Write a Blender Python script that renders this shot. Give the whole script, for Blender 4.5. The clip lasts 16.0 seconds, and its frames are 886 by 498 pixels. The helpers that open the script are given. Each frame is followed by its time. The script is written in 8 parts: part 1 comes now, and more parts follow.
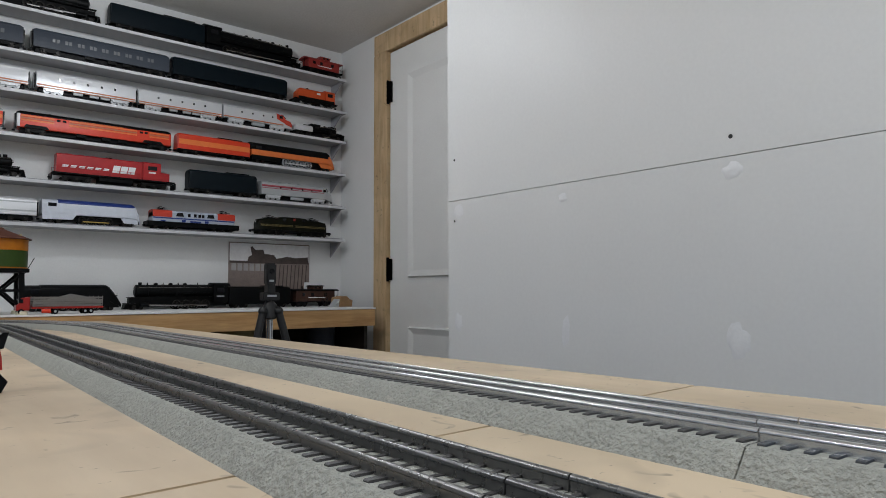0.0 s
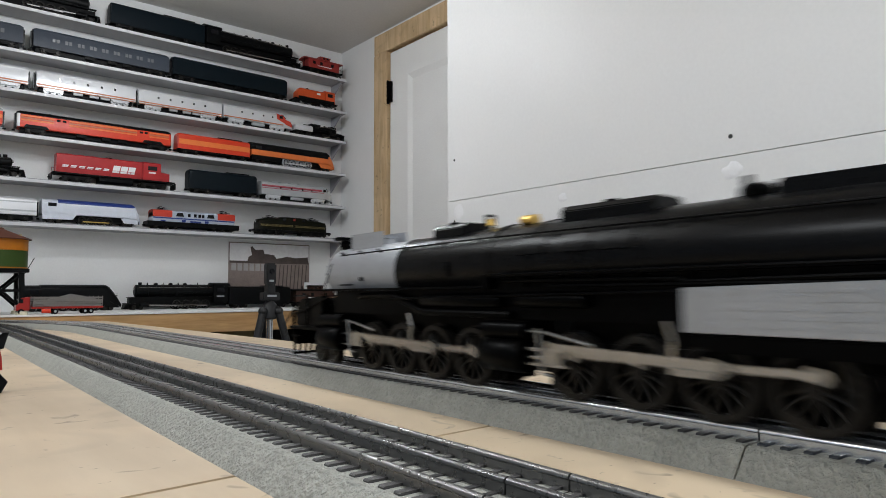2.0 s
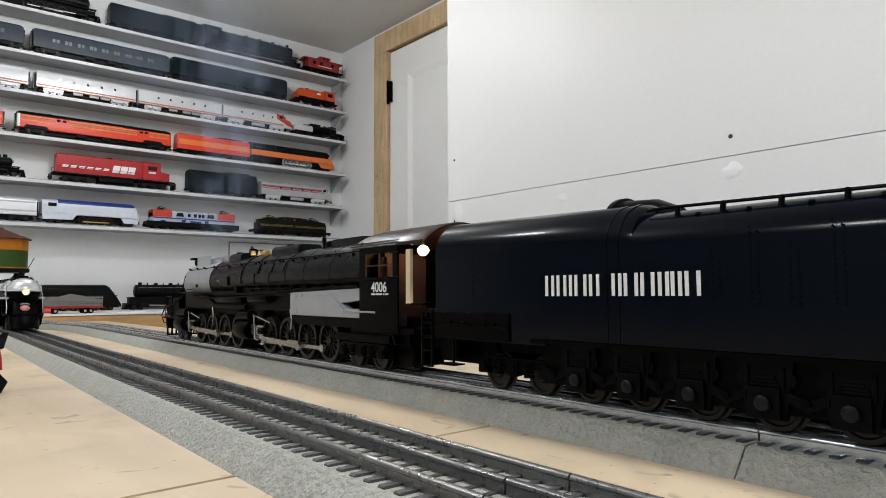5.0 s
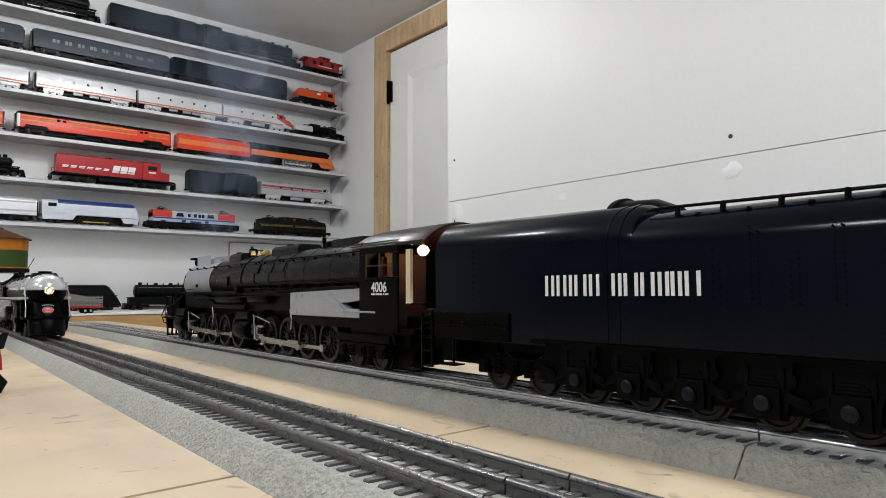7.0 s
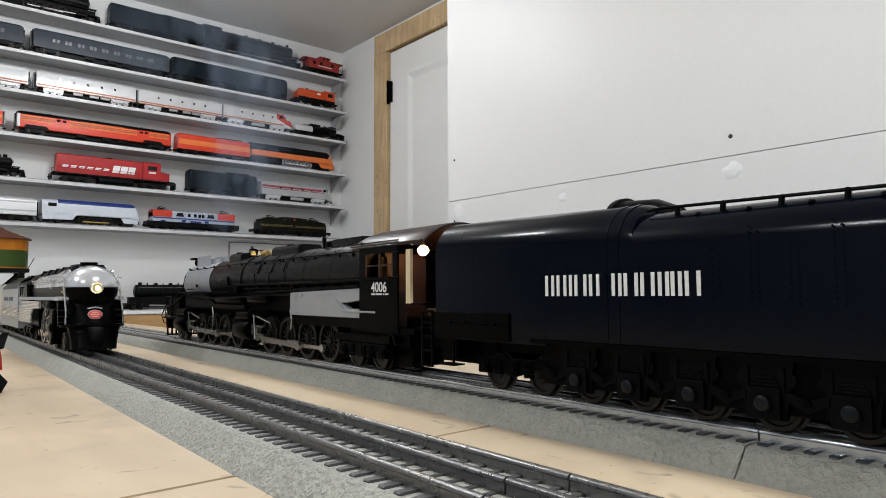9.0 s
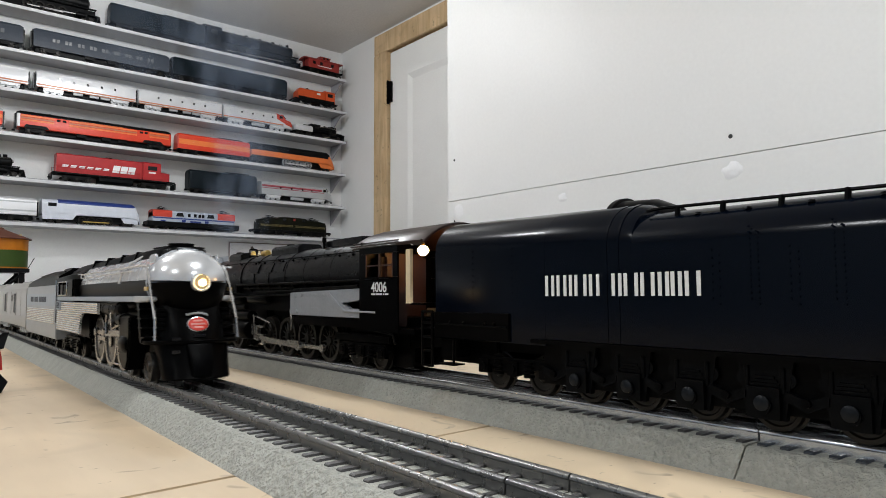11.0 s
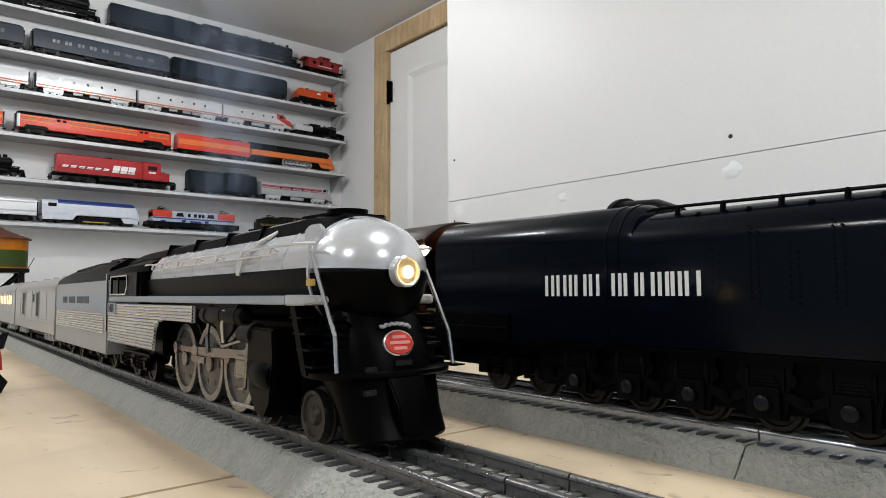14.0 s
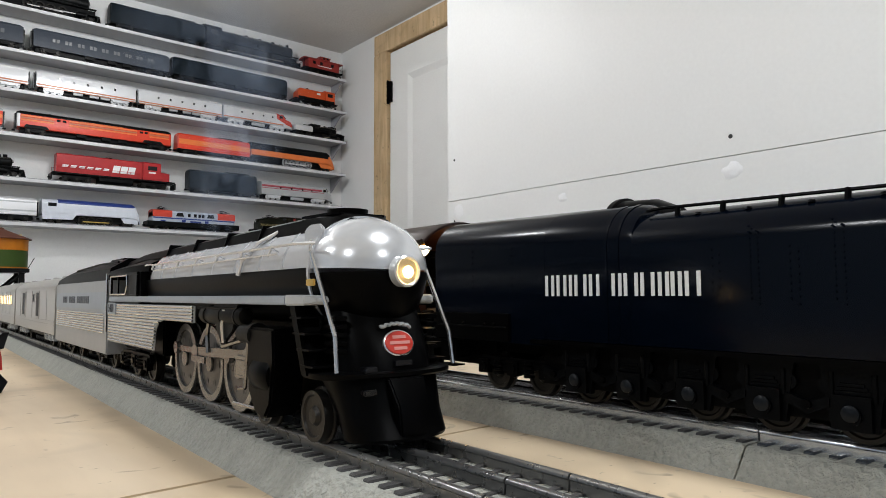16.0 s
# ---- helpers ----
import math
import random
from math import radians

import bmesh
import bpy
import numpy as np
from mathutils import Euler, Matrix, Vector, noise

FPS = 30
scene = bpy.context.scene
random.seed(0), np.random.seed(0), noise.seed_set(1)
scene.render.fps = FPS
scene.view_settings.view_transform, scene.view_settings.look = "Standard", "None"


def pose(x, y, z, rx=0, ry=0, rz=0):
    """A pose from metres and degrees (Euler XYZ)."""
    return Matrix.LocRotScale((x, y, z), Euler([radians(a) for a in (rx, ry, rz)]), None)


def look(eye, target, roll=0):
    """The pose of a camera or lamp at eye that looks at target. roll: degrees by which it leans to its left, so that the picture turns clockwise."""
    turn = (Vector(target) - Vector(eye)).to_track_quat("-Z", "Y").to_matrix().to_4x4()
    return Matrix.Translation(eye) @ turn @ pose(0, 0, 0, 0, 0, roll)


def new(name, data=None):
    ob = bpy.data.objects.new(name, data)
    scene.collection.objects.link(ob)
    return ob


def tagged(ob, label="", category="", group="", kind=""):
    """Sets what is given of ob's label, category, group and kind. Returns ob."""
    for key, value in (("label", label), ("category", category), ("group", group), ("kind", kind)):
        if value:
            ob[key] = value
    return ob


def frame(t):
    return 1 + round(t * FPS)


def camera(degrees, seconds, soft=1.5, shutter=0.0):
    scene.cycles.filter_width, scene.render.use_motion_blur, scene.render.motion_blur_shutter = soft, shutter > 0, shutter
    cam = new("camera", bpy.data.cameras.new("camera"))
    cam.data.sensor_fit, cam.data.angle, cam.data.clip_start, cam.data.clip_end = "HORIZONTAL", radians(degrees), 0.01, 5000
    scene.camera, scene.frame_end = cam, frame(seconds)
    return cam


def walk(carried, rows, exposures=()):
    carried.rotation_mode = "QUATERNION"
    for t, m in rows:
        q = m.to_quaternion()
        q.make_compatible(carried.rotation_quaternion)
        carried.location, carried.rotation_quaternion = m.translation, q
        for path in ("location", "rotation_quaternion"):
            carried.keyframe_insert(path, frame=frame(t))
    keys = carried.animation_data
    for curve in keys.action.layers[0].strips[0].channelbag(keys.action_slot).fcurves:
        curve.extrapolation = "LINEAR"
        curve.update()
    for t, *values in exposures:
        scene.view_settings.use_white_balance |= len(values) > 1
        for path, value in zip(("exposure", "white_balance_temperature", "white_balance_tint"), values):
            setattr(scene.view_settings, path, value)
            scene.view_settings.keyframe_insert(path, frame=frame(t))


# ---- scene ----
C = 1.02            # camera height above the room floor
RT = C - 0.058      # top of the rails
TT = C - 0.0755     # table top

# the table top dips a little towards its far end, and the tracks run slightly askew on it
TILT = pose(0.2, 0.25, RT, -0.3) @ pose(-0.2, -0.25, -RT)
TAB = pose(0.2, 0.25, RT, -0.3) @ pose(0, 0, 0, 0, 0, -1.2) @ pose(-0.2, -0.25, -RT)

cam = camera(67.02, 16.0, soft=0.9, shutter=0.8)
_yaw, _pitch = radians(39.418), radians(3.621)
_aim = (math.sin(_yaw) * math.cos(_pitch), math.cos(_yaw) * math.cos(_pitch), C + math.sin(_pitch))
CAM = look((0, 0, C), _aim, -0.196)
walk(cam, [(0, CAM), (16, CAM)],
     exposures=[(0, -0.42, 6500, 10), (0.5, -0.40, 6500, 10), (1.0, -0.35, 6520, 10), (1.5, -0.20, 6580, 10), (2.0, -0.05, 6600, 10), (2.5, 0.02, 6650, 10), (3.0, 0.06, 6700, 10), (4.0, 0.14, 6740, 10), (6.5, 0.18, 6750, 10), (16, 0.18, 6750, 10)])

# ---- light ----
world = bpy.data.worlds.new("world")
world.use_nodes = True
world.node_tree.nodes["Background"].inputs[0].default_value = (0.9, 0.95, 1, 1)
world.node_tree.nodes["Background"].inputs[1].default_value = 0.02
scene.world = world


def ceiling_lamp(x, y, watts, size):
    """A flat round lamp set in the ceiling, shining down."""
    data = bpy.data.lights.new("lamp", "AREA")
    data.shape, data.size, data.energy, data.color = "DISK", size, watts, (0.945, 1.0, 1.06)
    ob = new("lamp", data)
    ob.matrix_world = pose(x, y, C + 1.112)
    return ob


LAMPS = [(0.42, -0.12, 8.6, 0.20), (-1.15, 0.75, 7.5, 0.12), (-1.05, -0.35, 6.0, 0.12), (0.36, -1.25, 6.5, 0.12)]
for lx, ly, lw, ls in LAMPS:
    ceiling_lamp(lx, ly, lw, ls)


# Unseen point light added to brighten the top shelves, door and ceiling.
def unseen_fill(x, y, watts):
    data = bpy.data.lights.new("fill_light", "POINT")
    data.shadow_soft_size, data.energy, data.color = 0.045, watts, (0.945, 1.0, 1.06)
    ob = new("fill_light", data)
    ob.matrix_world = pose(x, y, 1.99)
    return ob


unseen_fill(0.55, 1.75, 10.0)
unseen_fill(-0.25, 1.30, 10.0)


# ---- materials ----
MATS = {}


def mat(name, col, rough=0.5, metal=0.0, var=0.12, size=60.0, bump=0.08, coat=0.0, spec=0.5, fine=6.0, rvar=0.025):
    """A painted or raw surface with mottling at two sizes and fine relief."""
    if name in MATS:
        return MATS[name]
    m = bpy.data.materials.new(name)
    m.use_nodes = True
    nt = m.node_tree
    b = nt.nodes["Principled BSDF"]
    tc = nt.nodes.new("ShaderNodeTexCoord")
    n1, n2 = nt.nodes.new("ShaderNodeTexNoise"), nt.nodes.new("ShaderNodeTexNoise")
    n1.inputs["Scale"].default_value, n1.inputs["Detail"].default_value = size, 4
    n2.inputs["Scale"].default_value, n2.inputs["Detail"].default_value = size * fine, 3
    nt.links.new(tc.outputs["Object"], n1.inputs["Vector"])
    nt.links.new(tc.outputs["Object"], n2.inputs["Vector"])
    mix = nt.nodes.new("ShaderNodeMath")
    mix.operation = "ADD"
    nt.links.new(n1.outputs["Fac"], mix.inputs[0])
    nt.links.new(n2.outputs["Fac"], mix.inputs[1])
    ramp = nt.nodes.new("ShaderNodeMapRange")
    ramp.inputs["From Min"].default_value, ramp.inputs["From Max"].default_value = 0.6, 1.4
    ramp.inputs["To Min"].default_value, ramp.inputs["To Max"].default_value = 1 - var, 1 + var
    nt.links.new(mix.outputs[0], ramp.inputs["Value"])
    mul = nt.nodes.new("ShaderNodeVectorMath")
    mul.operation = "SCALE"
    mul.inputs[0].default_value = col
    nt.links.new(ramp.outputs[0], mul.inputs["Scale"])
    nt.links.new(mul.outputs[0], b.inputs["Base Color"])
    rr = nt.nodes.new("ShaderNodeMapRange")
    rr.inputs["To Min"].default_value, rr.inputs["To Max"].default_value = max(0.03, rough - rvar), min(1, rough + rvar)
    nt.links.new(n2.outputs["Fac"], rr.inputs["Value"])
    nt.links.new(rr.outputs[0], b.inputs["Roughness"])
    b.inputs["Metallic"].default_value = metal
    b.inputs["Coat Weight"].default_value = coat
    if bump:
        bp = nt.nodes.new("ShaderNodeBump")
        bp.inputs["Strength"].default_value, bp.inputs["Distance"].default_value = bump, 0.3 / size
        nt.links.new(n2.outputs["Fac"], bp.inputs["Height"])
        nt.links.new(bp.outputs[0], b.inputs["Normal"])
    b.inputs["Specular IOR Level"].default_value = spec
    MATS[name] = m
    return m


def wood(name, col, dark, grain=(3, 60, 60), rough=0.6, rings=0.5, marks=0.0):
    if name in MATS:
        return MATS[name]
    m = bpy.data.materials.new(name)
    m.use_nodes = True
    nt = m.node_tree
    b = nt.nodes["Principled BSDF"]
    tc, mp = nt.nodes.new("ShaderNodeTexCoord"), nt.nodes.new("ShaderNodeMapping")
    mp.inputs["Scale"].default_value = grain
    nt.links.new(tc.outputs["Object"], mp.inputs["Vector"])
    n1, n2, n3 = (nt.nodes.new("ShaderNodeTexNoise") for _ in range(3))
    n1.inputs["Scale"].default_value, n1.inputs["Detail"].default_value, n1.inputs["Distortion"].default_value = 1.0, 6, rings
    n2.inputs["Scale"].default_value, n2.inputs["Detail"].default_value = 5.0, 3
    n3.inputs["Scale"].default_value, n3.inputs["Detail"].default_value = 9.0, 2
    nt.links.new(mp.outputs[0], n1.inputs["Vector"])
    nt.links.new(mp.outputs[0], n2.inputs["Vector"])
    nt.links.new(tc.outputs["Object"], n3.inputs["Vector"])
    add = nt.nodes.new("ShaderNodeMath")
    add.operation = "MULTIPLY_ADD"
    add.inputs[1].default_value = 0.4
    nt.links.new(n2.outputs["Fac"], add.inputs[0])
    nt.links.new(n1.outputs["Fac"], add.inputs[2])
    cr = nt.nodes.new("ShaderNodeValToRGB")
    cr.color_ramp.elements[0].position, cr.color_ramp.elements[0].color = 0.45, (*dark, 1)
    cr.color_ramp.elements[1].position, cr.color_ramp.elements[1].color = 0.85, (*col, 1)
    nt.links.new(add.outputs[0], cr.inputs["Fac"])
    st = nt.nodes.new("ShaderNodeMapRange")
    st.inputs["From Min"].default_value, st.inputs["From Max"].default_value = 0.3, 0.7
    st.inputs["To Min"].default_value, st.inputs["To Max"].default_value = 0.84, 1.06
    nt.links.new(n3.outputs["Fac"], st.inputs["Value"])
    mul = nt.nodes.new("ShaderNodeVectorMath")
    mul.operation = "SCALE"
    nt.links.new(cr.outputs[0], mul.inputs[0])
    nt.links.new(st.outputs[0], mul.inputs["Scale"])
    # knocks, pencil smudges and pinholes
    last = mul
    for sc, lo, hi, amt in ((38.0, 0.66, 0.74, 0.45 * marks), (11.0, 0.60, 0.72, 0.16 * marks), (130.0, 0.70, 0.76, 0.4 * marks)):
        if not marks:
            break
        n4, mr, m2 = nt.nodes.new("ShaderNodeTexNoise"), nt.nodes.new("ShaderNodeMapRange"), nt.nodes.new("ShaderNodeVectorMath")
        n4.inputs["Scale"].default_value, n4.inputs["Detail"].default_value, n4.inputs["Distortion"].default_value = sc, 2, 1.2
        nt.links.new(tc.outputs["Object"], n4.inputs["Vector"])
        mr.inputs["From Min"].default_value, mr.inputs["From Max"].default_value = lo, hi
        mr.inputs["To Min"].default_value, mr.inputs["To Max"].default_value = 1.0, 1.0 - amt
        nt.links.new(n4.outputs["Fac"], mr.inputs["Value"])
        m2.operation = "SCALE"
        nt.links.new(last.outputs[0], m2.inputs[0])
        nt.links.new(mr.outputs[0], m2.inputs["Scale"])
        last = m2
    nt.links.new(last.outputs[0], b.inputs["Base Color"])
    b.inputs["Roughness"].default_value = rough
    bp = nt.nodes.new("ShaderNodeBump")
    bp.inputs["Strength"].default_value, bp.inputs["Distance"].default_value = 0.15, 0.001
    nt.links.new(add.outputs[0], bp.inputs["Height"])
    nt.links.new(bp.outputs[0], b.inputs["Normal"])
    MATS[name] = m
    return m


def glow(name, col, strength):
    m = bpy.data.materials.new(name)
    m.use_nodes = True
    b = m.node_tree.nodes["Principled BSDF"]
    b.inputs["Base Color"].default_value = (*col, 1)
    b.inputs["Emission Color"].default_value = (*col, 1)
    b.inputs["Emission Strength"].default_value = strength
    return m


def glass(name, col, rough=0.05):
    m = bpy.data.materials.new(name)
    m.use_nodes = True
    b = m.node_tree.nodes["Principled BSDF"]
    b.inputs["Base Color"].default_value = (*col, 1)
    b.inputs["Roughness"].default_value = rough
    b.inputs["Transmission Weight"].default_value = 1.0
    return m


WHITE = mat("wall_paint", (0.82, 0.82, 0.81), 0.6, var=0.04, size=5, bump=0.02, fine=40)
PANEL = mat("panel_paint", (0.87, 0.87, 0.86), 0.45, var=0.025, size=4, bump=0.006, fine=30)
SPACKLE = mat("spackle", (0.97, 0.97, 0.98), 0.25, var=0.05, size=30, bump=0.05)
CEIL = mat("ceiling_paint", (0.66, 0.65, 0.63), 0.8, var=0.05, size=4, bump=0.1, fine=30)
# Blue-grey picked for the unseen walls, to tint reflections in the tender.
DIM = mat("reflection_wall", (0.34, 0.41, 0.50), 0.7, var=0.08, size=4, bump=0.05)
FLOOR = mat("concrete", (0.22, 0.21, 0.20), 0.8, var=0.2, size=6, bump=0.1)
PLY = wood("plywood", (0.62, 0.495, 0.345), (0.52, 0.40, 0.265), grain=(16, 2.2, 10), rough=0.5, marks=1.0)
PINE = wood("pine", (0.68, 0.50, 0.30), (0.52, 0.35, 0.18), grain=(50, 50, 4), rough=0.6, marks=0.8)
PINE_X = wood("pine_lengthwise", (0.62, 0.37, 0.16), (0.42, 0.22, 0.08), grain=(4, 50, 50), rough=0.6)
PINE_Y = wood("pine_crosswise", (0.66, 0.44, 0.22), (0.46, 0.27, 0.11), grain=(50, 4, 50), rough=0.6)
DOORM = mat("door_paint", (0.87, 0.87, 0.85), 0.4, var=0.04, size=6, bump=0.06, fine=30)
EDGE = mat("shelf_edge", (0.66, 0.66, 0.68), 0.35, var=0.06, size=20, bump=0.02)
SHELF = mat("shelf_grey", (0.34, 0.34, 0.36), 0.35, var=0.06, size=20, bump=0.03)
BALLAST = mat("roadbed_grey", (0.36, 0.363, 0.325), 0.7, var=0.18, size=80, bump=0.9, fine=5)
TIE = mat("tie_black", (0.060, 0.058, 0.058), 0.42, var=0.3, size=200, bump=0.2)
STEEL = mat("rail_steel", (0.66, 0.66, 0.67), 0.22, 0.85, var=0.06, size=40, bump=0.0, rvar=0.04)
GUNRAIL = mat("worn_rail", (0.19, 0.188, 0.185), 0.28, 0.7, var=0.10, size=40, bump=0.0, rvar=0.04)
DARKRAIL = mat("blackened_rail", (0.13, 0.13, 0.132), 0.28, 0.7, var=0.10, size=40, bump=0.0, rvar=0.04)
BLACK = mat("engine_black", (0.0012, 0.0012, 0.0014), 0.34, var=0.1, size=90, bump=0.01, spec=0.045, rvar=0.03)
SOOT = mat("boiler_black", (0.002, 0.002, 0.0023), 0.28, var=0.2, size=70, bump=0.015, spec=0.15)
# Black paint; the blue sheen it reflects is put into the base colour.
BLUESHEEN = mat("tender_black", (0.0008, 0.0022, 0.0058), 0.16, var=0.04, size=60, bump=0.0, spec=0.12, rvar=0.015)
GRAPH = mat("graphite", (0.39, 0.41, 0.44), 0.36, 0.25, var=0.10, size=80, bump=0.08)
SILVER = mat("silver_paint", (0.65, 0.665, 0.69), 0.22, 0.45, var=0.04, size=60, bump=0.0, coat=0.5, rvar=0.03)
GREY = mat("grey_paint", (0.31, 0.35, 0.40), 0.38, 0.1, var=0.08, size=60, bump=0.04)
LGREY = mat("light_grey_paint", (0.44, 0.46, 0.475), 0.38, 0.1, var=0.06, size=60, bump=0.04)
ROD = mat("rod_steel", (0.50, 0.48, 0.45), 0.26, 0.9, var=0.2, size=150, bump=0.05)
TYRE = mat("wheel_grey", (0.018, 0.016, 0.014), 0.4, 0.6, var=0.2, size=150, bump=0.05)
CHROME = mat("bright_metal", (0.75, 0.75, 0.76), 0.2, 0.9, var=0.06, size=80, bump=0.02)
BRASS = mat("brass", (0.70, 0.47, 0.14), 0.3, 0.9, var=0.1, size=100, bump=0.02)
LETTER = mat("white_lettering", (0.82, 0.83, 0.84), 0.5, var=0.04, size=80, bump=0)
DKLETTER = mat("dark_lettering", (0.06, 0.07, 0.09), 0.5, var=0.04, size=80, bump=0)
MAROON = mat("cab_roof_brown", (0.020, 0.010, 0.009), 0.30, var=0.2, size=70, bump=0.03, spec=0.22)
CREAM = mat("cream_paint", (0.70, 0.58, 0.38), 0.45, var=0.06, size=80, bump=0.03)
INNER = mat("cab_interior", (0.030, 0.009, 0.007), 0.6, var=0.2, size=80, bump=0.05)
REDBADGE = mat("red_enamel", (0.62, 0.05, 0.035), 0.3, var=0.06, size=80, bump=0)
SHADE = mat("dark_glass", (0.006, 0.006, 0.008), 0.15, var=0.1, size=50, bump=0, spec=0.3)
LIT = glow("warm_bulb", (1.0, 0.66, 0.26), 16.0)
LITCAB = glow("cab_bulb", (1.0, 0.52, 0.17), 50.0)
LITWIN = glow("lit_window", (1.0, 0.75, 0.40), 2.2)
LENS = glass("lens_glass", (1, 0.97, 0.9))
SCREW = mat("screw_black", (0.02, 0.02, 0.02), 0.5, var=0.1, size=100, bump=0)


# ---- mesh helpers ----
def bx(bm, x0, x1, y0, y1, z0, z1):
    v = [bm.verts.new(p) for p in ((x0, y0, z0), (x1, y0, z0), (x1, y1, z0), (x0, y1, z0), (x0, y0, z1), (x1, y0, z1), (x1, y1, z1), (x0, y1, z1))]
    for f in ((3, 2, 1, 0), (4, 5, 6, 7), (0, 1, 5, 4), (1, 2, 6, 5), (2, 3, 7, 6), (3, 0, 4, 7)):
        bm.faces.new([v[i] for i in f])
    return bm


def loft(bm, rings, caps=True):
    """Skin a row of equal closed rings."""
    vs = [[bm.verts.new(p) for p in r] for r in rings]
    n = len(vs[0])
    for a, b in zip(vs, vs[1:]):
        for i in range(n):
            bm.faces.new((a[i], a[(i + 1) % n], b[(i + 1) % n], b[i]))
    if caps:
        bm.faces.new(vs[0][::-1])
        bm.faces.new(vs[-1])
    return bm


def cy(bm, p, q, r, r2=None, n=14, caps=True):
    p, q = Vector(p), Vector(q)
    w = (q - p).normalized()
    u = w.orthogonal().normalized()
    v = w.cross(u)
    rings = []
    for c, rad in ((p, r), (q, r if r2 is None else r2)):
        rings.append([c + rad * (math.cos(a) * u + math.sin(a) * v) for a in (2 * math.pi * i / n for i in range(n))])
    return loft(bm, rings, caps)


def rod(bm, pts, r, n=6):
    for a, b in zip(pts, pts[1:]):
        cy(bm, a, b, r, n=n)
    return bm


def prism(bm, pts, axis, a, b):
    """A polygon, given in the two other axes, pushed from a to b along axis (x: (y, z); y: (x, z); z: (x, y))."""
    def at(p, d):
        return (d, p[0], p[1]) if axis == "x" else (p[0], d, p[1]) if axis == "y" else (p[0], p[1], d)
    return loft(bm, [[at(p, a) for p in pts], [at(p, b) for p in pts]])


def lathe(bm, prof, origin, axis, n=24):
    """Turn (distance along axis, radius) pairs about an axis through origin."""
    o, w = Vector(origin), Vector(axis).normalized()
    u = w.orthogonal().normalized()
    v = w.cross(u)
    return loft(bm, [[o + w * d + max(r, 1e-5) * (math.cos(a) * u + math.sin(a) * v) for a in (2 * math.pi * i / n for i in range(n))] for d, r in prof])


def ball(bm, c, r, n=12, sq=(1, 1, 1)):
    bmesh.ops.create_uvsphere(bm, u_segments=n, v_segments=max(6, n // 2), radius=r, matrix=Matrix.Translation(c) @ Matrix.Diagonal((*sq, 1)))
    return bm


LENGTH = {"steam_locomotive": 1.083, "streamlined_locomotive": 1.06, "tender.001": 1.13, "baggage_car": 1.18, "passenger_coach": 1.18}   # how long each model is against its drawing


def longer(th):
    return LENGTH.get(th.name, 1.0) if th else 1.0


def part(name, bm, material, parent=None, label="", bevel=0.0, smooth=True, kind=""):
    bmesh.ops.recalc_face_normals(bm, faces=bm.faces)
    if longer(parent) != 1 and name not in ("wheel", "driving_wheel", "wheel_disc", "badge", "badge_rim", "badge_bar"):
        bmesh.ops.scale(bm, vec=(longer(parent), 1, 1), verts=bm.verts)
    if parent and parent.name == "streamlined_locomotive" and name not in ("headlamp_rim", "reflector", "bulb", "front_handrail"):
        for v in bm.verts:
            if v.co.z > 0.0662:
                v.co.z = 0.0662 + (v.co.z - 0.0662) * 0.865
    if bevel:
        bmesh.ops.bevel(bm, geom=list(bm.edges), offset=bevel, segments=2, affect="EDGES", clamp_overlap=True)
    me = bpy.data.meshes.new(name)
    bm.to_mesh(me)
    bm.free()
    me.materials.append(material)
    ob = new(name, me)
    if smooth:
        me.shade_smooth()
        me.set_sharp_from_angle(angle=radians(35))
    if parent:
        ob.parent = parent
    if label or kind:
        tagged(ob, label, kind=kind)
    return ob


def same(ob, m, parent):
    """Another piece on the same mesh."""
    o = new(ob.name.split(".")[0], ob.data)
    o.parent = parent
    o.matrix_basis = m
    return o


def empty(name, label, category, group="", m=None):
    ob = new(name)
    ob.empty_display_size = 0.02
    if m is not None:
        ob.matrix_basis = m
    return tagged(ob, label, category, group)


def B():
    return bmesh.new()


# ---- the room ----
YW, XD, XP, ZC = 2.683, 1.593, 1.25, C + 1.118   # shelf wall, door wall, panelled wall, ceiling
X0, Y0 = -1.9, -2.0
PE = 1.487                                        # end of the panelled wall


def setting(name, bm, material, label, category, bevel=0.0):
    return tagged(part(name, bm, material, None, "", bevel, smooth=bevel > 0), label, category, kind="structure")


setting("floor", bx(B(), X0 - 0.2, XD + 1.0, Y0 - 0.2, YW + 0.2, -0.1, 0), FLOOR, "bare grey concrete floor under the layout", "floor")
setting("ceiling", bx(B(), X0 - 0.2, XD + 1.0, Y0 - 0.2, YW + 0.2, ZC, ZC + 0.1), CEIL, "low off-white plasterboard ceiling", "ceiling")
setting("wall_north", bx(B(), X0 - 0.12, XD + 0.12, YW, YW + 0.12, 0, ZC), WHITE, "white painted wall behind the train shelves", "wall")
setting("wall_west", bx(B(), X0 - 0.12, X0, Y0, YW, 0, ZC), DIM, "unseen blue-grey wall that closes the room and tints reflections", "wall")
setting("wall_south", bx(B(), X0 - 0.12, XD + 0.3, Y0 - 0.12, Y0, 0, ZC), DIM, "unseen blue-grey wall that closes the room and tints reflections", "wall")
DY0, DY1, DZ = 1.47, 2.292, C + 1.015             # door opening
w = bx(B(), XD, XD + 0.12, DY1 + 0.101, YW, 0, ZC)
bx(w, XD, XD + 0.12, PE - 0.1, DY1 + 0.10, DZ + 0.09, ZC)
setting("wall_east", w, WHITE, "white plastered wall beside the door", "wall")
pw = B()
bx(pw, XP + 0.004, XP + 0.12, Y0, PE - 0.004, 0, ZC)
setting("wall_partition", pw, WHITE, "partition behind the white wall panels", "wall")
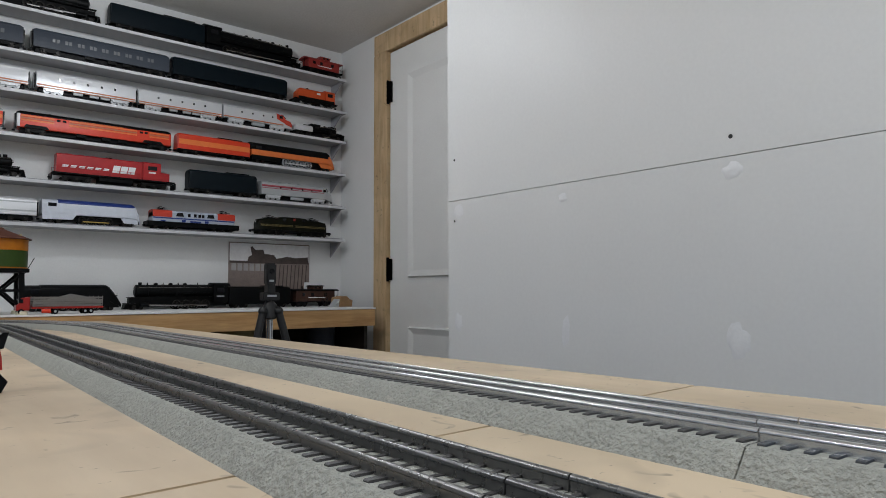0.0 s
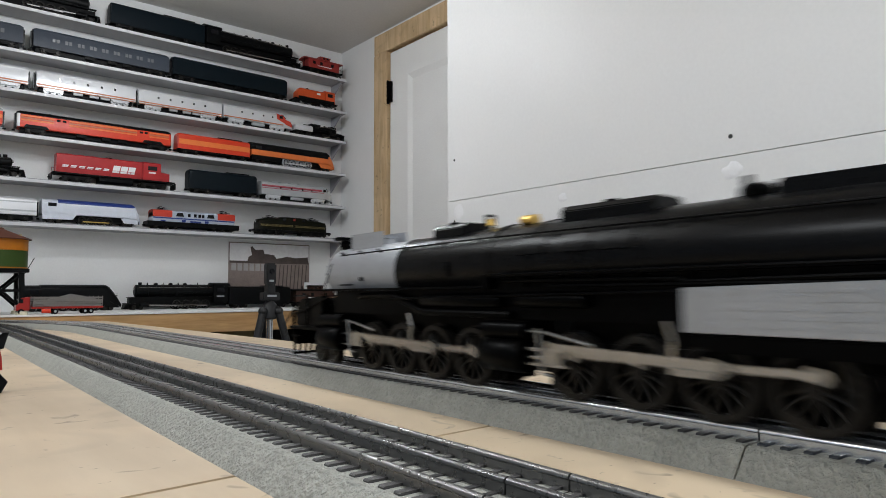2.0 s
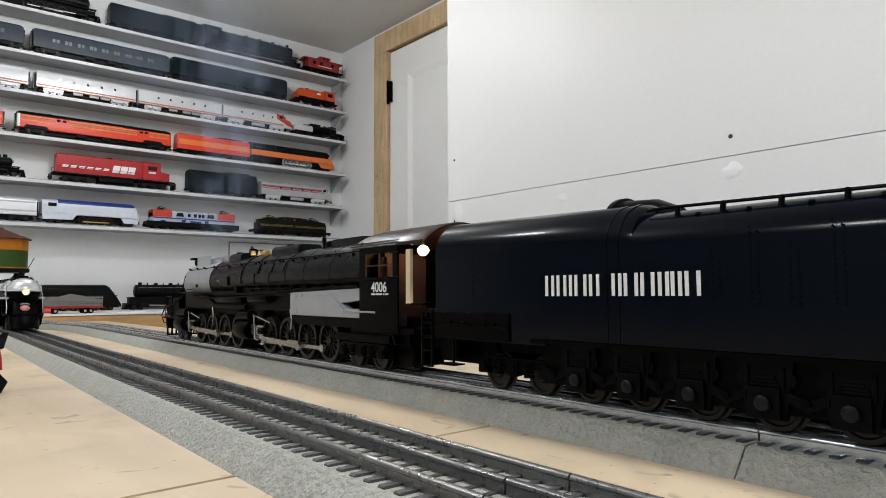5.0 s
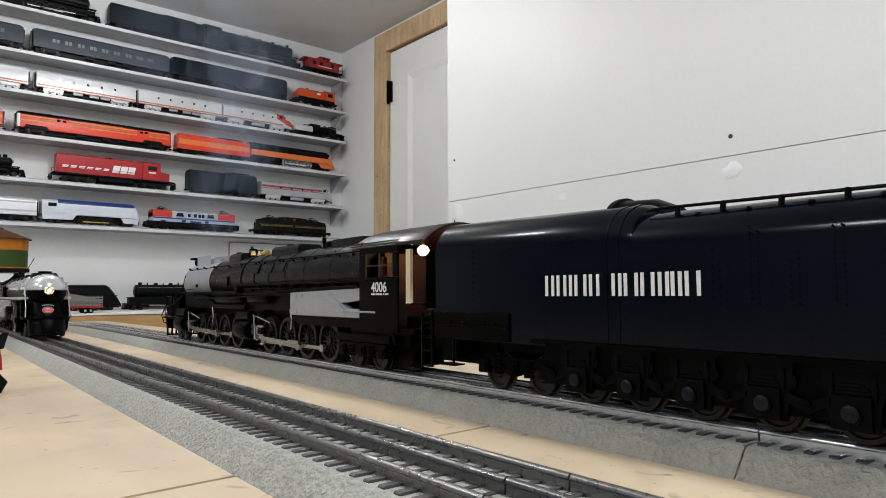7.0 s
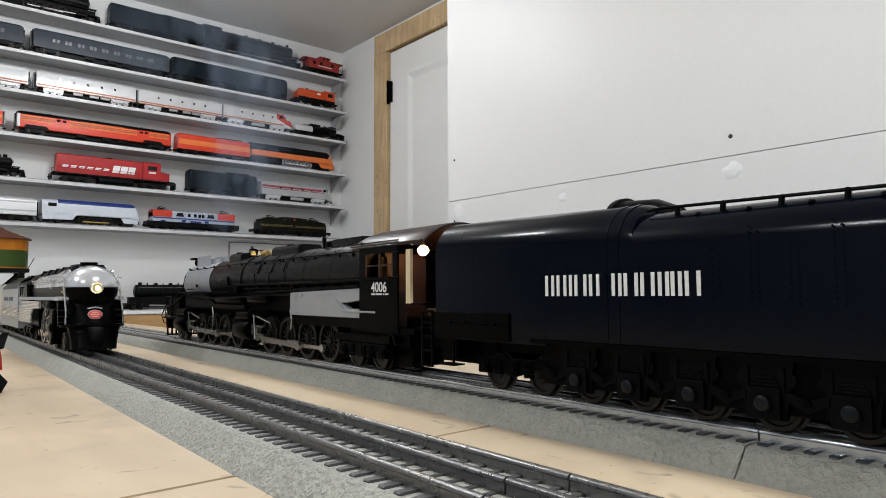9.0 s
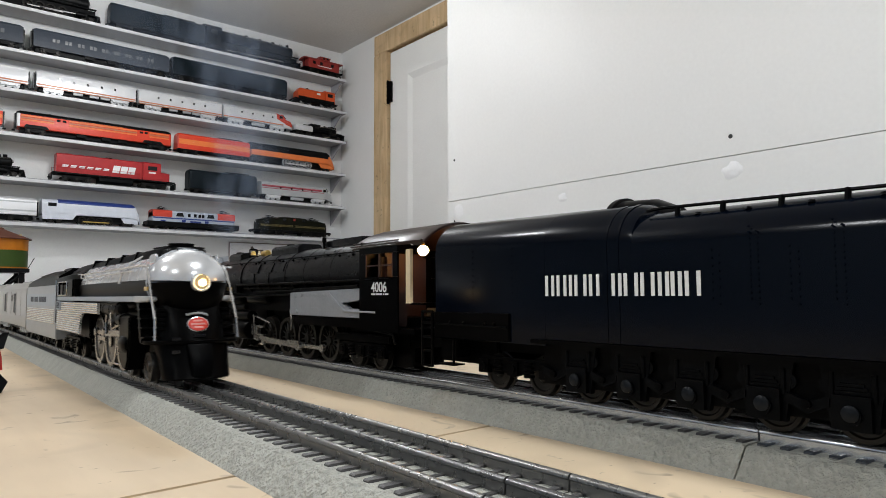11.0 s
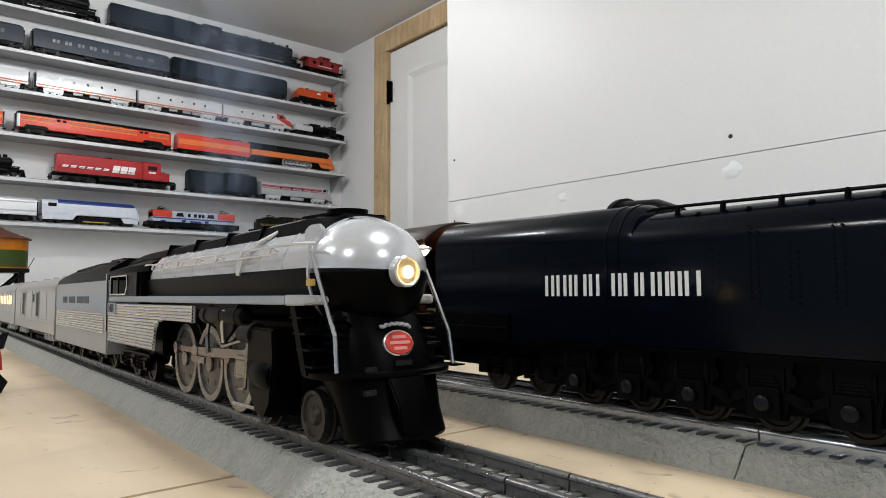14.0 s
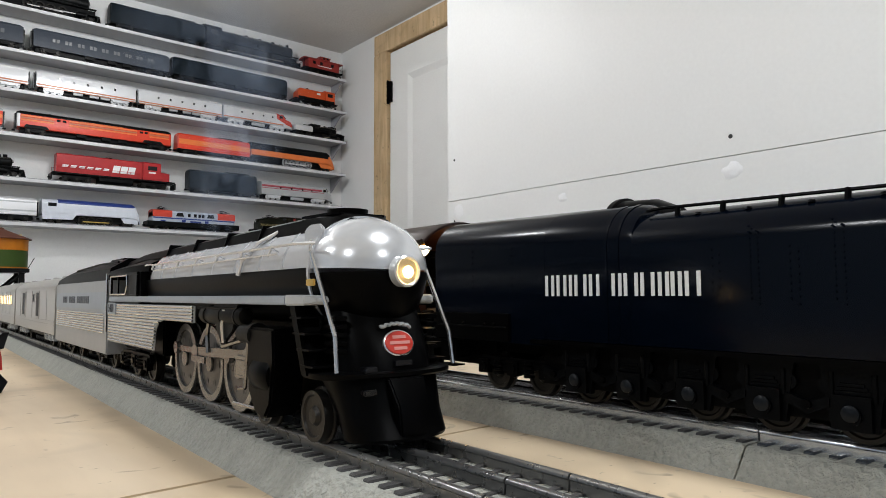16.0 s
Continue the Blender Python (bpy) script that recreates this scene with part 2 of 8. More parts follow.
setting("wall_return", bx(B(), XP + 0.12, XD + 0.12, PE - 0.12, PE - 0.02, 0, ZC), WHITE, "short white wall beside the door", "wall")

# white sheets on the partition, with a seam between them
SEAM = C + 0.2595
wall_p = empty("panelled_wall", "smooth glossy white sheets screwed to a partition", "wall panels")
tagged(wall_p, kind="structure")
part("panel", bx(B(), XP - 0.008, XP + 0.002, Y0, PE, SEAM - 1.22, SEAM - 0.0007), PANEL, wall_p, bevel=0.0005)
part("panel", bx(B(), XP - 0.008, XP + 0.002, Y0, PE, SEAM + 0.0007, ZC), PANEL, wall_p, bevel=0.0005)
for y, z, r in ((1.458, 0.378, 0.0035), (1.458, 0.201, 0.0035), (0.634, 0.2975, 0.0045)):
    part("screw", lathe(B(), [(-0.002, r), (0.0, r), (0.0015, r * 0.7), (0.0012, r * 0.2)], (XP - 0.008, y, C + z), (-1, 0, 0), 12), SCREW, wall_p)


def spot(y, z, ry, rz, seed):
    """A thin smear of filler over a screw head."""
    rng = random.Random(seed)
    bm, n = B(), 18
    c0, c1 = [], []
    for i in range(n):
        a = 2 * math.pi * i / n
        k = 0.8 + 0.4 * rng.random()
        c0.append((XP - 0.0082, y + ry * k * math.cos(a), z + rz * k * math.sin(a)))
        c1.append((XP - 0.0095, y + ry * k * 0.7 * math.cos(a), z + rz * k * 0.7 * math.sin(a)))
    loft(bm, [c0, c1])
    part("filler_patch", bm, SPACKLE, wall_p, "smear of bright white filler")


for k, (y, z, ry, rz) in enumerate(((1.44, 0.228, 0.02, 0.022), (1.055, 0.225, 0.014, 0.011), (0.631, 0.231, 0.020, 0.016), (1.443, -0.086, 0.016, 0.026), (1.052, -0.096, 0.012, 0.038), (0.631, -0.098, 0.022, 0.034))):
    spot(y, C + z, ry, rz, k)

# the door in its raw timber frame
setting("door_frame", bx(bx(bx(B(), XD - 0.012, XD + 0.06, DY1 + 0.006, DY1 + 0.100, 0, DZ + 0.004), XD - 0.011, XD + 0.06, PE - 0.02, DY1 + 0.100, DZ + 0.005, DZ + 0.09), XD + 0.045, XD + 0.06, DY0, DY1 + 0.004, DZ - 0.012, DZ + 0.005), PINE, "raw knotty pine door frame", "door frame", 0.002)
door = empty("door", "closed pale grey panelled interior door", "door", m=pose(XD, 0, 0))
leaf = B()
bx(leaf, 0.006, 0.04, DY0, DY1, 0.01, DZ - 0.004)
part("leaf", leaf, DOORM, door)
for za, zb in ((0.17, C - 0.139), (C + 0.056, DZ - 0.125)):
    for ya, yb in ((1.75, 2.1595),):
        f = B()
        rings = []
        for ins, x in ((0.0, 0.0065), (0.005, -0.006), (0.016, -0.001), (0.026, 0.0035), (0.030, 0.0045)):
            rings.append([(x, ya + ins, za + ins), (x, yb - ins, za + ins), (x, yb - ins, zb - ins), (x, ya + ins, zb - ins)])
        loft(f, rings)
        part("door_panel", f, DOORM, door, smooth=False)
for z in (C + 0.841, C + 0.0916):
    hg = bx(bx(B(), -0.006, 0.005, DY1 - 0.018, DY1 + 0.004, z - 0.044, z + 0.044), -0.010, 0.0, DY1 + 0.0, DY1 + 0.010, z - 0.05, z + 0.05)
    part("hinge", hg, BLACK, door, "black steel hinge", bevel=0.001)

# ---- shelves ----
SHELF_Z = [C + z for z in (0.956, 0.807, 0.672, 0.5245, 0.3765, 0.2295)]
for z in SHELF_Z:
    sh = empty("wall_shelf", "long narrow grey shelf on the wall, full of model trains", "shelf", "train shelves on the wall")
    bm = bx(B(), -1.2, 1.555, 2.580, YW - 0.002, z - 0.008, z)
    bx(bm, -1.2, 1.555, 2.580, 2.5835, z, z + 0.002)
    part("board", bm, SHELF, sh, bevel=0.0008)
    part("front_edge", bx(B(), -1.2, 1.555, 2.5772, 2.5797, z - 0.0082, z + 0.0024), EDGE, sh, "pale front edge", bevel=0.0006)
    part("track_strip", bx(B(), -1.2, 1.55, 2.596, 2.650, z + 0.0005, z + 0.008), SHELF, sh, "raised grey strip under the wheels", bevel=0.0006)
    br = prism(B(), [(2.585, z - 0.0085), (YW - 0.002, z - 0.0085), (YW - 0.002, z - 0.075)], "x", 1.535, 1.540)
    part("bracket", br, SHELF, sh, bevel=0.0006)

# ---- the bench under the shelves ----
BZ = C - 0.0635
bench = empty("bench", "long pine bench with a white top under the shelves", "bench")
part("top", bx(B(), -1.7, 1.50, 2.25, YW - 0.002, BZ - 0.006, BZ), WHITE, bench, "white painted bench top", bevel=0.001)
part("front_rail", bx(B(), -1.7, 1.498, 2.252, 2.29, BZ - 0.072, BZ - 0.007), PINE_X, bench, bevel=0.002)
for x in (1.44, -0.6):
    part("leg", bx(B(), x, x + 0.045, 2.60, 2.64, 0, BZ - 0.007), PINE, bench, bevel=0.002)
part("shelf", bx(B(), 0.5, 1.49, 2.30, YW - 0.01, 0.62, 0.64), PINE_X, bench, bevel=0.002)

part("back_board", bx(B(), -1.6, 1.49, 2.55, 2.56, 0.05, BZ - 0.02), mat("dark_board", (0.020, 0.014, 0.010), 0.7, var=0.3, size=12), bench, "very dark brown board under the bench")
part("end_board", bx(B(), 1.478, 1.492, 2.30, 2.55, 0.0, BZ - 0.074), mat("dark_board", (0.02, 0.014, 0.01)), bench)

# ---- the layout table ----
table = empty("layout_table", "pale plywood layout table carrying the tracks", "table", m=TILT)
for k, (ya, yb) in enumerate(((-1.6, 0.2890), (0.2904, 1.52), (1.5215, 2.248))):
    bm = B()
    skew = 0.0932
    pts = [(-1.5, ya - (skew if k == 1 else 0)), (0.50, ya), (0.50, yb), (-1.5, yb - (skew if k == 0 else 0))]
    prism(bm, pts, "z", TT - 0.018, TT)
    part("plywood_sheet", bm, PLY, table, bevel=0.0008)
for y in (-1.55, -0.6, 0.3, 1.2, 2.2):
    part("joist", bx(B(), -1.48, 0.48, y - 0.02, y + 0.02, TT - 0.107, TT - 0.0185), PINE_X, table, bevel=0.002)
for x in (-1.4, -0.6, 0.42):
    for y in (-1.5, 0.3, 2.1):
        part("leg", bx(B(), x, x + 0.06, y - 0.03, y + 0.03, 0, TT - 0.108), PINE, table, bevel=0.002)


# ---- the tracks ----
XA, XB = 0.152, 0.303              # centre lines of the two tracks
YC, XC = 1.52, -0.611              # the middle of the far bend
TIE_STEP = 0.00907


def along(track, s):
    """A place on a track, s metres along it, and the way it runs there (degrees)."""
    x = XA if track == "a" else XB
    if s <= YC:
        return x, s, 90.0
    r = x - XC
    a = (s - YC) / r
    return XC + r * math.cos(a), YC + r * math.sin(a), 90.0 + math.degrees(a)


ROADBED = [(-0.0405, -0.0175), (-0.0310, -0.0062), (-0.0285, -0.0055), (0.0285, -0.0055), (0.0310, -0.0062), (0.0405, -0.0175)]
RAIL = [(-0.0013, -0.0056), (-0.0011, -0.0022)] + [(-0.0017 * math.cos(radians(a)), -0.0016 + 0.0016 * math.sin(radians(a))) for a in range(0, 181, 20)] + [(0.0011, -0.0022), (0.0013, -0.0056)]
_t = B()
for _s in (1, -1):
    loft(_t, [[(-w, y * _s, -0.0060), (w, y * _s, -0.0060), (w * 0.86, y * _s, z), (-w * 0.86, y * _s, z)] for y, w, z in ((0.0, 0.0013, -0.0050), (0.0150, 0.0013, -0.0050), (0.0158, 0.0021, -0.0046), (0.0264, 0.0021, -0.0046), (0.0270, 0.0018, -0.0050))])
TIE_MESH = part("tie", _t, TIE).data
bpy.data.objects.remove(bpy.data.objects["tie"])
NEW_TIE_MESH = TIE_MESH.copy()
NEW_TIE_MESH.materials[0] = mat("glossy_tie", (0.060, 0.068, 0.080), 0.14, var=0.2, size=200, bump=0.05, spec=0.9)


def section(track, s0, s1, label):
    """One length of track: a moulded roadbed, its ties and three rails."""
    th = empty("track_section", label, "model track", "track sections", TAB)
    n = 1 if s1 <= YC else max(2, int((s1 - s0) / 0.02))

    def swept(prof, off, a, b, zoff=0.0):
        rings = []
        for i in range(n + 1):
            x, y, d = along(track, a + (b - a) * i / n)
            d = radians(d)
            nx, ny = math.sin(d), -math.cos(d)
            rings.append([(x + nx * (off + u), y + ny * (off + u), RT + w + zoff) for u, w in prof])
        return loft(B(), rings)
    part("roadbed", swept(ROADBED, 0, s0 + 0.0004, s1 - 0.0004), BALLAST, th, "stippled grey moulded roadbed")
    for off, m in ((-0.0182, STEEL), (0.0, STEEL if track == "b" else DARKRAIL), (0.0182, STEEL)):
        part("rail", swept(RAIL, off, s0 + 0.0004 + 0.01 * (off == 0), s1 - 0.0004 + 0.01 * (off == 0)), m if track == "b" or off == 0 else GUNRAIL, th)
    k = int(round((s1 - s0) / TIE_STEP))
    for i in range(k):
        x, y, d = along(track, s0 + (i + 0.5) * (s1 - s0) / k)
        o = new("tie", NEW_TIE_MESH if track == "b" and s1 < 0.14 else TIE_MESH)
        o.parent = th
        o.matrix_basis = pose(x, y, RT, 0, 0, d)


JOINTS = {"a": [-1.120, -0.866, -0.612, -0.358, -0.104, 0.140, 0.530, 0.784, 1.038, 1.292, 1.520] + [1.520 + 0.254 * k for k in range(1, 9)],
          "b": [-1.387, -0.625, 0.137, 0.899, 1.153, 1.407, 1.520] + [1.520 + 0.254 * k for k in range(1, 6)]}
for track, joints in JOINTS.items():
    for s, e in zip(joints, joints[1:]):
        section(track, s, e, "grey three-rail track section on the plywood")


# ---- rolling stock helpers ----
def arc(cx, cz, r, a0, a1, n):
    """Points (y, z) on a circle; angles in degrees, 0 to the right, 90 up."""
    return [(cx + r * math.cos(radians(a0 + (a1 - a0) * i / n)), cz + r * math.sin(radians(a0 + (a1 - a0) * i / n))) for i in range(n + 1)]


def spoked(r, w=0.0045, spokes=12, flange=0.0012):
    """A driving wheel about the y axis: tyre, flange, hub, counterweight and spokes."""
    bm = B()
    n = 28
    for a, b, ro, ri in ((-w / 2, w / 2, r, r * 0.82), (-w / 2 - 0.001, -w / 2, r + flange, r * 0.85)):
        rings = []
        for y, rad in ((a, ri), (a, ro), (b, ro), (b, ri), (a, ri)):
            rings.append([(rad * math.cos(2 * math.pi * i / n), y, rad * math.sin(2 * math.pi * i / n)) for i in range(n)])
        loft(bm, rings, caps=False)
    cy(bm, (0, -w / 2, 0), (0, w / 2 + 0.0006, 0), r * 0.22, n=14)
    for i in range(spokes):
        a = 2 * math.pi * i / spokes
        cy(bm, (0, 0, 0), (r * 0.86 * math.cos(a), 0, r * 0.86 * math.sin(a)), r * 0.06, r * 0.045, n=5)
    cw = [(r * 0.84 * math.cos(radians(a)), r * 0.84 * math.sin(radians(a))) for a in range(145, 216, 10)]
    prism(bm, cw, "y", -w * 0.4, w * 0.4)
    return bm


def disc(r, w=0.004, flange=0.0011, holes=0):
    """A solid wheel about the y axis with a dished face."""
    bm = B()
    lathe(bm, [(-w / 2 - 0.0012, r * 0.3), (-w / 2 - 0.001, r + flange), (-w / 2, r + flange), (-w / 2 + 0.0003, r), (w / 2, r * 0.985), (w / 2, r * 0.82), (w / 2 - 0.0009, r * 0.76), (w / 2 - 0.0012, r * 0.4), (w / 2 + 0.0002, r * 0.28), (w / 2 + 0.0004, 0.0)], (0, 0, 0), (0, 1, 0), 26)
    return bm


def axle_pair(th, x, r, make, material, wheels, gauge=0.0182, name="wheel", phase=0.0):
    """The wheels on both ends of an axle; they roll, so each goes on the list of wheels."""
    for side in (1, -1):
        bm = make()
        if side < 0:
            bmesh.ops.scale(bm, vec=(1, -1, 1), verts=bm.verts)
        ob = part(name, bm, material, th)
        base = (x * longer(th), side * gauge, r)
        ob.matrix_basis = Matrix.Translation(base)
        if wheels is not None:
            wheels.append((ob, base, r, phase))


def side_frame(th, x0, x1, y, z, material, name="truck_frame"):
    """A cast truck side: a bowed bar with journal boxes and springs."""
    bm = B()
    s = 1 if y > 0 else -1
    n = max(2, int(round((x1 - x0) / 0.03)) + 1)
    xs = [x0 + 0.007 + (x1 - x0 - 0.014) * i / (n - 1) for i in range(n)]
    prism(bm, [(x0, z + 0.002), (x0 + 0.004, z + 0.006), (x1 - 0.004, z + 0.006), (x1, z + 0.002), (x1 - 0.003, z), (x1 - 0.012, z + 0.001), ((x0 + x1) / 2, z - 0.005), (x0 + 0.012, z + 0.001), (x0 + 0.003, z)], "y", y, y + s * 0.0025)
    for x in xs:
        bx(bm, x - 0.004, x + 0.004, min(y, y + s * 0.004), max(y, y + s * 0.004), z - 0.004, z + 0.004)
        cy(bm, (x, y + s * 0.004, z), (x, y + s * 0.0048, z), 0.0026, n=10)
    for a, b in zip(xs, xs[1:]):
        m = (a + b) / 2
        for k in range(4):
            cy(bm, (m, y + s * 0.0027, z - 0.004 + k * 0.0024), (m, y + s * 0.0027, z - 0.0028 + k * 0.0024), 0.0032 - 0.0003 * (k % 2), n=10)
    return part(name, bm, material, th, bevel=0.0)


def letters(th, text_widths, x0, y, z0, hgt, material, label, sgn=1):
    """Plain bars that stand for a row of letters on a side that faces +y or -y."""
    x = x0
    for wdt, gap in text_widths:
        a, b = sorted((x, x - sgn * wdt))
        bm = bx(B(), a, b, min(y, y + sgn * 0.0003), max(y, y + sgn * 0.0003), z0, z0 + hgt)
        part("lettering_bar", bm, material, th, label, smooth=False)
        x -= sgn * (wdt + gap)


def written(th, text, x, y, z, hgt, material, sgn=1, name="number"):
    """A readable number in the built-in letters, flat on a side."""
    cu = bpy.data.curves.new(name, "FONT")
    cu.body, cu.size, cu.extrude, cu.align_x, cu.align_y = text, hgt * 1.38, 0.0001, "CENTER", "CENTER"
    cu.offset = 0.00015
    tmp = new(name, cu)
    dg = bpy.context.evaluated_depsgraph_get()
    me = bpy.data.meshes.new_from_object(tmp.evaluated_get(dg))
    bpy.data.objects.remove(tmp)
    me.materials.clear()
    me.materials.append(material)
    ob = new(name, me)
    ob.parent = th
    ob.matrix_basis = pose(x * longer(th), y, z, 90, 0, 180 if sgn > 0 else 0)
    return ob


# ---- the big articulated steam engine ----
big_wheels, big_rods = [], []
big_boy = empty("steam_locomotive", "large black articulated steam engine with grey smokebox and firebox", "model locomotive")
E1 = big_boy
BR, BZC = 0.0262, 0.0735


def ring(x, r, zc, n=32, flat=None):
    out = []
    for i in range(n):
        a = 2 * math.pi * i / n
        out.append((x, r * math.cos(a), zc + r * math.sin(a)))
    return out


SBZ = BZC + 0.001
part("smokebox", loft(B(), [ring(-0.056, 0.0192, SBZ), ring(-0.0575, 0.0211, SBZ), ring(-0.0585, 0.0217, SBZ), ring(-0.1555, 0.0240, BZC)]), GRAPH, E1, "light graphite-grey smokebox")
sd = lathe(B(), [(0, 0.0195), (0.0018, 0.0185), (0.003, 0.012), (0.0036, 0.006), (0.005, 0.005), (0.0052, 0.0)], (-0.056, 0, SBZ), (1, 0, 0), 28)
for i in range(18):
    a = 2 * math.pi * i / 18
    cy(sd, (-0.0555, 0.0192 * math.cos(a), SBZ + 0.0192 * math.sin(a)), (-0.053, 0.0192 * math.cos(a), SBZ + 0.0192 * math.sin(a)), 0.0009, n=6)
part("smokebox_door", sd, GRAPH, E1)
bo = loft(B(), [ring(-0.156, 0.0243, BZC), ring(-0.20, 0.0250, BZC), ring(-0.26, BR, BZC), ring(-0.40, BR + 0.0005, BZC), ring(-0.488, BR + 0.0005, BZC)])
part("boiler", bo, SOOT, E1, "satin black boiler barrel")
for x in (-0.1565, -0.185, -0.218, -0.250, -0.283, -0.316, -0.35, -0.385, -0.43):
    r = 0.0247 if x > -0.19 else 0.0254 if x > -0.22 else BR + 0.0008
    part("boiler_band", loft(B(), [ring(x, r, BZC), ring(x - 0.0016, r, BZC)]), SOOT, E1)
for x, zz in ((-0.198, 0.072), (-0.275, 0.083), (-0.305, 0.083), (-0.33, 0.083)):
    pl = B()
    r = BR + 0.0012
    a0 = math.degrees(math.asin((zz - BZC) / r))
    loft(pl, [[(x, *p) for p in arc(0, BZC, r, a0 - 9, a0 + 12, 5)] + [(x, *p) for p in arc(0, BZC, r - 0.002, a0 + 12, a0 - 9, 5)], [(x - 0.018, *p) for p in arc(0, BZC, r, a0 - 9, a0 + 12, 5)] + [(x - 0.018, *p) for p in arc(0, BZC, r - 0.002, a0 + 12, a0 - 9, 5)]])
    part("inspection_plate", pl, SOOT, E1)
# domes and boxes along the top
for x0, x1, zt, hw in ((-0.185, -0.217, 0.1045, 0.012), (-0.295, -0.352, 0.1055, 0.013)):
    sb = loft(B(), [[(x, *p) for p in [(-hw, BZC + 0.018), (-hw, zt - 0.003), (-hw + 0.003, zt), (hw - 0.003, zt), (hw, zt - 0.003), (hw, BZC + 0.018)]] for x in (x1, x1 + 0.001, x0 - 0.001, x0)])
    part("sand_box", sb, SOOT, E1, "black ribbed sand box", bevel=0.0006)
    for sy in (-0.006, 0.006):
        part("hatch", lathe(B(), [(0, 0.0042), (0.0012, 0.004), (0.0016, 0.0)], ((x0 + x1) / 2, sy, zt), (0, 0, 1), 14), BLACK, E1)
part("safety_cover", bx(B(), -0.405, -0.455, -0.010, 0.010, BZC + 0.02, 0.1052), SOOT, E1, bevel=0.0015)
part("steam_dome", lathe(B(), [(0, 0.007), (0.004, 0.0075), (0.006, 0.0066), (0.0072, 0.004), (0.0076, 0)], (-0.3935, 0, BZC + 0.025), (0, 0, 1), 18), BLACK, E1)
part("whistle", lathe(B(), [(0, 0.001), (0.006, 0.0012), (0.0075, 0.0019), (0.011, 0.0019), (0.0115, 0)], (-0.394, 0.010, BZC + 0.0235), (0, 0, 1), 12), BLACK, E1)
for x in (-0.093, -0.113):
    part("chimney", lathe(B(), [(0, 0.0085), (0.005, 0.0080), (0.0055, 0.0086), (0.0068, 0.0086), (0.007, 0.0062), (0.003, 0.0055)], (x, 0, BZC + 0.0225), (0, 0, 1), 20), GRAPH, E1)
part("deflector", bx(bx(B(), -0.080, -0.124, 0.0105, 0.0115, BZC + 0.0175, BZC + 0.0330), -0.080, -0.124, -0.0115, -0.0105, BZC + 0.0175, BZC + 0.0330), GRAPH, E1)
part("headlamp", lathe(B(), [(0, 0.0035), (0.003, 0.005), (0.009, 0.0052), (0.0092, 0.0042), (0.006, 0.0)], (-0.060, 0, BZC + 0.0272), (1, 0, 0), 16), BLACK, E1, "black headlamp housing")
part("headlamp_bracket", bx(B(), -0.066, -0.056, -0.004, 0.004, BZC + 0.0180, BZC + 0.0232), BLACK, E1)
part("number_board", bx(B(), -0.062, -0.052, -0.0115, 0.0115, BZC + 0.0302, BZC + 0.0330), BLACK, E1, bevel=0.0005)
part("bell", lathe(B(), [(0, 0.0035), (0.001, 0.003), (0.004, 0.0024), (0.005, 0)], (-0.232, 0.004, BZC + 0.0275), (0, 0, 1), 14), BRASS, E1, "polished brass bell")
part("bell_yoke", rod(B(), [(-0.232, 0.000, BZC + 0.025), (-0.232, 0.000, BZC + 0.034), (-0.232, 0.008, BZC + 0.034), (-0.232, 0.008, BZC + 0.0245)], 0.0008), BLACK, E1)
part("generator", cy(B(), (-0.262, 0.006, BZC + 0.0275), (-0.272, 0.006, BZC + 0.0275), 0.0034, n=12), BRASS, E1)
for x in (-0.225, -0.252):
    part("pop_valve", lathe(B(), [(0, 0.002), (0.005, 0.002), (0.006, 0.0012), (0.0085, 0.001), (0.0088, 0)], (x, -0.006, BZC + 0.0245), (0, 0, 1), 10), CREAM, E1)
# handrails along the boiler
for s in (1, -1):
    yy, zz = 0.0218 * s, BZC + 0.0175
    part("handrail", rod(B(), [(-0.078, yy * 0.93, zz - 0.002), (-0.24, yy, zz), (-0.48, yy, zz)], 0.0006), BLACK, E1)
    for x in (-0.082, -0.108, -0.133, -0.165, -0.205, -0.24, -0.285, -0.33, -0.375, -0.42):
        part("stanchion", rod(B(), [(x, yy * 0.86, zz - 0.002), (x, yy * 1.04, zz + 0.0002)], 0.0009), BLACK, E1)
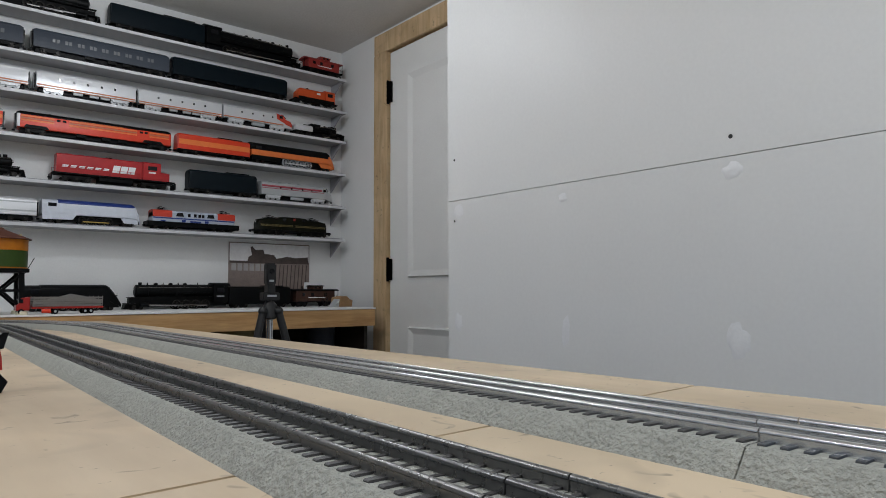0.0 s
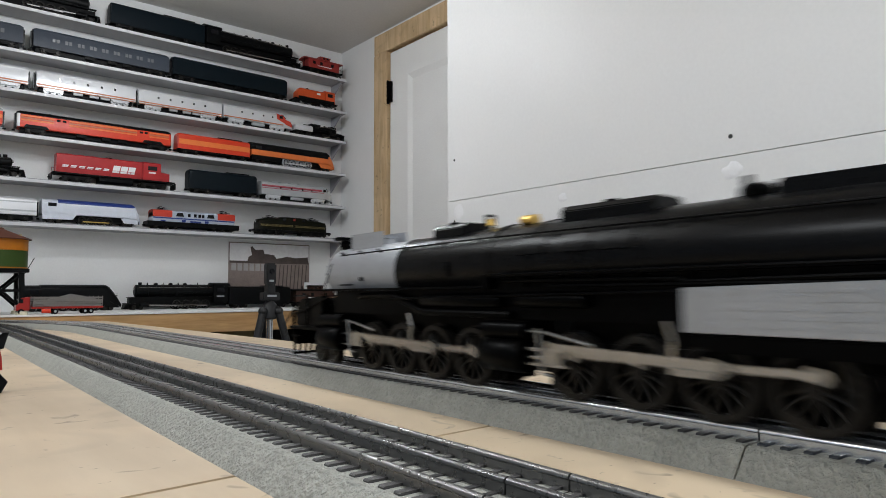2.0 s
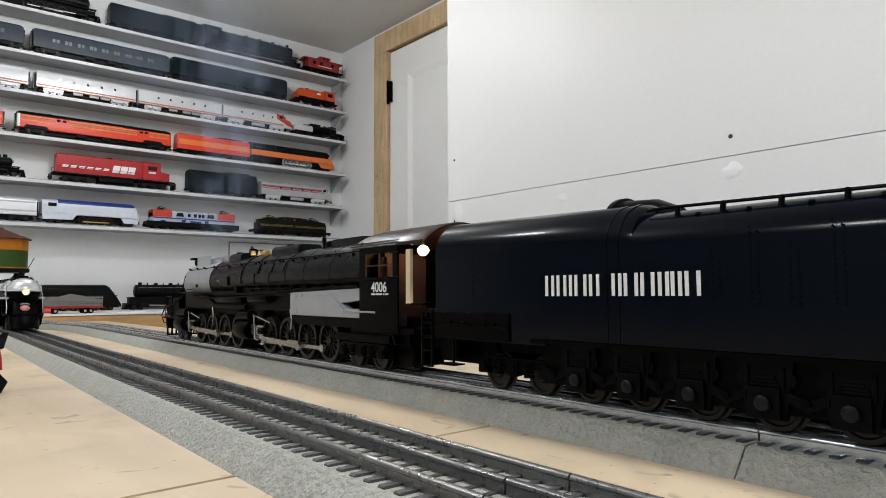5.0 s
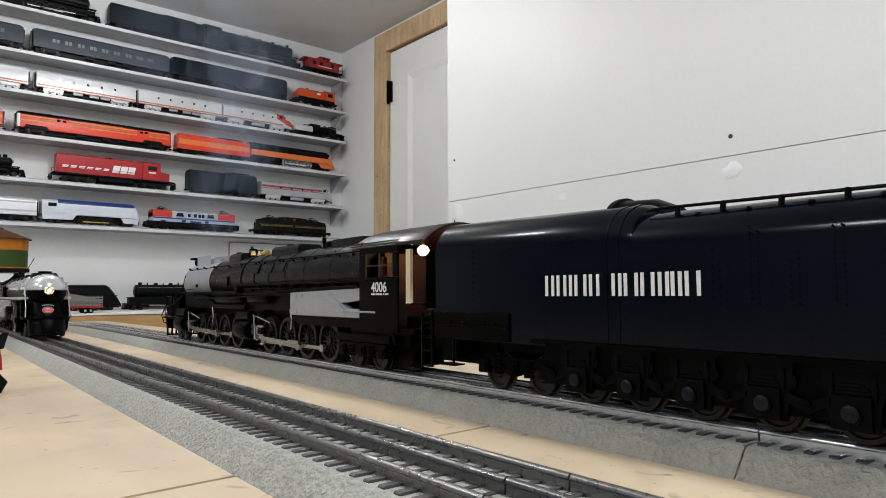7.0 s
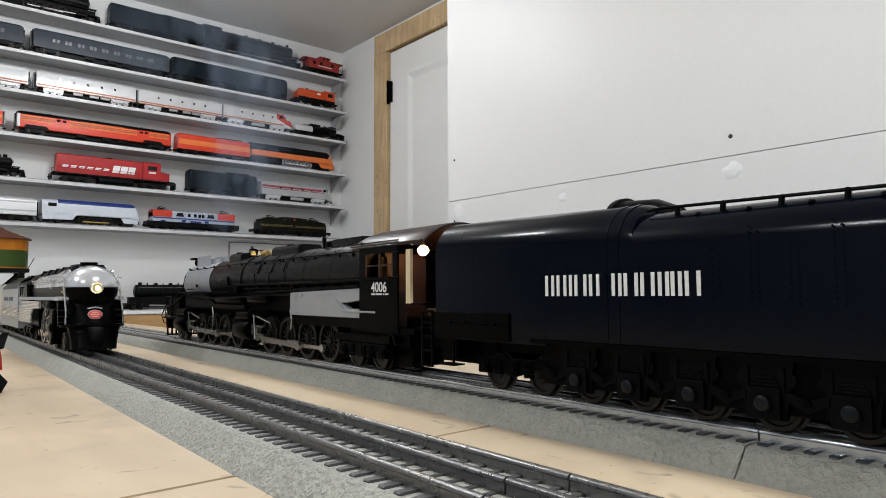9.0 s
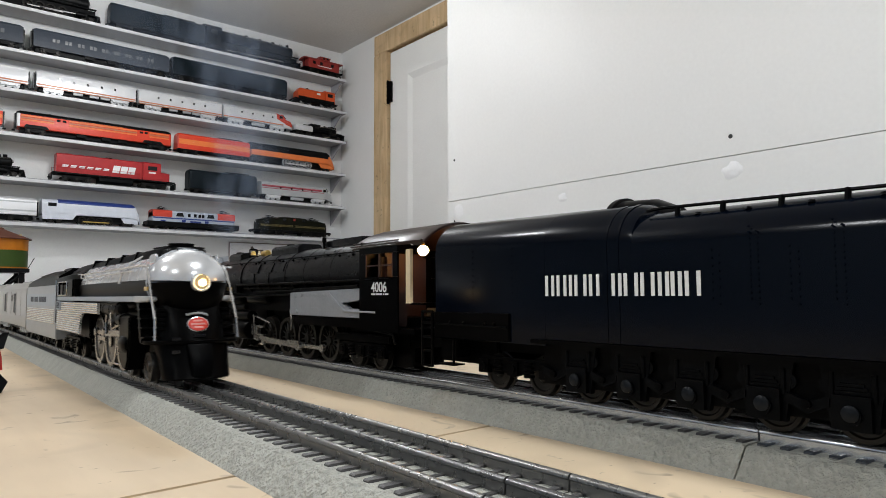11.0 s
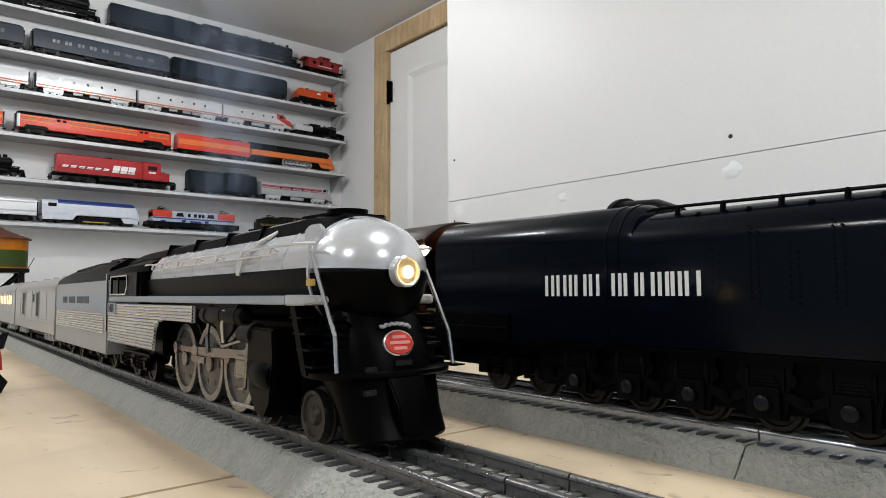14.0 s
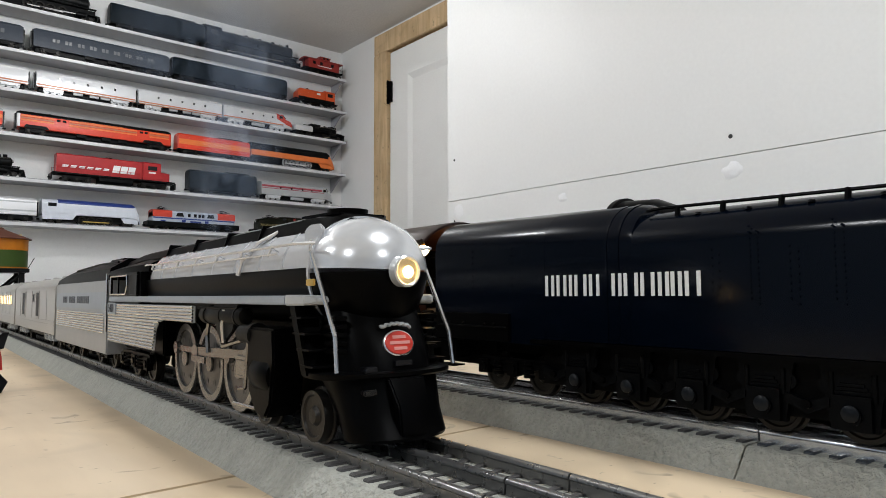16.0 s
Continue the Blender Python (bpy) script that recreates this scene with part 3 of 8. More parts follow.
# running boards in two heights, pipes and tanks beneath
for s in (1, -1):
    a, b = sorted((0.022 * s, 0.0335 * s))
    rb = bx(bx(bx(B(), -0.255, -0.075, a, b, 0.0598, 0.0614), -0.487, -0.256, a, b, 0.0662, 0.0682), -0.258, -0.2535, a, b, 0.0596, 0.0680)
    part("running_board", rb, BLACK, E1, bevel=0.0003)
    # black sheets added to darken the shaded space under the running boards
    part("dark_infill", bx(B(), -0.372, -0.078, *sorted((0.0236 * s, 0.0250 * s)), 0.0420, 0.0597), BLACK, E1)
    # black plates added behind the wheels for the shade and brake gear there
    for x0, x1 in ((-0.252, -0.100), (-0.440, -0.288), (-0.525, -0.445)):
        part("gear_shade_plate", prism(B(), [(x0, 0.0045), (x0 + 0.006, 0.0035), (x1 - 0.006, 0.0035), (x1, 0.0045), (x1, 0.0300), (x0, 0.0300)], "y", *sorted((0.0125 * s, 0.0145 * s))), BLACK, E1)
    part("dark_infill", bx(B(), -0.486, -0.258, *sorted((0.0262 * s, 0.0274 * s)), 0.0578, 0.0661), BLACK, E1)
    part("board_edge", rod(B(), [(-0.487, 0.0336 * s, 0.0676), (-0.258, 0.0336 * s, 0.0676)], 0.0007), BLACK, E1)
    for k in range(9):
        part("board_bracket", prism(B(), [(0.0275 * s, 0.0661), (0.0333 * s, 0.0661), (0.0275 * s, 0.0600)], "x", -0.284 - k * 0.0235, -0.282 - k * 0.0235), BLACK, E1)
    part("feed_pipe", rod(B(), [(-0.270, 0.0300 * s, 0.0640), (-0.372, 0.0300 * s, 0.0630), (-0.376, 0.0300 * s, 0.0615), (-0.486, 0.0345 * s, 0.0632)], 0.0012, 8), BLACK, E1)
    for x0, x1, zz, rr in ((-0.194, -0.265, 0.0525, 0.0044), (-0.279, -0.324, 0.0530, 0.0044)):
        part("air_tank", lathe(B(), [(0, 0.001), (0.0006, rr * 0.8), (0.0025, rr), (x0 - x1 - 0.0025, rr), (x0 - x1 - 0.0006, rr * 0.8), (x0 - x1, 0.001)], (x1, 0.0285 * s, zz), (1, 0, 0), 16), BLACK, E1)
    part("steam_pipe", rod(B(), [(-0.118, 0.0275 * s, 0.0555), (-0.158, 0.0292 * s, 0.0560), (-0.172, 0.0295 * s, 0.0535), (-0.192, 0.0288 * s, 0.0450), (-0.272, 0.0288 * s, 0.0445)], 0.0024, 10), BLACK, E1)
    part("cooling_pipe", rod(B(), [(-0.30, 0.0315 * s, 0.0605), (-0.47, 0.0315 * s, 0.0605)], 0.0009), BLACK, E1)
    part("cooling_pipe", rod(B(), [(-0.16, 0.0322 * s, 0.0535), (-0.44, 0.0322 * s, 0.0585)], 0.0008), BLACK, E1)
    # grey firebox side with its stepped rear
    y0, y1 = sorted((0.028 * s, 0.0335 * s))
    fb = prism(B(), [(-0.376, 0.0588), (-0.376, 0.0392), (-0.5105, 0.0388), (-0.5105, 0.0455), (-0.470, 0.0458), (-0.4605, 0.0500), (-0.4865, 0.0525), (-0.4865, 0.0615)], "y", y0, y1)
    part("firebox_side", fb, GRAPH, E1, "light grey riveted firebox side", bevel=0.0004)
    rv = B()
    for i in range(14):
        cy(rv, (-0.405 - i * 0.005, 0.0334 * s, 0.0545 + i * 0.0002), (-0.405 - i * 0.005, 0.0339 * s, 0.0545 + i * 0.0002), 0.0005, n=6)
        cy(rv, (-0.382 - i * 0.0065, 0.0334 * s, 0.0575), (-0.382 - i * 0.0065, 0.0339 * s, 0.0575), 0.0004, n=6)
    part("rivets", rv, GRAPH, E1, kind="stuff")
    part("grey_pipe", rod(B(), [(-0.4435, 0.0342 * s, 0.0577), (-0.466, 0.0342 * s, 0.0440), (-0.508, 0.0342 * s, 0.0437)], 0.0009), GRAPH, E1)
    part("ash_pan", prism(B(), [(-0.378, 0.0385), (-0.378, 0.0335), (-0.39, 0.031), (-0.50, 0.031), (-0.50, 0.0385)], "y", *sorted((0.021 * s, 0.031 * s))), BLACK, E1, bevel=0.0006)
# frame, pilot, deck
part("frame", bx(bx(bx(B(), -0.49, -0.30, -0.012, 0.012, 0.012, 0.05), -0.285, -0.03, -0.012, 0.012, 0.012, 0.048), -0.53, -0.48, -0.02, 0.02, 0.018, 0.04), BLACK, E1, bevel=0.001)
pil = loft(B(), [[(-0.014, -0.029, 0.024), (-0.014, 0.029, 0.024), (-0.014, 0.029, 0.027), (-0.014, -0.029, 0.027)], [(-0.010, -0.027, 0.013), (-0.010, 0.027, 0.013), (-0.016, 0.027, 0.013), (-0.016, -0.027, 0.013)]])
for i in range(9):
    y = -0.026 + i * 0.0065
    part("pilot_bar", rod(B(), [(-0.010, y, 0.022), (0.0 - abs(y) * 0.25, y * 0.92, 0.004)], 0.0012, 5), BLACK, E1)
part("pilot_foot", rod(B(), [(-0.006, -0.025, 0.004), (0.001, 0, 0.004), (-0.006, 0.025, 0.004)], 0.0012, 5), BLACK, E1)
part("pilot", pil, BLACK, E1)
part("pilot_deck", bx(B(), -0.075, -0.008, -0.031, 0.031, 0.0265, 0.0292), BLACK, E1, bevel=0.0006)
part("coupler", bx(bx(B(), -0.012, 0.004, -0.003, 0.003, 0.0155, 0.020), 0.002, 0.009, -0.005, 0.005, 0.0145, 0.0215), BLACK, E1, bevel=0.0012)
for s in (1, -1):
    part("step_rail", rod(B(), [(-0.012, 0.029 * s, 0.029), (-0.012, 0.029 * s, 0.040), (-0.034, 0.029 * s, 0.044), (-0.072, 0.027 * s, 0.056)], 0.0007), BLACK, E1)
    part("air_pump", lathe(B(), [(0, 0.005), (0.0005, 0.0066), (0.010, 0.0066), (0.0105, 0.0045), (0.0135, 0.0045), (0.014, 0.0066), (0.023, 0.0066), (0.0235, 0.0)], (-0.034, 0.0135 * s, 0.0292), (0, 0, 1), 16), BLACK, E1)
    part("front_rod", rod(B(), [(-0.012, 0.026 * s, 0.045), (-0.012, -0.002 * s, 0.047)], 0.0006), BLACK, E1)
for s in (1, -1):
    part("deck_rail", rod(B(), [(-0.011, 0.027 * s, 0.029), (-0.011, 0.027 * s, 0.056)], 0.0008), BLACK, E1)
    part("deck_rail", rod(B(), [(-0.011, 0.014 * s, 0.029), (-0.011, 0.014 * s, 0.056)], 0.0008), BLACK, E1)
    for z in (0.043, 0.056):
        part("deck_rail", rod(B(), [(-0.036, 0.0285 * s, z), (-0.011, 0.027 * s, z), (-0.011, 0.012 * s, z)], 0.0007), BLACK, E1)
    part("deck_rail", rod(B(), [(-0.036, 0.0285 * s, 0.029), (-0.036, 0.0285 * s, 0.058)], 0.0008), BLACK, E1)
for s in (1, -1):
    part("pump_shield", prism(B(), [(-0.060, 0.030), (-0.014, 0.030), (-0.013, 0.040), (-0.022, 0.053), (-0.060, 0.056)], "y", *sorted((0.0200 * s, 0.0272 * s))), BLACK, E1, "black pump shield", bevel=0.0008)
    part("shield_step", bx(B(), -0.026, -0.014, *sorted((0.0272 * s, 0.0315 * s)), 0.0200, 0.0212), BLACK, E1)
    part("lift_rod", rod(B(), [(-0.018, 0.030 * s, 0.046), (0.002, 0.030 * s, 0.030), (0.004, 0.026 * s, 0.020)], 0.0007), BLACK, E1)
part("radiator", bx(B(), -0.062, -0.028, -0.008, 0.008, 0.03, 0.054), BLACK, E1, bevel=0.001)


def engine_set(th, xs, xc, xm, wheels, rods, r, crank, phase, nspoke, cyl_len=0.030, cyl_r=0.0098, cyl_z=0.0215, gauge=0.0182, wm=TYRE, cyl_mat=BLACK, yr=0.0232, rodm=ROD):
    """A group of driving wheels with cylinders ahead at xc, rods and valve gear; xm is the driven axle."""
    for x in xs:
        axle_pair(th, x, r, lambda: spoked(r, spokes=nspoke), wm, wheels, gauge, "driving_wheel", phase)
    for s in (1, -1):
        ph = phase + (0 if s > 0 else math.pi / 2)
        c = part("cylinder", lathe(B(), [(0, 0.003), (0.0004, cyl_r * 0.9), (0.002, cyl_r), (cyl_len - 0.002, cyl_r), (cyl_len - 0.0004, cyl_r * 0.9), (cyl_len, 0.003)], (xc - cyl_len / 2, 0.0262 * s, cyl_z), (1, 0, 0), 22), cyl_mat, th)
        part("valve_chest", lathe(B(), [(0, 0.002), (0.001, 0.0055), (cyl_len + 0.002, 0.0055), (cyl_len + 0.003, 0.002)], (xc - cyl_len / 2 - 0.0015, 0.0268 * s, cyl_z + 0.0142), (1, 0, 0), 16), cyl_mat, th)
        part("crosshead_guide", bx(bx(B(), xc - cyl_len / 2 - 0.028, xc - cyl_len / 2, *sorted((0.0255 * s, 0.0285 * s)), cyl_z + 0.0035, cyl_z + 0.0055), xc - cyl_len / 2 - 0.028, xc - cyl_len / 2, *sorted((0.0255 * s, 0.0285 * s)), cyl_z - 0.0045, cyl_z - 0.003), rodm, th, bevel=0.0003)
        # coupling rod, with bosses at the pins; it is carried round without turning
        lo, hi = min(xs) - 0.003, max(xs) + 0.003
        y0, y1 = sorted((yr * s, (yr + 0.0016) * s))
        sr = bx(B(), lo, hi, y0, y1, r - 0.0016, r + 0.0016)
        for x in xs:
            cy(sr, (x, yr * s - 0.0004 * s, r), (x, (yr + 0.0026) * s, r), 0.0034, n=14)
        o = part("coupling_rod", sr, rodm, th, "bright steel coupling rod", bevel=0.0)
        rods.append((o, crank, r, ph, False))
        y0, y1 = sorted(((yr + 0.0028) * s, (yr + 0.0046) * s))
        xcr = xc - cyl_len / 2 - 0.014
        mr = loft(B(), [[(xm, y0, r - 0.0027), (xm, y1, r - 0.0027), (xm, y1, r + 0.0027), (xm, y0, r + 0.0027)], [(xcr, y0, cyl_z - 0.0018), (xcr, y1, cyl_z - 0.0018), (xcr, y1, cyl_z + 0.0018), (xcr, y0, cyl_z + 0.0018)]])
        cy(mr, (xm, y0 - 0.0003, r), (xm, y1 + 0.0006, r), 0.0042, n=14)
        cy(mr, (xcr, y0 - 0.0003, cyl_z), (xcr, y1 + 0.0006, cyl_z), 0.0028, n=12)
        o = part("main_rod", mr, rodm, th, "bright steel main rod")
        rods.append((o, crank, r, ph, False))
        ch = bx(B(), xcr - 0.007, xcr + 0.007, *sorted((0.0250 * s, 0.0290 * s)), cyl_z - 0.003, cyl_z + 0.0036)
        cy(ch, (xcr, 0.027 * s, cyl_z), (xc - cyl_len / 2, 0.027 * s, cyl_z), 0.0012, n=8)
        o = part("crosshead", ch, rodm, th, bevel=0.0)
        rods.append((o, crank, r, ph, True))
        # valve gear: link, radius rod, combination lever
        part("radius_rod", rod(B(), [(xc - cyl_len / 2, 0.027 * s, cyl_z + 0.0142), (xcr, 0.0275 * s, cyl_z + 0.0138), (xcr - 0.030, 0.0280 * s, cyl_z + 0.0085)], 0.0011), rodm, th)
        part("combination_lever", rod(B(), [(xcr + 0.004, 0.0295 * s, cyl_z + 0.016), (xcr + 0.001, 0.0295 * s, cyl_z - 0.008), (xcr - 0.006, 0.0295 * s, cyl_z - 0.009)], 0.0009), rodm, th)
        part("expansion_link", rod(B(), [(xm + 0.018, 0.0275 * s, cyl_z + 0.022), (xm + 0.015, 0.0275 * s, cyl_z + 0.013), (xm + 0.0165, 0.0275 * s, cyl_z + 0.004)], 0.0012), rodm, th)
        ec = bx(B(), xm - 0.002, xm + 0.017, *sorted(((yr + 0.0054) * s, (yr + 0.0064) * s)), r - 0.0016, r + 0.0016)
        o = part("eccentric_rod", ec, rodm, th)
        rods.append((o, crank * 0.5, r, ph, False))


DR = 0.0178
engine_set(E1, [-0.122, -0.1585, -0.195, -0.2315], -0.078, -0.195, big_wheels, big_rods, DR, 0.0075, 0.5, 14)
engine_set(E1, [-0.308, -0.3455, -0.383, -0.4205], -0.267, -0.383, big_wheels, big_rods, DR, 0.0075, 1.0, 14)
for x in (-0.045, -0.066):
    axle_pair(E1, x, 0.0092, lambda: disc(0.0092), TYRE, big_wheels)
for x in (-0.462, -0.494):
    axle_pair(E1, x, 0.0105, lambda: disc(0.0105), TYRE, big_wheels)
for s in (1, -1):
    side_frame(E1, -0.512, -0.445, 0.0235 * s, 0.0135, BLACK, "trailing_truck")
    part("ash_door", bx(B(), -0.515, -0.44, *sorted((0.0225 * s, 0.0268 * s)), 0.0205, 0.0265), BLACK, E1, bevel=0.0008)
    part("brake_hanger", rod(B(), [(-0.500, 0.033 * s, 0.031), (-0.527, 0.033 * s, 0.0285), (-0.530, 0.033 * s, 0.022)], 0.0009), BLACK, E1)
    part("brake_clevis", bx(B(), -0.522, -0.512, *sorted((0.032 * s, 0.0338 * s)), 0.0300, 0.0316), ROD, E1)
# cab
cx0, cx1, cw = -0.4875, -0.5345, 0.0345
for s in (1, -1):
    y0, y1 = sorted((cw * s, (cw - 0.0014) * s))
    sd = B()
    for xa, xb, za, zb in ((cx1, cx0, 0.030, 0.0690), (cx1, cx0, 0.0865, 0.0925), (cx0 - 0.0075, cx0, 0.0691, 0.0864), (cx1, cx1 + 0.0055, 0.0691, 0.0864)):
        bx(sd, xa, xb, y0, y1, za, zb)
    part("cab_side", sd, BLACK, E1)
    wf = B()
    for xa, xb in ((cx0 - 0.0085, cx0 - 0.0075), (-0.513, -0.5118), (-0.529, -0.5278)):
        bx(wf, xa, xb, *sorted(((cw - 0.0002) * s, (cw - 0.001) * s)), 0.0695, 0.086)
    bx(wf, -0.5285, cx0 - 0.008, *sorted(((cw - 0.0003) * s, (cw - 0.0009) * s)), 0.0772, 0.0782)
    part("window_frame", wf, INNER, E1, "dark red window bars")
    ar = bx(B(), -0.528, -0.497, *sorted((cw * s, (cw + 0.0025) * s)), 0.0678, 0.0692)
    part("arm_rest", ar, BLACK, E1)
part("cab_front", bx(B(), cx0 - 0.0012, cx0 + 0.0006, -cw + 0.0016, cw - 0.0016, 0.036, 0.096), BLACK, E1)
roof = loft(B(), [[(x, *p) for p in arc(0, 0.0925 - 0.0345, 0.0487 + dz, 44, 136, 14)] + [(x, *p) for p in arc(0, 0.0925 - 0.0345, 0.0474 + dz, 136, 44, 14)] for x, dz in ((-0.476, -0.001), (-0.487, 0), (-0.5345, 0), (-0.562, 0), (-0.563, -0.0005))])
part("cab_roof", roof, MAROON, E1, "dark brown curved cab roof")
for s in (1, -1):
    for z, y in ((0.0928, 0.0352), (0.0950, 0.0328)):
        part("roof_rib", rod(B(), [(-0.477, y * s, z), (-0.5335, y * s, z)], 0.0006), MAROON, E1)
    part("eave_gutter", rod(B(), [(-0.5340, 0.0352 * s, 0.0925), (-0.5620, 0.0352 * s, 0.0925)], 0.0008), MAROON, E1)
    part("smokebox_step", bx(B(), -0.100, -0.086, *sorted((0.0228 * s, 0.0270 * s)), 0.0640, 0.0650), BLACK, E1)
    part("smokebox_port", cy(B(), (-0.112, 0.0225 * s, 0.0690), (-0.112, 0.0242 * s, 0.0690), 0.0018, n=10), BLACK, E1)
    part("smokebox_brace", rod(B(), [(-0.064, 0.0205 * s, 0.0830), (-0.055, 0.0245 * s, 0.0560)], 0.0006), BLACK, E1)
    for x in (-0.28, -0.30, -0.34, -0.36, -0.38, -0.40, -0.44, -0.46):
        part("washout_plug", cy(B(), (x, 0.0215 * s, BZC + 0.0150), (x, 0.0232 * s, BZC + 0.0162), 0.0011, n=8), BLACK, E1)
    for k in range(5):
        part("firebox_seam", bx(B(), -0.4600 + 0.012 * (k > 2), -0.3790, *sorted((0.0334 * s, 0.0337 * s)), 0.0420 + k * 0.0036, 0.0424 + k * 0.0036), GRAPH, E1)
    for x, z in ((-0.386, 0.0560), (-0.397, 0.0570), (-0.388, 0.0425)):
        part("firebox_boss", lathe(B(), [(0, 0.0018), (0.0008, 0.0016), (0.001, 0.0)], (x, 0.0334 * s, z), (0, s, 0), 12), GRAPH, E1)
part("cab_floor", bx(B(), cx1 - 0.016, cx0, -cw + 0.0016, cw - 0.0016, 0.0295, 0.033), BLACK, E1)
part("backhead", bx(B(), cx0 - 0.012, cx0 - 0.0015, -0.021, 0.021, 0.034, 0.088), INNER, E1, "dark red cab backhead", bevel=0.003)
for s in (1, -1):
    part("seat_box", bx(B(), -0.530, -0.512, *sorted((0.022 * s, 0.032 * s)), 0.0335, 0.058), INNER, E1, bevel=0.001)
    part("cab_post", bx(B(), -0.5490, -0.5442, *sorted((0.0325 * s, 0.0348 * s)), 0.0505, 0.0875), CREAM, E1, "cream cab grab post")
part("cab_lamp", ball(B(), (-0.5230, 0.003, 0.0890), 0.0040, 24), LITCAB, E1, "glowing warm cab lamp")
part("lamp_socket", rod(B(), [(-0.5230, 0.003, 0.0930), (-0.5230, 0.003, 0.0985), (-0.5150, 0.003, 0.1010)], 0.0012, 8), BRASS, E1)
part("rear_bar", bx(B(), -0.561, -0.548, 0.020, 0.034, 0.0495, 0.0508), BLACK, E1)
written(E1, "4006", -0.5128, cw + 0.0003, 0.0616, 0.0074, LETTER)
letters(E1, [(0.0045, 0.001), (0.0075, 0.0015), (0.001, 0.0012), (0.004, 0.001)], -0.5035, cw + 0.0001, 0.0563, 0.0012, LETTER, "tiny unreadable white lettering")

# ---- its tender ----
big_tender = empty("tender", "long black fourteen-wheeled tender with white lettering", "model tender")
T1 = big_tender
TW = 0.0350


def tank_ring(x, w, zb, zsh, zt, rc=0.022):
    """Tank cross-section: straight sides, rounded shoulders, flat top."""
    pts = [(x, -w, zb), (x, w, zb), (x, w, zsh)]
    n = 7
    for i in range(1, n + 1):
        a = radians(90 * i / n)
        pts.append((x, w - rc + rc * math.cos(a), zsh + (zt - zsh) * math.sin(a)))
    for i in range(n, 0, -1):
        a = radians(90 * i / n)
        pts.append((x, -w + rc - rc * math.cos(a), zsh + (zt - zsh) * math.sin(a)))
    pts.append((x, -w, zsh))
    return pts


part("tank", loft(B(), [tank_ring(-0.1535, TW, 0.0325, 0.0775, 0.0955, 0.024), tank_ring(-0.292, TW, 0.0325, 0.0775, 0.0945, 0.024), tank_ring(-0.297, TW - 0.004, 0.0325, 0.076, 0.092, 0.024)]), BLUESHEEN, T1, "glossy black water tank, blue sheen put into its colour")
part("bunker", loft(B(), [tank_ring(-0.002, TW - 0.0015, 0.0290, 0.083, 0.1015, 0.024), tank_ring(-0.0035, TW, 0.0290, 0.0825, 0.1030, 0.024), tank_ring(-0.0985, TW, 0.0290, 0.0815, 0.1015, 0.024)]), BLUESHEEN, T1, "black coal bunker")
part("bunker_rear", loft(B(), [tank_ring(-0.0987, TW, 0.0325, 0.0815, 0.1015, 0.024), tank_ring(-0.1500, TW, 0.0325, 0.0785, 0.1003, 0.024), tank_ring(-0.1533, TW - 0.0002, 0.0325, 0.0776, 0.0985, 0.024)]), BLUESHEEN, T1)
for xb in (-0.1385, -0.1455):
    part("seam_band", loft(B(), [tank_ring(xb, TW + 0.0003, 0.0328, 0.0792, 0.1010, 0.024), tank_ring(xb - 0.0012, TW + 0.0003, 0.0328, 0.0791, 0.1009, 0.024)]), BLUESHEEN, T1)
# black block added to keep the gap behind the cab dark
part("dark_gap_block", bx(bx(B(), -0.045, 0.010, -0.020, 0.020, 0.013, 0.0288), -0.020, -0.003, -0.031, 0.031, 0.017, 0.0288), BLACK, T1, "black block added to darken the gap under the tender front", bevel=0.0008)
for s in (1, -1):
    for x in (0.0015, 0.0120):
        part("ladder_stile", rod(B(), [(x, 0.0340 * s, 0.0100), (x, 0.0340 * s, 0.0460)], 0.0011), BLACK, T1)
    for z in (0.0105, 0.0200, 0.0290, 0.0380, 0.0455):
        part("ladder_rung", rod(B(), [(0.0015, 0.0340 * s, z), (0.0120, 0.0340 * s, z)], 0.0009), BLACK, T1)
    part("step", bx(B(), -0.019, -0.004, *sorted((0.024 * s, 0.0335 * s)), 0.0120, 0.0130), BLACK, T1)
    part("step_bracket", rod(B(), [(-0.019, 0.033 * s, 0.0125), (-0.019, 0.033 * s, 0.030)], 0.0008, 6), BLACK, T1)
hump = loft(B(), [[(x, *p) for p in arc(0, 0.086, 0.0195 + d, 20, 160, 14)] for x, d in ((-0.124, 0.0), (-0.1245, 0.0015), (-0.1275, 0.0015), (-0.128, 0), (-0.146, -0.001), (-0.158, -0.006))])
part("coal_hood", hump, BLACK, T1, "raised rounded coal hood")
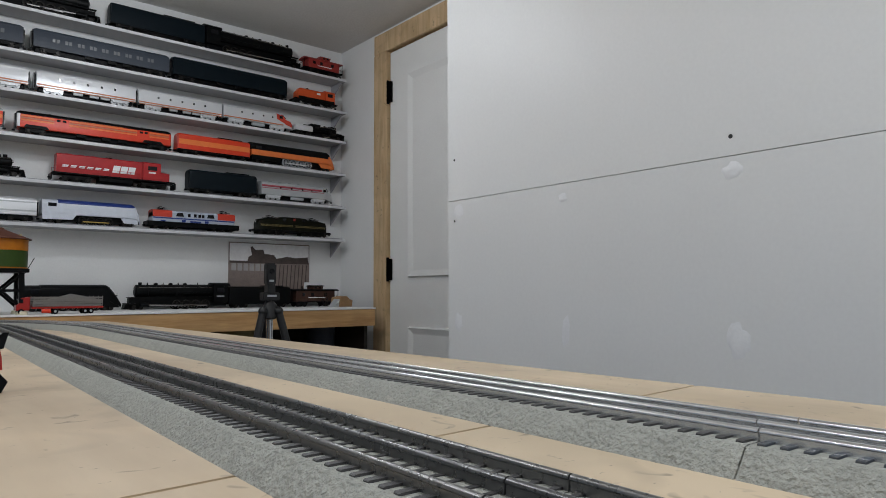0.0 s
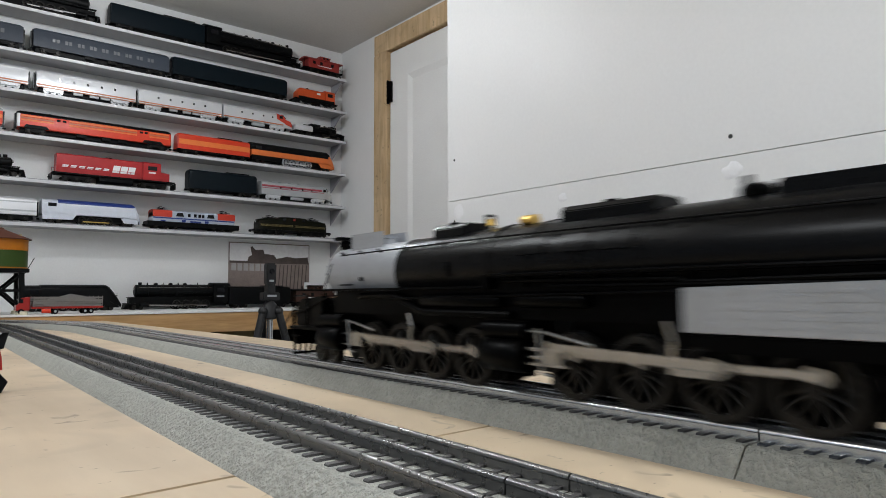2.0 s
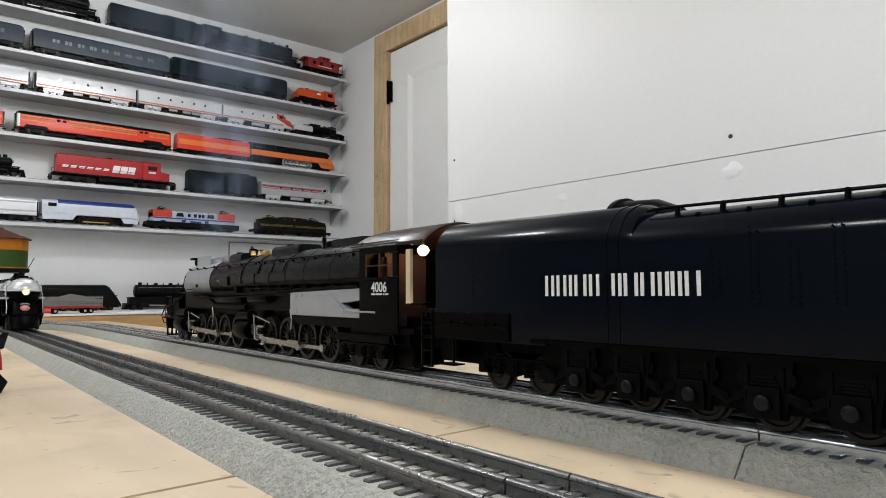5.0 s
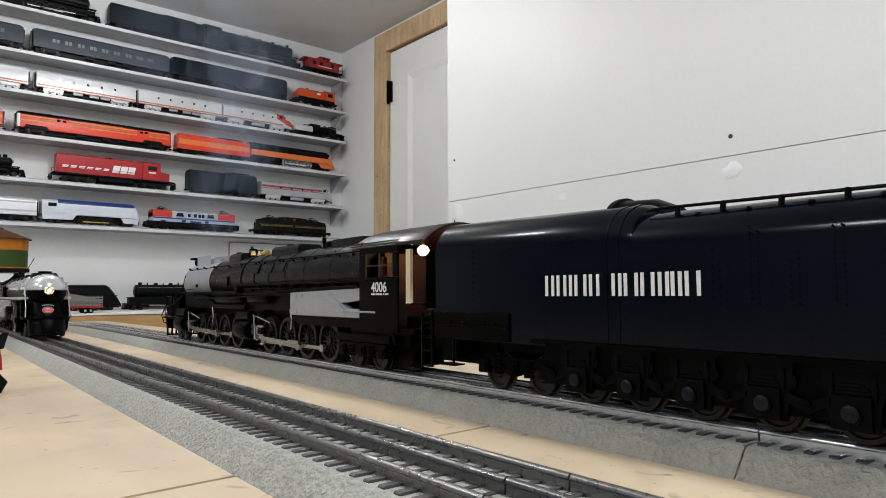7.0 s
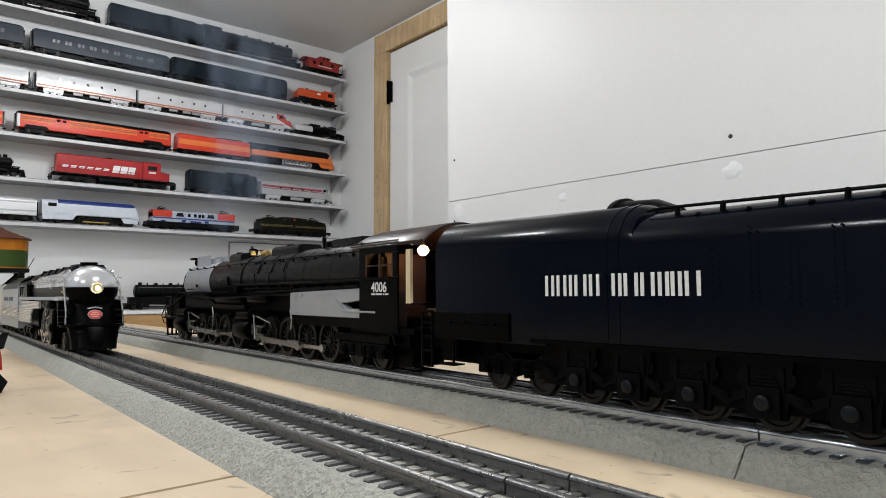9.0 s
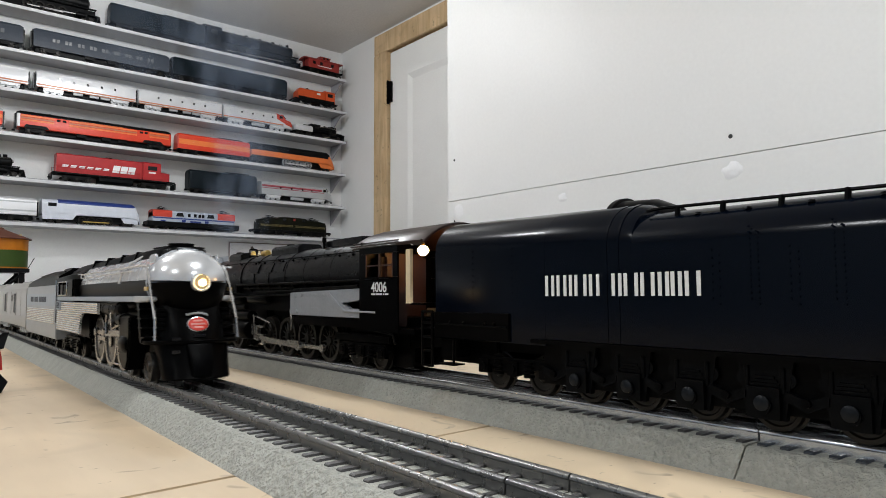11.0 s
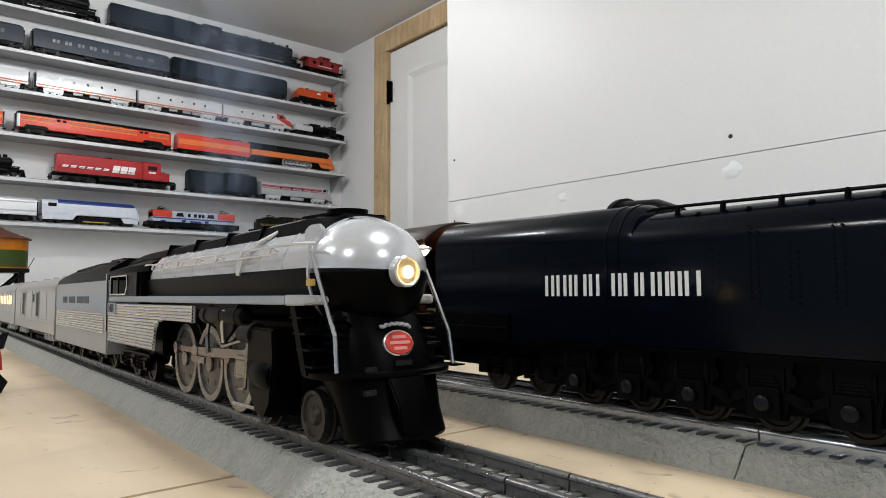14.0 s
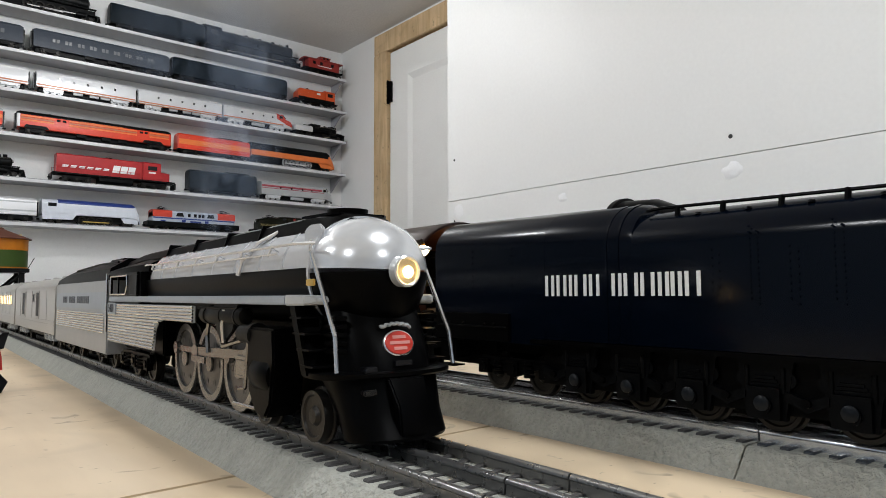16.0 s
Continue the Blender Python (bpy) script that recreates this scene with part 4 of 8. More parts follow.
for s in (1, -1):
    rl = rod(B(), [(-0.1555, 0.024 * s, 0.0955), (-0.163, 0.024 * s, 0.0962), (-0.297, 0.024 * s, 0.0940)], 0.0008)
    part("deck_rail", rl, BLACK, T1)
    for x in (-0.172, -0.194, -0.219, -0.2435, -0.268, -0.290):
        part("rail_post", rod(B(), [(x, 0.0250 * s, 0.0895), (x, 0.0240 * s, 0.0955)], 0.0013), BLACK, T1)
    for x in (-0.183, -0.206, -0.231, -0.256, -0.279):
        part("deck_boss", lathe(B(), [(0, 0.0016), (0.0008, 0.0012), (0.001, 0)], (x, 0.0258 * s, 0.0915), (0, 0, 1), 8), BLACK, T1)
    rv = B()
    for x, n, zt in ((-0.040, 9, 0.082), (-0.0735, 8, 0.082),  (-0.1955, 7, 0.0735), (-0.212, 13, 0.0820), (-0.2275, 8, 0.0732), (-0.2435, 13, 0.0820), (-0.260, 8, 0.0732), (-0.276, 13, 0.082)):
        for i in range(n):
            z = 0.0530 + (zt - 0.0530) * i / (n - 1)
            for dx in ((-0.0016, 0.0016) if x < -0.17 else (0.0,)):
                cy(rv, (x + dx, (TW - 0.0001) * s, z + 0.7 * dx), (x + dx, (TW + 0.0005) * s, z + 0.7 * dx), 0.0005, n=6)
    part("rivets", rv, BLUESHEEN, T1, kind="stuff")
    part("lower_apron", bx(B(), -0.072, -0.003, *sorted(((TW - 0.002) * s, (TW + 0.0012) * s)), 0.0295, 0.0455), BLACK, T1, bevel=0.0004)
    part("apron_pipe", rod(B(), [(-0.006, (TW + 0.002) * s, 0.0380), (-0.071, (TW + 0.002) * s, 0.0376)], 0.0005), BLACK, T1)
    for x in (-0.02, -0.033, -0.052, -0.06):
        part("valve", lathe(B(), [(0, 0.0008), (0.002, 0.0012), (0.003, 0.0004)], (x, (TW + 0.0016) * s, 0.0372), (0, 0, 1), 8), BLACK, T1)
    part("frame_rail", bx(B(), -0.297, -0.088, *sorted(((TW - 0.004) * s, (TW + 0.001) * s)), 0.0300, 0.0322), BLACK, T1, bevel=0.0003)
    part("frame_plate", bx(B(), -0.296, -0.090, *sorted(((TW - 0.010) * s, (TW - 0.0075) * s)), 0.0082, 0.0299), BLACK, T1, bevel=0.0003)
part("underframe", bx(B(), -0.29, -0.01, -0.018, 0.018, 0.022, 0.0325), BLACK, T1, bevel=0.001)
# black plates added behind the tender wheels for the shade and gear there
for x0, x1 in ((-0.275, -0.106), (-0.098, -0.030)):
    part("gear_shade_plate", bx(B(), x0, x1, -0.0120, -0.0100, 0.0045, 0.0218), BLACK, T1)
part("drawbar", bx(B(), -0.01, 0.03, -0.004, 0.004, 0.020, 0.023), BLACK, T1)
for x in (-0.046, -0.082):
    axle_pair(T1, x, 0.0105, lambda: disc(0.0105), TYRE, big_wheels)
for s in (1, -1):
    side_frame(T1, -0.096, -0.032, 0.0225 * s, 0.0135, BLACK)
GEAR = mat("running_gear_black", (0.0016, 0.0019, 0.0025), 0.38, var=0.25, size=150, bump=0.05, spec=0.07)
JCAP = mat("journal_grey", (0.006, 0.008, 0.011), 0.35, 0.0, var=0.2, size=150, bump=0.05, spec=0.14)
TAX = [-0.116, -0.148, -0.180, -0.212, -0.244]
for x in TAX:
    axle_pair(T1, x, 0.0105, lambda: disc(0.0105), TYRE, big_wheels)
    for s in (1, -1):
        jb = B()
        bx(jb, x - 0.0065, x + 0.0065, *sorted(((TW - 0.0078) * s, (TW - 0.003) * s)), 0.0065, 0.019)
        cy(jb, (x, (TW - 0.003) * s, 0.012), (x, (TW - 0.0018) * s, 0.012), 0.0036, n=14)
        for k in range(3):
            bx(jb, x - 0.006 + k * 0.001, x + 0.006 - k * 0.001, *sorted(((TW - 0.0078) * s, (TW - 0.0045) * s)), 0.0195 + k * 0.0014, 0.0205 + k * 0.0014)
        for dx in (-0.009, 0.009):
            cy(jb, (x + dx, (TW - 0.0078) * s, 0.022), (x + dx, (TW - 0.0055) * s, 0.022), 0.0032, n=12)
            cy(jb, (x + dx * 0.8, (TW - 0.005) * s, 0.017), (x + dx * 0.8, (TW - 0.005) * s, 0.027), 0.0011, n=8)
        part("axle_box", jb, GEAR, T1)
        part("journal_cap", lathe(B(), [(0, 0.0031), (0.0006, 0.0031), (0.0010, 0.0026), (0.0012, 0)], (x, (TW - 0.0020) * s, 0.0128), (0, s, 0), 14), JCAP, T1, "journal cap, a lighter blue-grey than the gear")
        pd = B()
        prism(pd, [(x - 0.0115, 0.0300), (x + 0.0115, 0.0300), (x + 0.0100, 0.0205), (x + 0.0078, 0.0062), (x + 0.0066, 0.0062), (x + 0.0066, 0.0190), (x - 0.0066, 0.0190), (x - 0.0066, 0.0062), (x - 0.0078, 0.0062), (x - 0.0100, 0.0205)], "y", *sorted(((TW - 0.0080) * s, (TW - 0.0052) * s)))
        part("pedestal", pd, GEAR, T1)
        part("equaliser", prism(B(), [(x + 0.0080, 0.0180), (x + 0.0160, 0.0150), (x + 0.0240, 0.0180), (x + 0.0240, 0.0140), (x + 0.0160, 0.0105), (x + 0.0080, 0.0140)], "y", *sorted(((TW - 0.0076) * s, (TW - 0.0046) * s))), GEAR, T1)
        part("spring_pin", cy(B(), (x + 0.016, (TW - 0.0046) * s, 0.0142), (x + 0.016, (TW - 0.0032) * s, 0.0142), 0.0018, n=10), BLACK, T1)
U = [(0.0064, 0.0019), (0.0068, 0.0019), (0.0018, 0.0019), (0.0080, 0.0017), (0.0066, 0.0076), (0.0060, 0.0013), (0.0082, 0.0014), (0.0078, 0.0018), (0.0018, 0.0021), (0.0048, 0.0018), (0.0018, 0.0016), (0.0078, 0.0)]
U = [(w * 0.965, g * 0.965) for w, g in U]


def plain_marks(th, cells, x0, y, z0, hgt, material, label, sgn):
    """A row of plain upright bars of the size of a painted name: one for a narrow letter, two for a wide one."""
    x, k = x0, 0.0019
    for wdt, gap in cells:
        for c in ((x,) if wdt < 0.003 else (x, x - sgn * (wdt - k))):
            a, b = sorted((c, c - sgn * k))
            part("painted_bar", bx(B(), a, b, *sorted((y, y + sgn * 0.0003)), z0, z0 + hgt), material, th, label, smooth=False)
        x -= sgn * (wdt + gap)


for s in (1, -1):
    plain_marks(T1, U if s > 0 else U[::-1], -0.0993 if s > 0 else -0.1872, (TW + 0.0001) * s, 0.0552, 0.0108, LETTER, "plain white bar in place of a letter", s)

# ---- the streamlined engine ----
hud_wheels, hud_rods = [], []
hudson = empty("streamlined_locomotive", "black and silver streamlined steam engine with a domed nose", "model locomotive")
H = hudson
HR, HZ = 0.0264, 0.0662
NX, NR = -0.038, 0.0238
# nose dome: silver above, black below the lamp line
def half_nose(up):
    bm = B()
    nu, nv = 20, 10
    a0, a1 = (2, 178) if up else (182, 358)
    grid = []
    for j in range(nv + 1):
        b = radians(90 * j / nv)
        x, rr = NX + NR * 0.97 * math.sin(b), HR * 0.985 * math.cos(b)
        grid.append([bm.verts.new((x, rr * math.cos(radians(a0 + (a1 - a0) * i / nu)), HZ + max(rr, 1e-4) * math.sin(radians(a0 + (a1 - a0) * i / nu)) * (1.0 if up else 1.06))) for i in range(nu + 1)])
    for j in range(nv):
        for i in range(nu):
            bm.faces.new((grid[j][i], grid[j][i + 1], grid[j + 1][i + 1], grid[j + 1][i]))
    return bm


part("nose_top", half_nose(True), SILVER, H, "bright silver domed nose")
part("nose_bottom", half_nose(False), BLACK, H, "black lower half of the nose")
part("nose_seam", lathe(B(), [(0, HR - 0.001), (0, HR + 0.0004), (0.0014, HR + 0.0004), (0.0014, HR - 0.001)], (NX - 0.0008, 0, HZ), (1, 0, 0), 32), SILVER, H)


def casing(x0, x1, a0, a1, r=HR, t=0.0012, squash=1.0):
    ring_ = lambda x: [(x, y, z) for y, z in arc(0, HZ, r, a0, a1, 12)] + [(x, y, z) for y, z in arc(0, HZ, r - t, a1, a0, 12)]
    return loft(B(), [ring_(x0), ring_(x1)])


part("boiler_core", loft(B(), [ring(NX - 0.001, HR - 0.002, HZ), ring(-0.30, HR - 0.002, HZ)]), BLACK, H)
for s in (1, -1):
    a0, a1 = (3, 48) if s > 0 else (132, 177)
    part("silver_side", casing(NX, -0.248, a0, a1), SILVER, H, "silver boiler side with hatch seams")
    a0, a1 = (-42, 2) if s > 0 else (178, 222)
    part("black_side", casing(NX, -0.285, a0, a1, HR + 0.0002), BLACK, H)
    for x in (-0.060, -0.083, -0.110, -0.14, -0.17, -0.20, -0.225):
        a0, a1 = (4, 47) if s > 0 else (133, 176)
        part("cladding_band", casing(x, x - 0.0007, a0, a1, HR + 0.0004), SILVER, H)
# black top casing
top = loft(B(), [[(x, -w, zb), (x, -w * 0.86, zt - 0.0022), (x, -w * 0.6, zt), (x, w * 0.6, zt), (x, w * 0.86, zt - 0.0022), (x, w, zb)] for x, w, zb, zt in ((-0.036, 0.0115, 0.086, 0.0905), (-0.040, 0.0150, 0.085, 0.0940), (-0.050, 0.0185, 0.0845, 0.0946), (-0.30, 0.0190, 0.0845, 0.0915), (-0.345, 0.0190, 0.080, 0.0875))])
part("top_casing", top, BLACK, H, "black ridge along the boiler top")
for k in range(5):
    part("stack_louvre", loft(B(), [[(x, -w, z), (x, w, z), (x, w, z + 0.0011), (x, -w, z + 0.0011)] for x, w, z in ((-0.040, 0.0105, 0.0862 + k * 0.0018), (-0.043, 0.0135, 0.0862 + k * 0.0018), (-0.064, 0.0155, 0.0862 + k * 0.0018))]), BLACK, H)
part("chimney", lathe(B(), [(0, 0.0085), (0.003, 0.0088), (0.0032, 0.0066), (0.001, 0.006)], (-0.052, 0, 0.0945), (0, 0, 1), 18), BLACK, H)
for x in (-0.10, -0.142, -0.19, -0.24):
    part("casing_seam", loft(B(), [[(xx, -0.0195, 0.085), (xx, -0.0168, 0.0935), (xx, 0.0168, 0.0935), (xx, 0.0195, 0.085)] for xx in (x, x - 0.0012)]), BLACK, H)
for s in (1, -1):
    part("smoke_lifter", loft(B(), [[(-0.036, 0.0212 * s, z), (-0.049, 0.0222 * s, z), (-0.049, 0.0202 * s, z), (-0.036, 0.0195 * s, z)] for z in (0.0780, 0.0858)] + [[(-0.039, 0.0208 * s, 0.0882), (-0.0465, 0.0214 * s, 0.0882), (-0.0465, 0.0200 * s, 0.0882), (-0.039, 0.0197 * s, 0.0882)]]), SILVER, H, "silver upright vane", bevel=0.0005)
    # catwalk rail with brackets
    part("side_rail", rod(B(), [(-0.030, 0.0272 * s, 0.078), (-0.045, 0.0288 * s, 0.0788), (-0.235, 0.0285 * s, 0.0778), (-0.248, 0.0272 * s, 0.0785), (-0.258, 0.027 * s, 0.0785)], 0.0008), SILVER, H)
    part("side_rail", rod(B(), [(-0.060, 0.0285 * s, 0.0752), (-0.235, 0.0285 * s, 0.0738)], 0.0006), SILVER, H)
    for x in (-0.065, -0.095, -0.125, -0.155, -0.185, -0.215, -0.234):
        part("rail_bracket", rod(B(), [(x, 0.0255 * s, 0.0765), (x, 0.0288 * s, 0.0782), (x - 0.004, 0.0285 * s, 0.0745)], 0.0006), SILVER, H)
    part("sand_pipe", rod(B(), [(-0.084, 0.0165 * s, 0.0885), (-0.093, 0.0225 * s, 0.083), (-0.100, 0.0272 * s, 0.074), (-0.102, 0.0282 * s, 0.066)], 0.0011, 8), SILVER, H)
    part("front_handrail", rod(B(), [(-0.0385, 0.0250 * s, 0.078), (-0.0360, 0.0262 * s, 0.0735), (-0.0315, 0.0264 * s, 0.066), (-0.0175, 0.0264 * s, 0.0415), (-0.0155, 0.0268 * s, 0.0285)], 0.00082, 8), CHROME, H, "bright steel front handrail")
    # walkway stripe
    y0, y1 = sorted((0.0240 * s, 0.0322 * s))
    part("walkway", bx(B(), -0.334, -0.046, y0, y1, 0.0528, 0.0565), GREY, H, "light grey walkway edge", bevel=0.0005)
    part("walkway_end", loft(B(), [[(-0.046, 0.022 * s, 0.0525), (-0.046, 0.0324 * s, 0.0525), (-0.046, 0.0324 * s, 0.0568), (-0.046, 0.022 * s, 0.0568)], [(-0.033, 0.0215 * s, 0.0527), (-0.033, 0.0312 * s, 0.0527), (-0.033, 0.0312 * s, 0.0566), (-0.033, 0.0215 * s, 0.0566)], [(-0.0295, 0.0215 * s, 0.0535), (-0.0295, 0.027 * s, 0.0535), (-0.0295, 0.027 * s, 0.056), (-0.0295, 0.0215 * s, 0.056)]]), LGREY, H, bevel=0.0006)
    part("marker_lamp", bx(B(), -0.036, -0.030, *sorted((0.0274 * s, 0.0284 * s)), 0.0602, 0.0628), BRASS, H, bevel=0.0003)
    # fluted skirt
    for k in range(5):
        z = 0.0425 + k * 0.0018
        part("flute", lathe(B(), [(0, 0.0006), (0.0003, 0.00095), (0.182 - 0.0003, 0.00095), (0.182, 0.0006)], (-0.334, 0.0318 * s, z + 0.0009), (1, 0, 0), 8), CHROME, H)
    part("skirt_back", prism(B(), [(-0.334, 0.0512), (-0.152, 0.0512), (-0.152, 0.0424), (-0.205, 0.0424), (-0.214, 0.0408), (-0.2195, 0.036), (-0.222, 0.0235), (-0.334, 0.0235)], "y", *sorted((0.0303 * s, 0.0315 * s))), LGREY, H, "fluted silver skirt below the walkway")
    for k in range(9):
        z = 0.0240 + k * 0.00205
        xe = -0.222 + 0.0006 * k + (0.006 if k == 8 else 0)
        part("flute", lathe(B(), [(0, 0.0006), (0.0003, 0.00095), (-0.0003 + xe + 0.334, 0.00095), (xe + 0.334, 0.0006)], (-0.334, 0.0316 * s, z + 0.0009), (1, 0, 0), 8), CHROME, H)
    part("number_plate", bx(B(), -0.333, -0.311, *sorted((0.0316 * s, 0.0331 * s)), 0.0438, 0.0520), GREY, H)
    written(H, "5429", -0.3225, 0.0334 * s, 0.0478, 0.0058, DKLETTER, s)
    # cab
    cs = B()
    for xa, xb, za, zb in ((-0.334, -0.262, 0.0566, 0.0578), (-0.334, -0.332, 0.0579, 0.0719), (-0.334, -0.262, 0.0720, 0.0740), (-0.284, -0.262, 0.0579, 0.0719)):
        bx(cs, xa, xb, *sorted((0.0300 * s, 0.0315 * s)), za, zb)
    part("cab_side", cs, BLACK, H)
    part("window_frame", rod(B(), [(-0.3315, 0.0318 * s, 0.0580), (-0.3315, 0.0318 * s, 0.0718), (-0.2855, 0.0318 * s, 0.0718), (-0.2845, 0.0318 * s, 0.0640), (-0.2885, 0.0318 * s, 0.0580), (-0.3315, 0.0318 * s, 0.0580)], 0.0007), CHROME, H, "bright window frame")
    part("window_post", bx(B(), -0.3135, -0.3120, *sorted((0.0302 * s, 0.0312 * s)), 0.0580, 0.0718), BLACK, H)
# cab roof tapering back from the boiler
part("cab_shell", loft(B(), [[(x, -hw, 0.0741), (x, -hw * 0.95, zs), (x, -hw * 0.45, zt), (x, hw * 0.45, zt), (x, hw * 0.95, zs), (x, hw, 0.0741), (x, hw - 0.002, 0.0735), (x, 0, zs - 0.001), (x, -hw + 0.002, 0.0735)] for x, hw, zs, zt in ((-0.255, 0.026, 0.080, 0.0870), (-0.275, 0.0310, 0.079, 0.0870), (-0.333, 0.0315, 0.0775, 0.0842), (-0.345, 0.0312, 0.077, 0.0835))]), BLACK, H, "black tapering cab roof")
part("cab_front", bx(B(), -0.263, -0.258, -0.0298, 0.0298, 0.0568, 0.0738), BLACK, H)
part("cab_back", bx(B(), -0.305, -0.295, -0.02, 0.02, 0.0568, 0.073), INNER, H, "dark red cab backhead")
part("cab_floor", bx(B(), -0.334, -0.262, -0.0298, 0.0298, 0.0495, 0.0527), BLACK, H)
# lamp in the nose
part("headlamp_rim", lathe(B(), [(0, 0.0045), (0.0005, 0.0062), (0.004, 0.0061), (0.0046, 0.0054), (0.0042, 0.0049), (0.001, 0.0044)], (-0.0135, 0, 0.0655), (1, 0, 0), 26), SILVER, H, "silver headlamp ring")
part("reflector", lathe(B(), [(0.0006, 0.0008), (0.0010, 0.0030), (0.0030, 0.0047), (0.0036, 0.0049)], (-0.0136, 0, 0.0655), (1, 0, 0), 22), mat("lamp_reflector", (0.95, 0.80, 0.50), 0.32, 0.8, var=0.1, size=300, bump=0.2), H, "warm gilt lamp reflector")
part("bulb", ball(B(), (-0.0108, 0.0006, 0.0652), 0.0025, 24), LIT, H, "glowing warm headlamp bulb")
# shrouded front and pilot
def shroud(x, w, z, k=1.0, nose=0.010, back=0.008):
    pts = []
    n = 12
    x -= 0.006
    for i in range(n + 1):
        a = radians(-90 + 180 * i / n)
        pts.append((x + nose * math.cos(a) ** 0.8 * k if abs(math.cos(a)) > 1e-6 else x, w * math.sin(a), z))
    pts += [(x - back, w * 0.97, z), (x - back, -w * 0.97, z)]
    return pts


part("front_shroud", loft(B(), [shroud(-0.024, 0.0215, 0.0268, nose=0.018), shroud(-0.0245, 0.0212, 0.034, nose=0.0165), shroud(-0.0255, 0.0208, 0.042, nose=0.014), shroud(-0.027, 0.0200, 0.0505, nose=0.010)]), BLACK, H, "smooth black front shroud")
part("front_sill", loft(B(), [shroud(-0.022, 0.0302, 0.0255, nose=0.0175), shroud(-0.022, 0.0305, 0.0262, nose=0.0182), shroud(-0.022, 0.0305, 0.0276, nose=0.0182), shroud(-0.022, 0.0298, 0.0280, nose=0.0176)]), BLACK, H)
part("pilot_skirt", loft(B(), [shroud(-0.0125, 0.0212, 0.0030, nose=0.0135, back=0.002), shroud(-0.0125, 0.0216, 0.0042, nose=0.0140, back=0.002), shroud(-0.0150, 0.0218, 0.012, nose=0.0120, back=0.004), shroud(-0.022, 0.0235, 0.0254, nose=0.0165, back=0.006)]), BLACK, H, "rounded black pilot skirt", bevel=0.0)
part("coupler_cover", loft(B(), [[(x, -w, z0), (x + 0.0012, 0, z0), (x, w, z0), (x - 0.004, w, z0), (x - 0.004, -w, z0)] for x, w, z0 in ((-0.0048, 0.0062, 0.0050), (-0.0052, 0.0068, 0.015), (-0.0102, 0.0082, 0.0256))]), BLACK, H, bevel=0.0006)
for z in (0.0095, 0.0205, 0.0288):
    part("step_slot", bx(B(), -0.0160, -0.0122, -0.0172, -0.0115, z - 0.001, z + 0.0013), SHADE, H, bevel=0.0004)
bd = lathe(B(), [(0, 0.0070), (0.0010, 0.0070), (0.0012, 0.0066)], (0, 0, 0), (1, 0, 0), 28)
bmesh.ops.scale(bd, vec=(1, 1, 0.74), verts=bd.verts)
ob = part("badge_rim", bd, CHROME, H)
ob.matrix_basis = pose(-0.0172, 0, 0.0378, 0, -16, 0)
bd = lathe(B(), [(0.0008, 0.0064), (0.0016, 0.0063), (0.0018, 0.006)], (0, 0, 0), (1, 0, 0), 28)
bmesh.ops.scale(bd, vec=(1, 1, 0.72), verts=bd.verts)
ob = part("badge", bd, REDBADGE, H, "oval red enamel badge")
ob.matrix_basis = pose(-0.0172, 0, 0.0378, 0, -16, 0)
for dz, w in ((0.0022, 0.003), (0.0, 0.0046), (-0.0022, 0.003)):
    o = part("badge_bar", bx(B(), 0.0018, 0.0020, -w, w, dz - 0.0006, dz + 0.0006), mat("badge_pink", (0.72, 0.30, 0.27), 0.4), H)
    o.matrix_basis = pose(-0.0172, 0, 0.0378, 0, -16, 0)
pts = [(-0.0172 - 0.0016 * (y * 130) ** 2 * 0.3, y, 0.0440 + 0.0014 * math.cos(y * 210) + 0.0004 * math.sin(y * 2600)) for y in [(-0.0070 + 0.014 * i / 24) for i in range(25)]]
part("name_script", rod(B(), pts, 0.0007, 5), LGREY, H, "illegible raised silver script")
part("plate", bx(B(), -0.0142, -0.0118, -0.0038, 0.0038, 0.0298, 0.0318), SHADE, H)
for s in (1, -1):
    for k in range(5):
        part("front_louvre", bx(B(), -0.030, -0.0215, *sorted((0.0185 * s, 0.0240 * s)), 0.0345 + k * 0.0031, 0.0362 + k * 0.0031), BLACK, H, bevel=0.0004)
    part("front_step", loft(B(), [[(-0.046, 0.021 * s, 0.0525), (-0.046, 0.030 * s, 0.0525), (-0.042, 0.030 * s, 0.0525), (-0.042, 0.021 * s, 0.0525)], [(-0.034, 0.021 * s, 0.0265), (-0.034, 0.031 * s, 0.0265), (-0.030, 0.031 * s, 0.0265), (-0.030, 0.021 * s, 0.0265)]]), BLACK, H, "black front steps")
    for k in range(4):
        part("tread", bx(B(), -0.044 + k * 0.003, -0.034 + k * 0.003, *sorted((0.020 * s, 0.0312 * s)), 0.0475 - k * 0.006, 0.0483 - k * 0.006), BLACK, H)
part("frame", bx(bx(B(), -0.25, -0.03, -0.012, 0.012, 0.010, 0.045), -0.334, -0.24, -0.02, 0.02, 0.018, 0.05), BLACK, H, bevel=0.001)
HGEAR = mat("engine_gear_black", (0.006, 0.006, 0.006), 0.4, var=0.25, size=150, bump=0.05, spec=0.1)
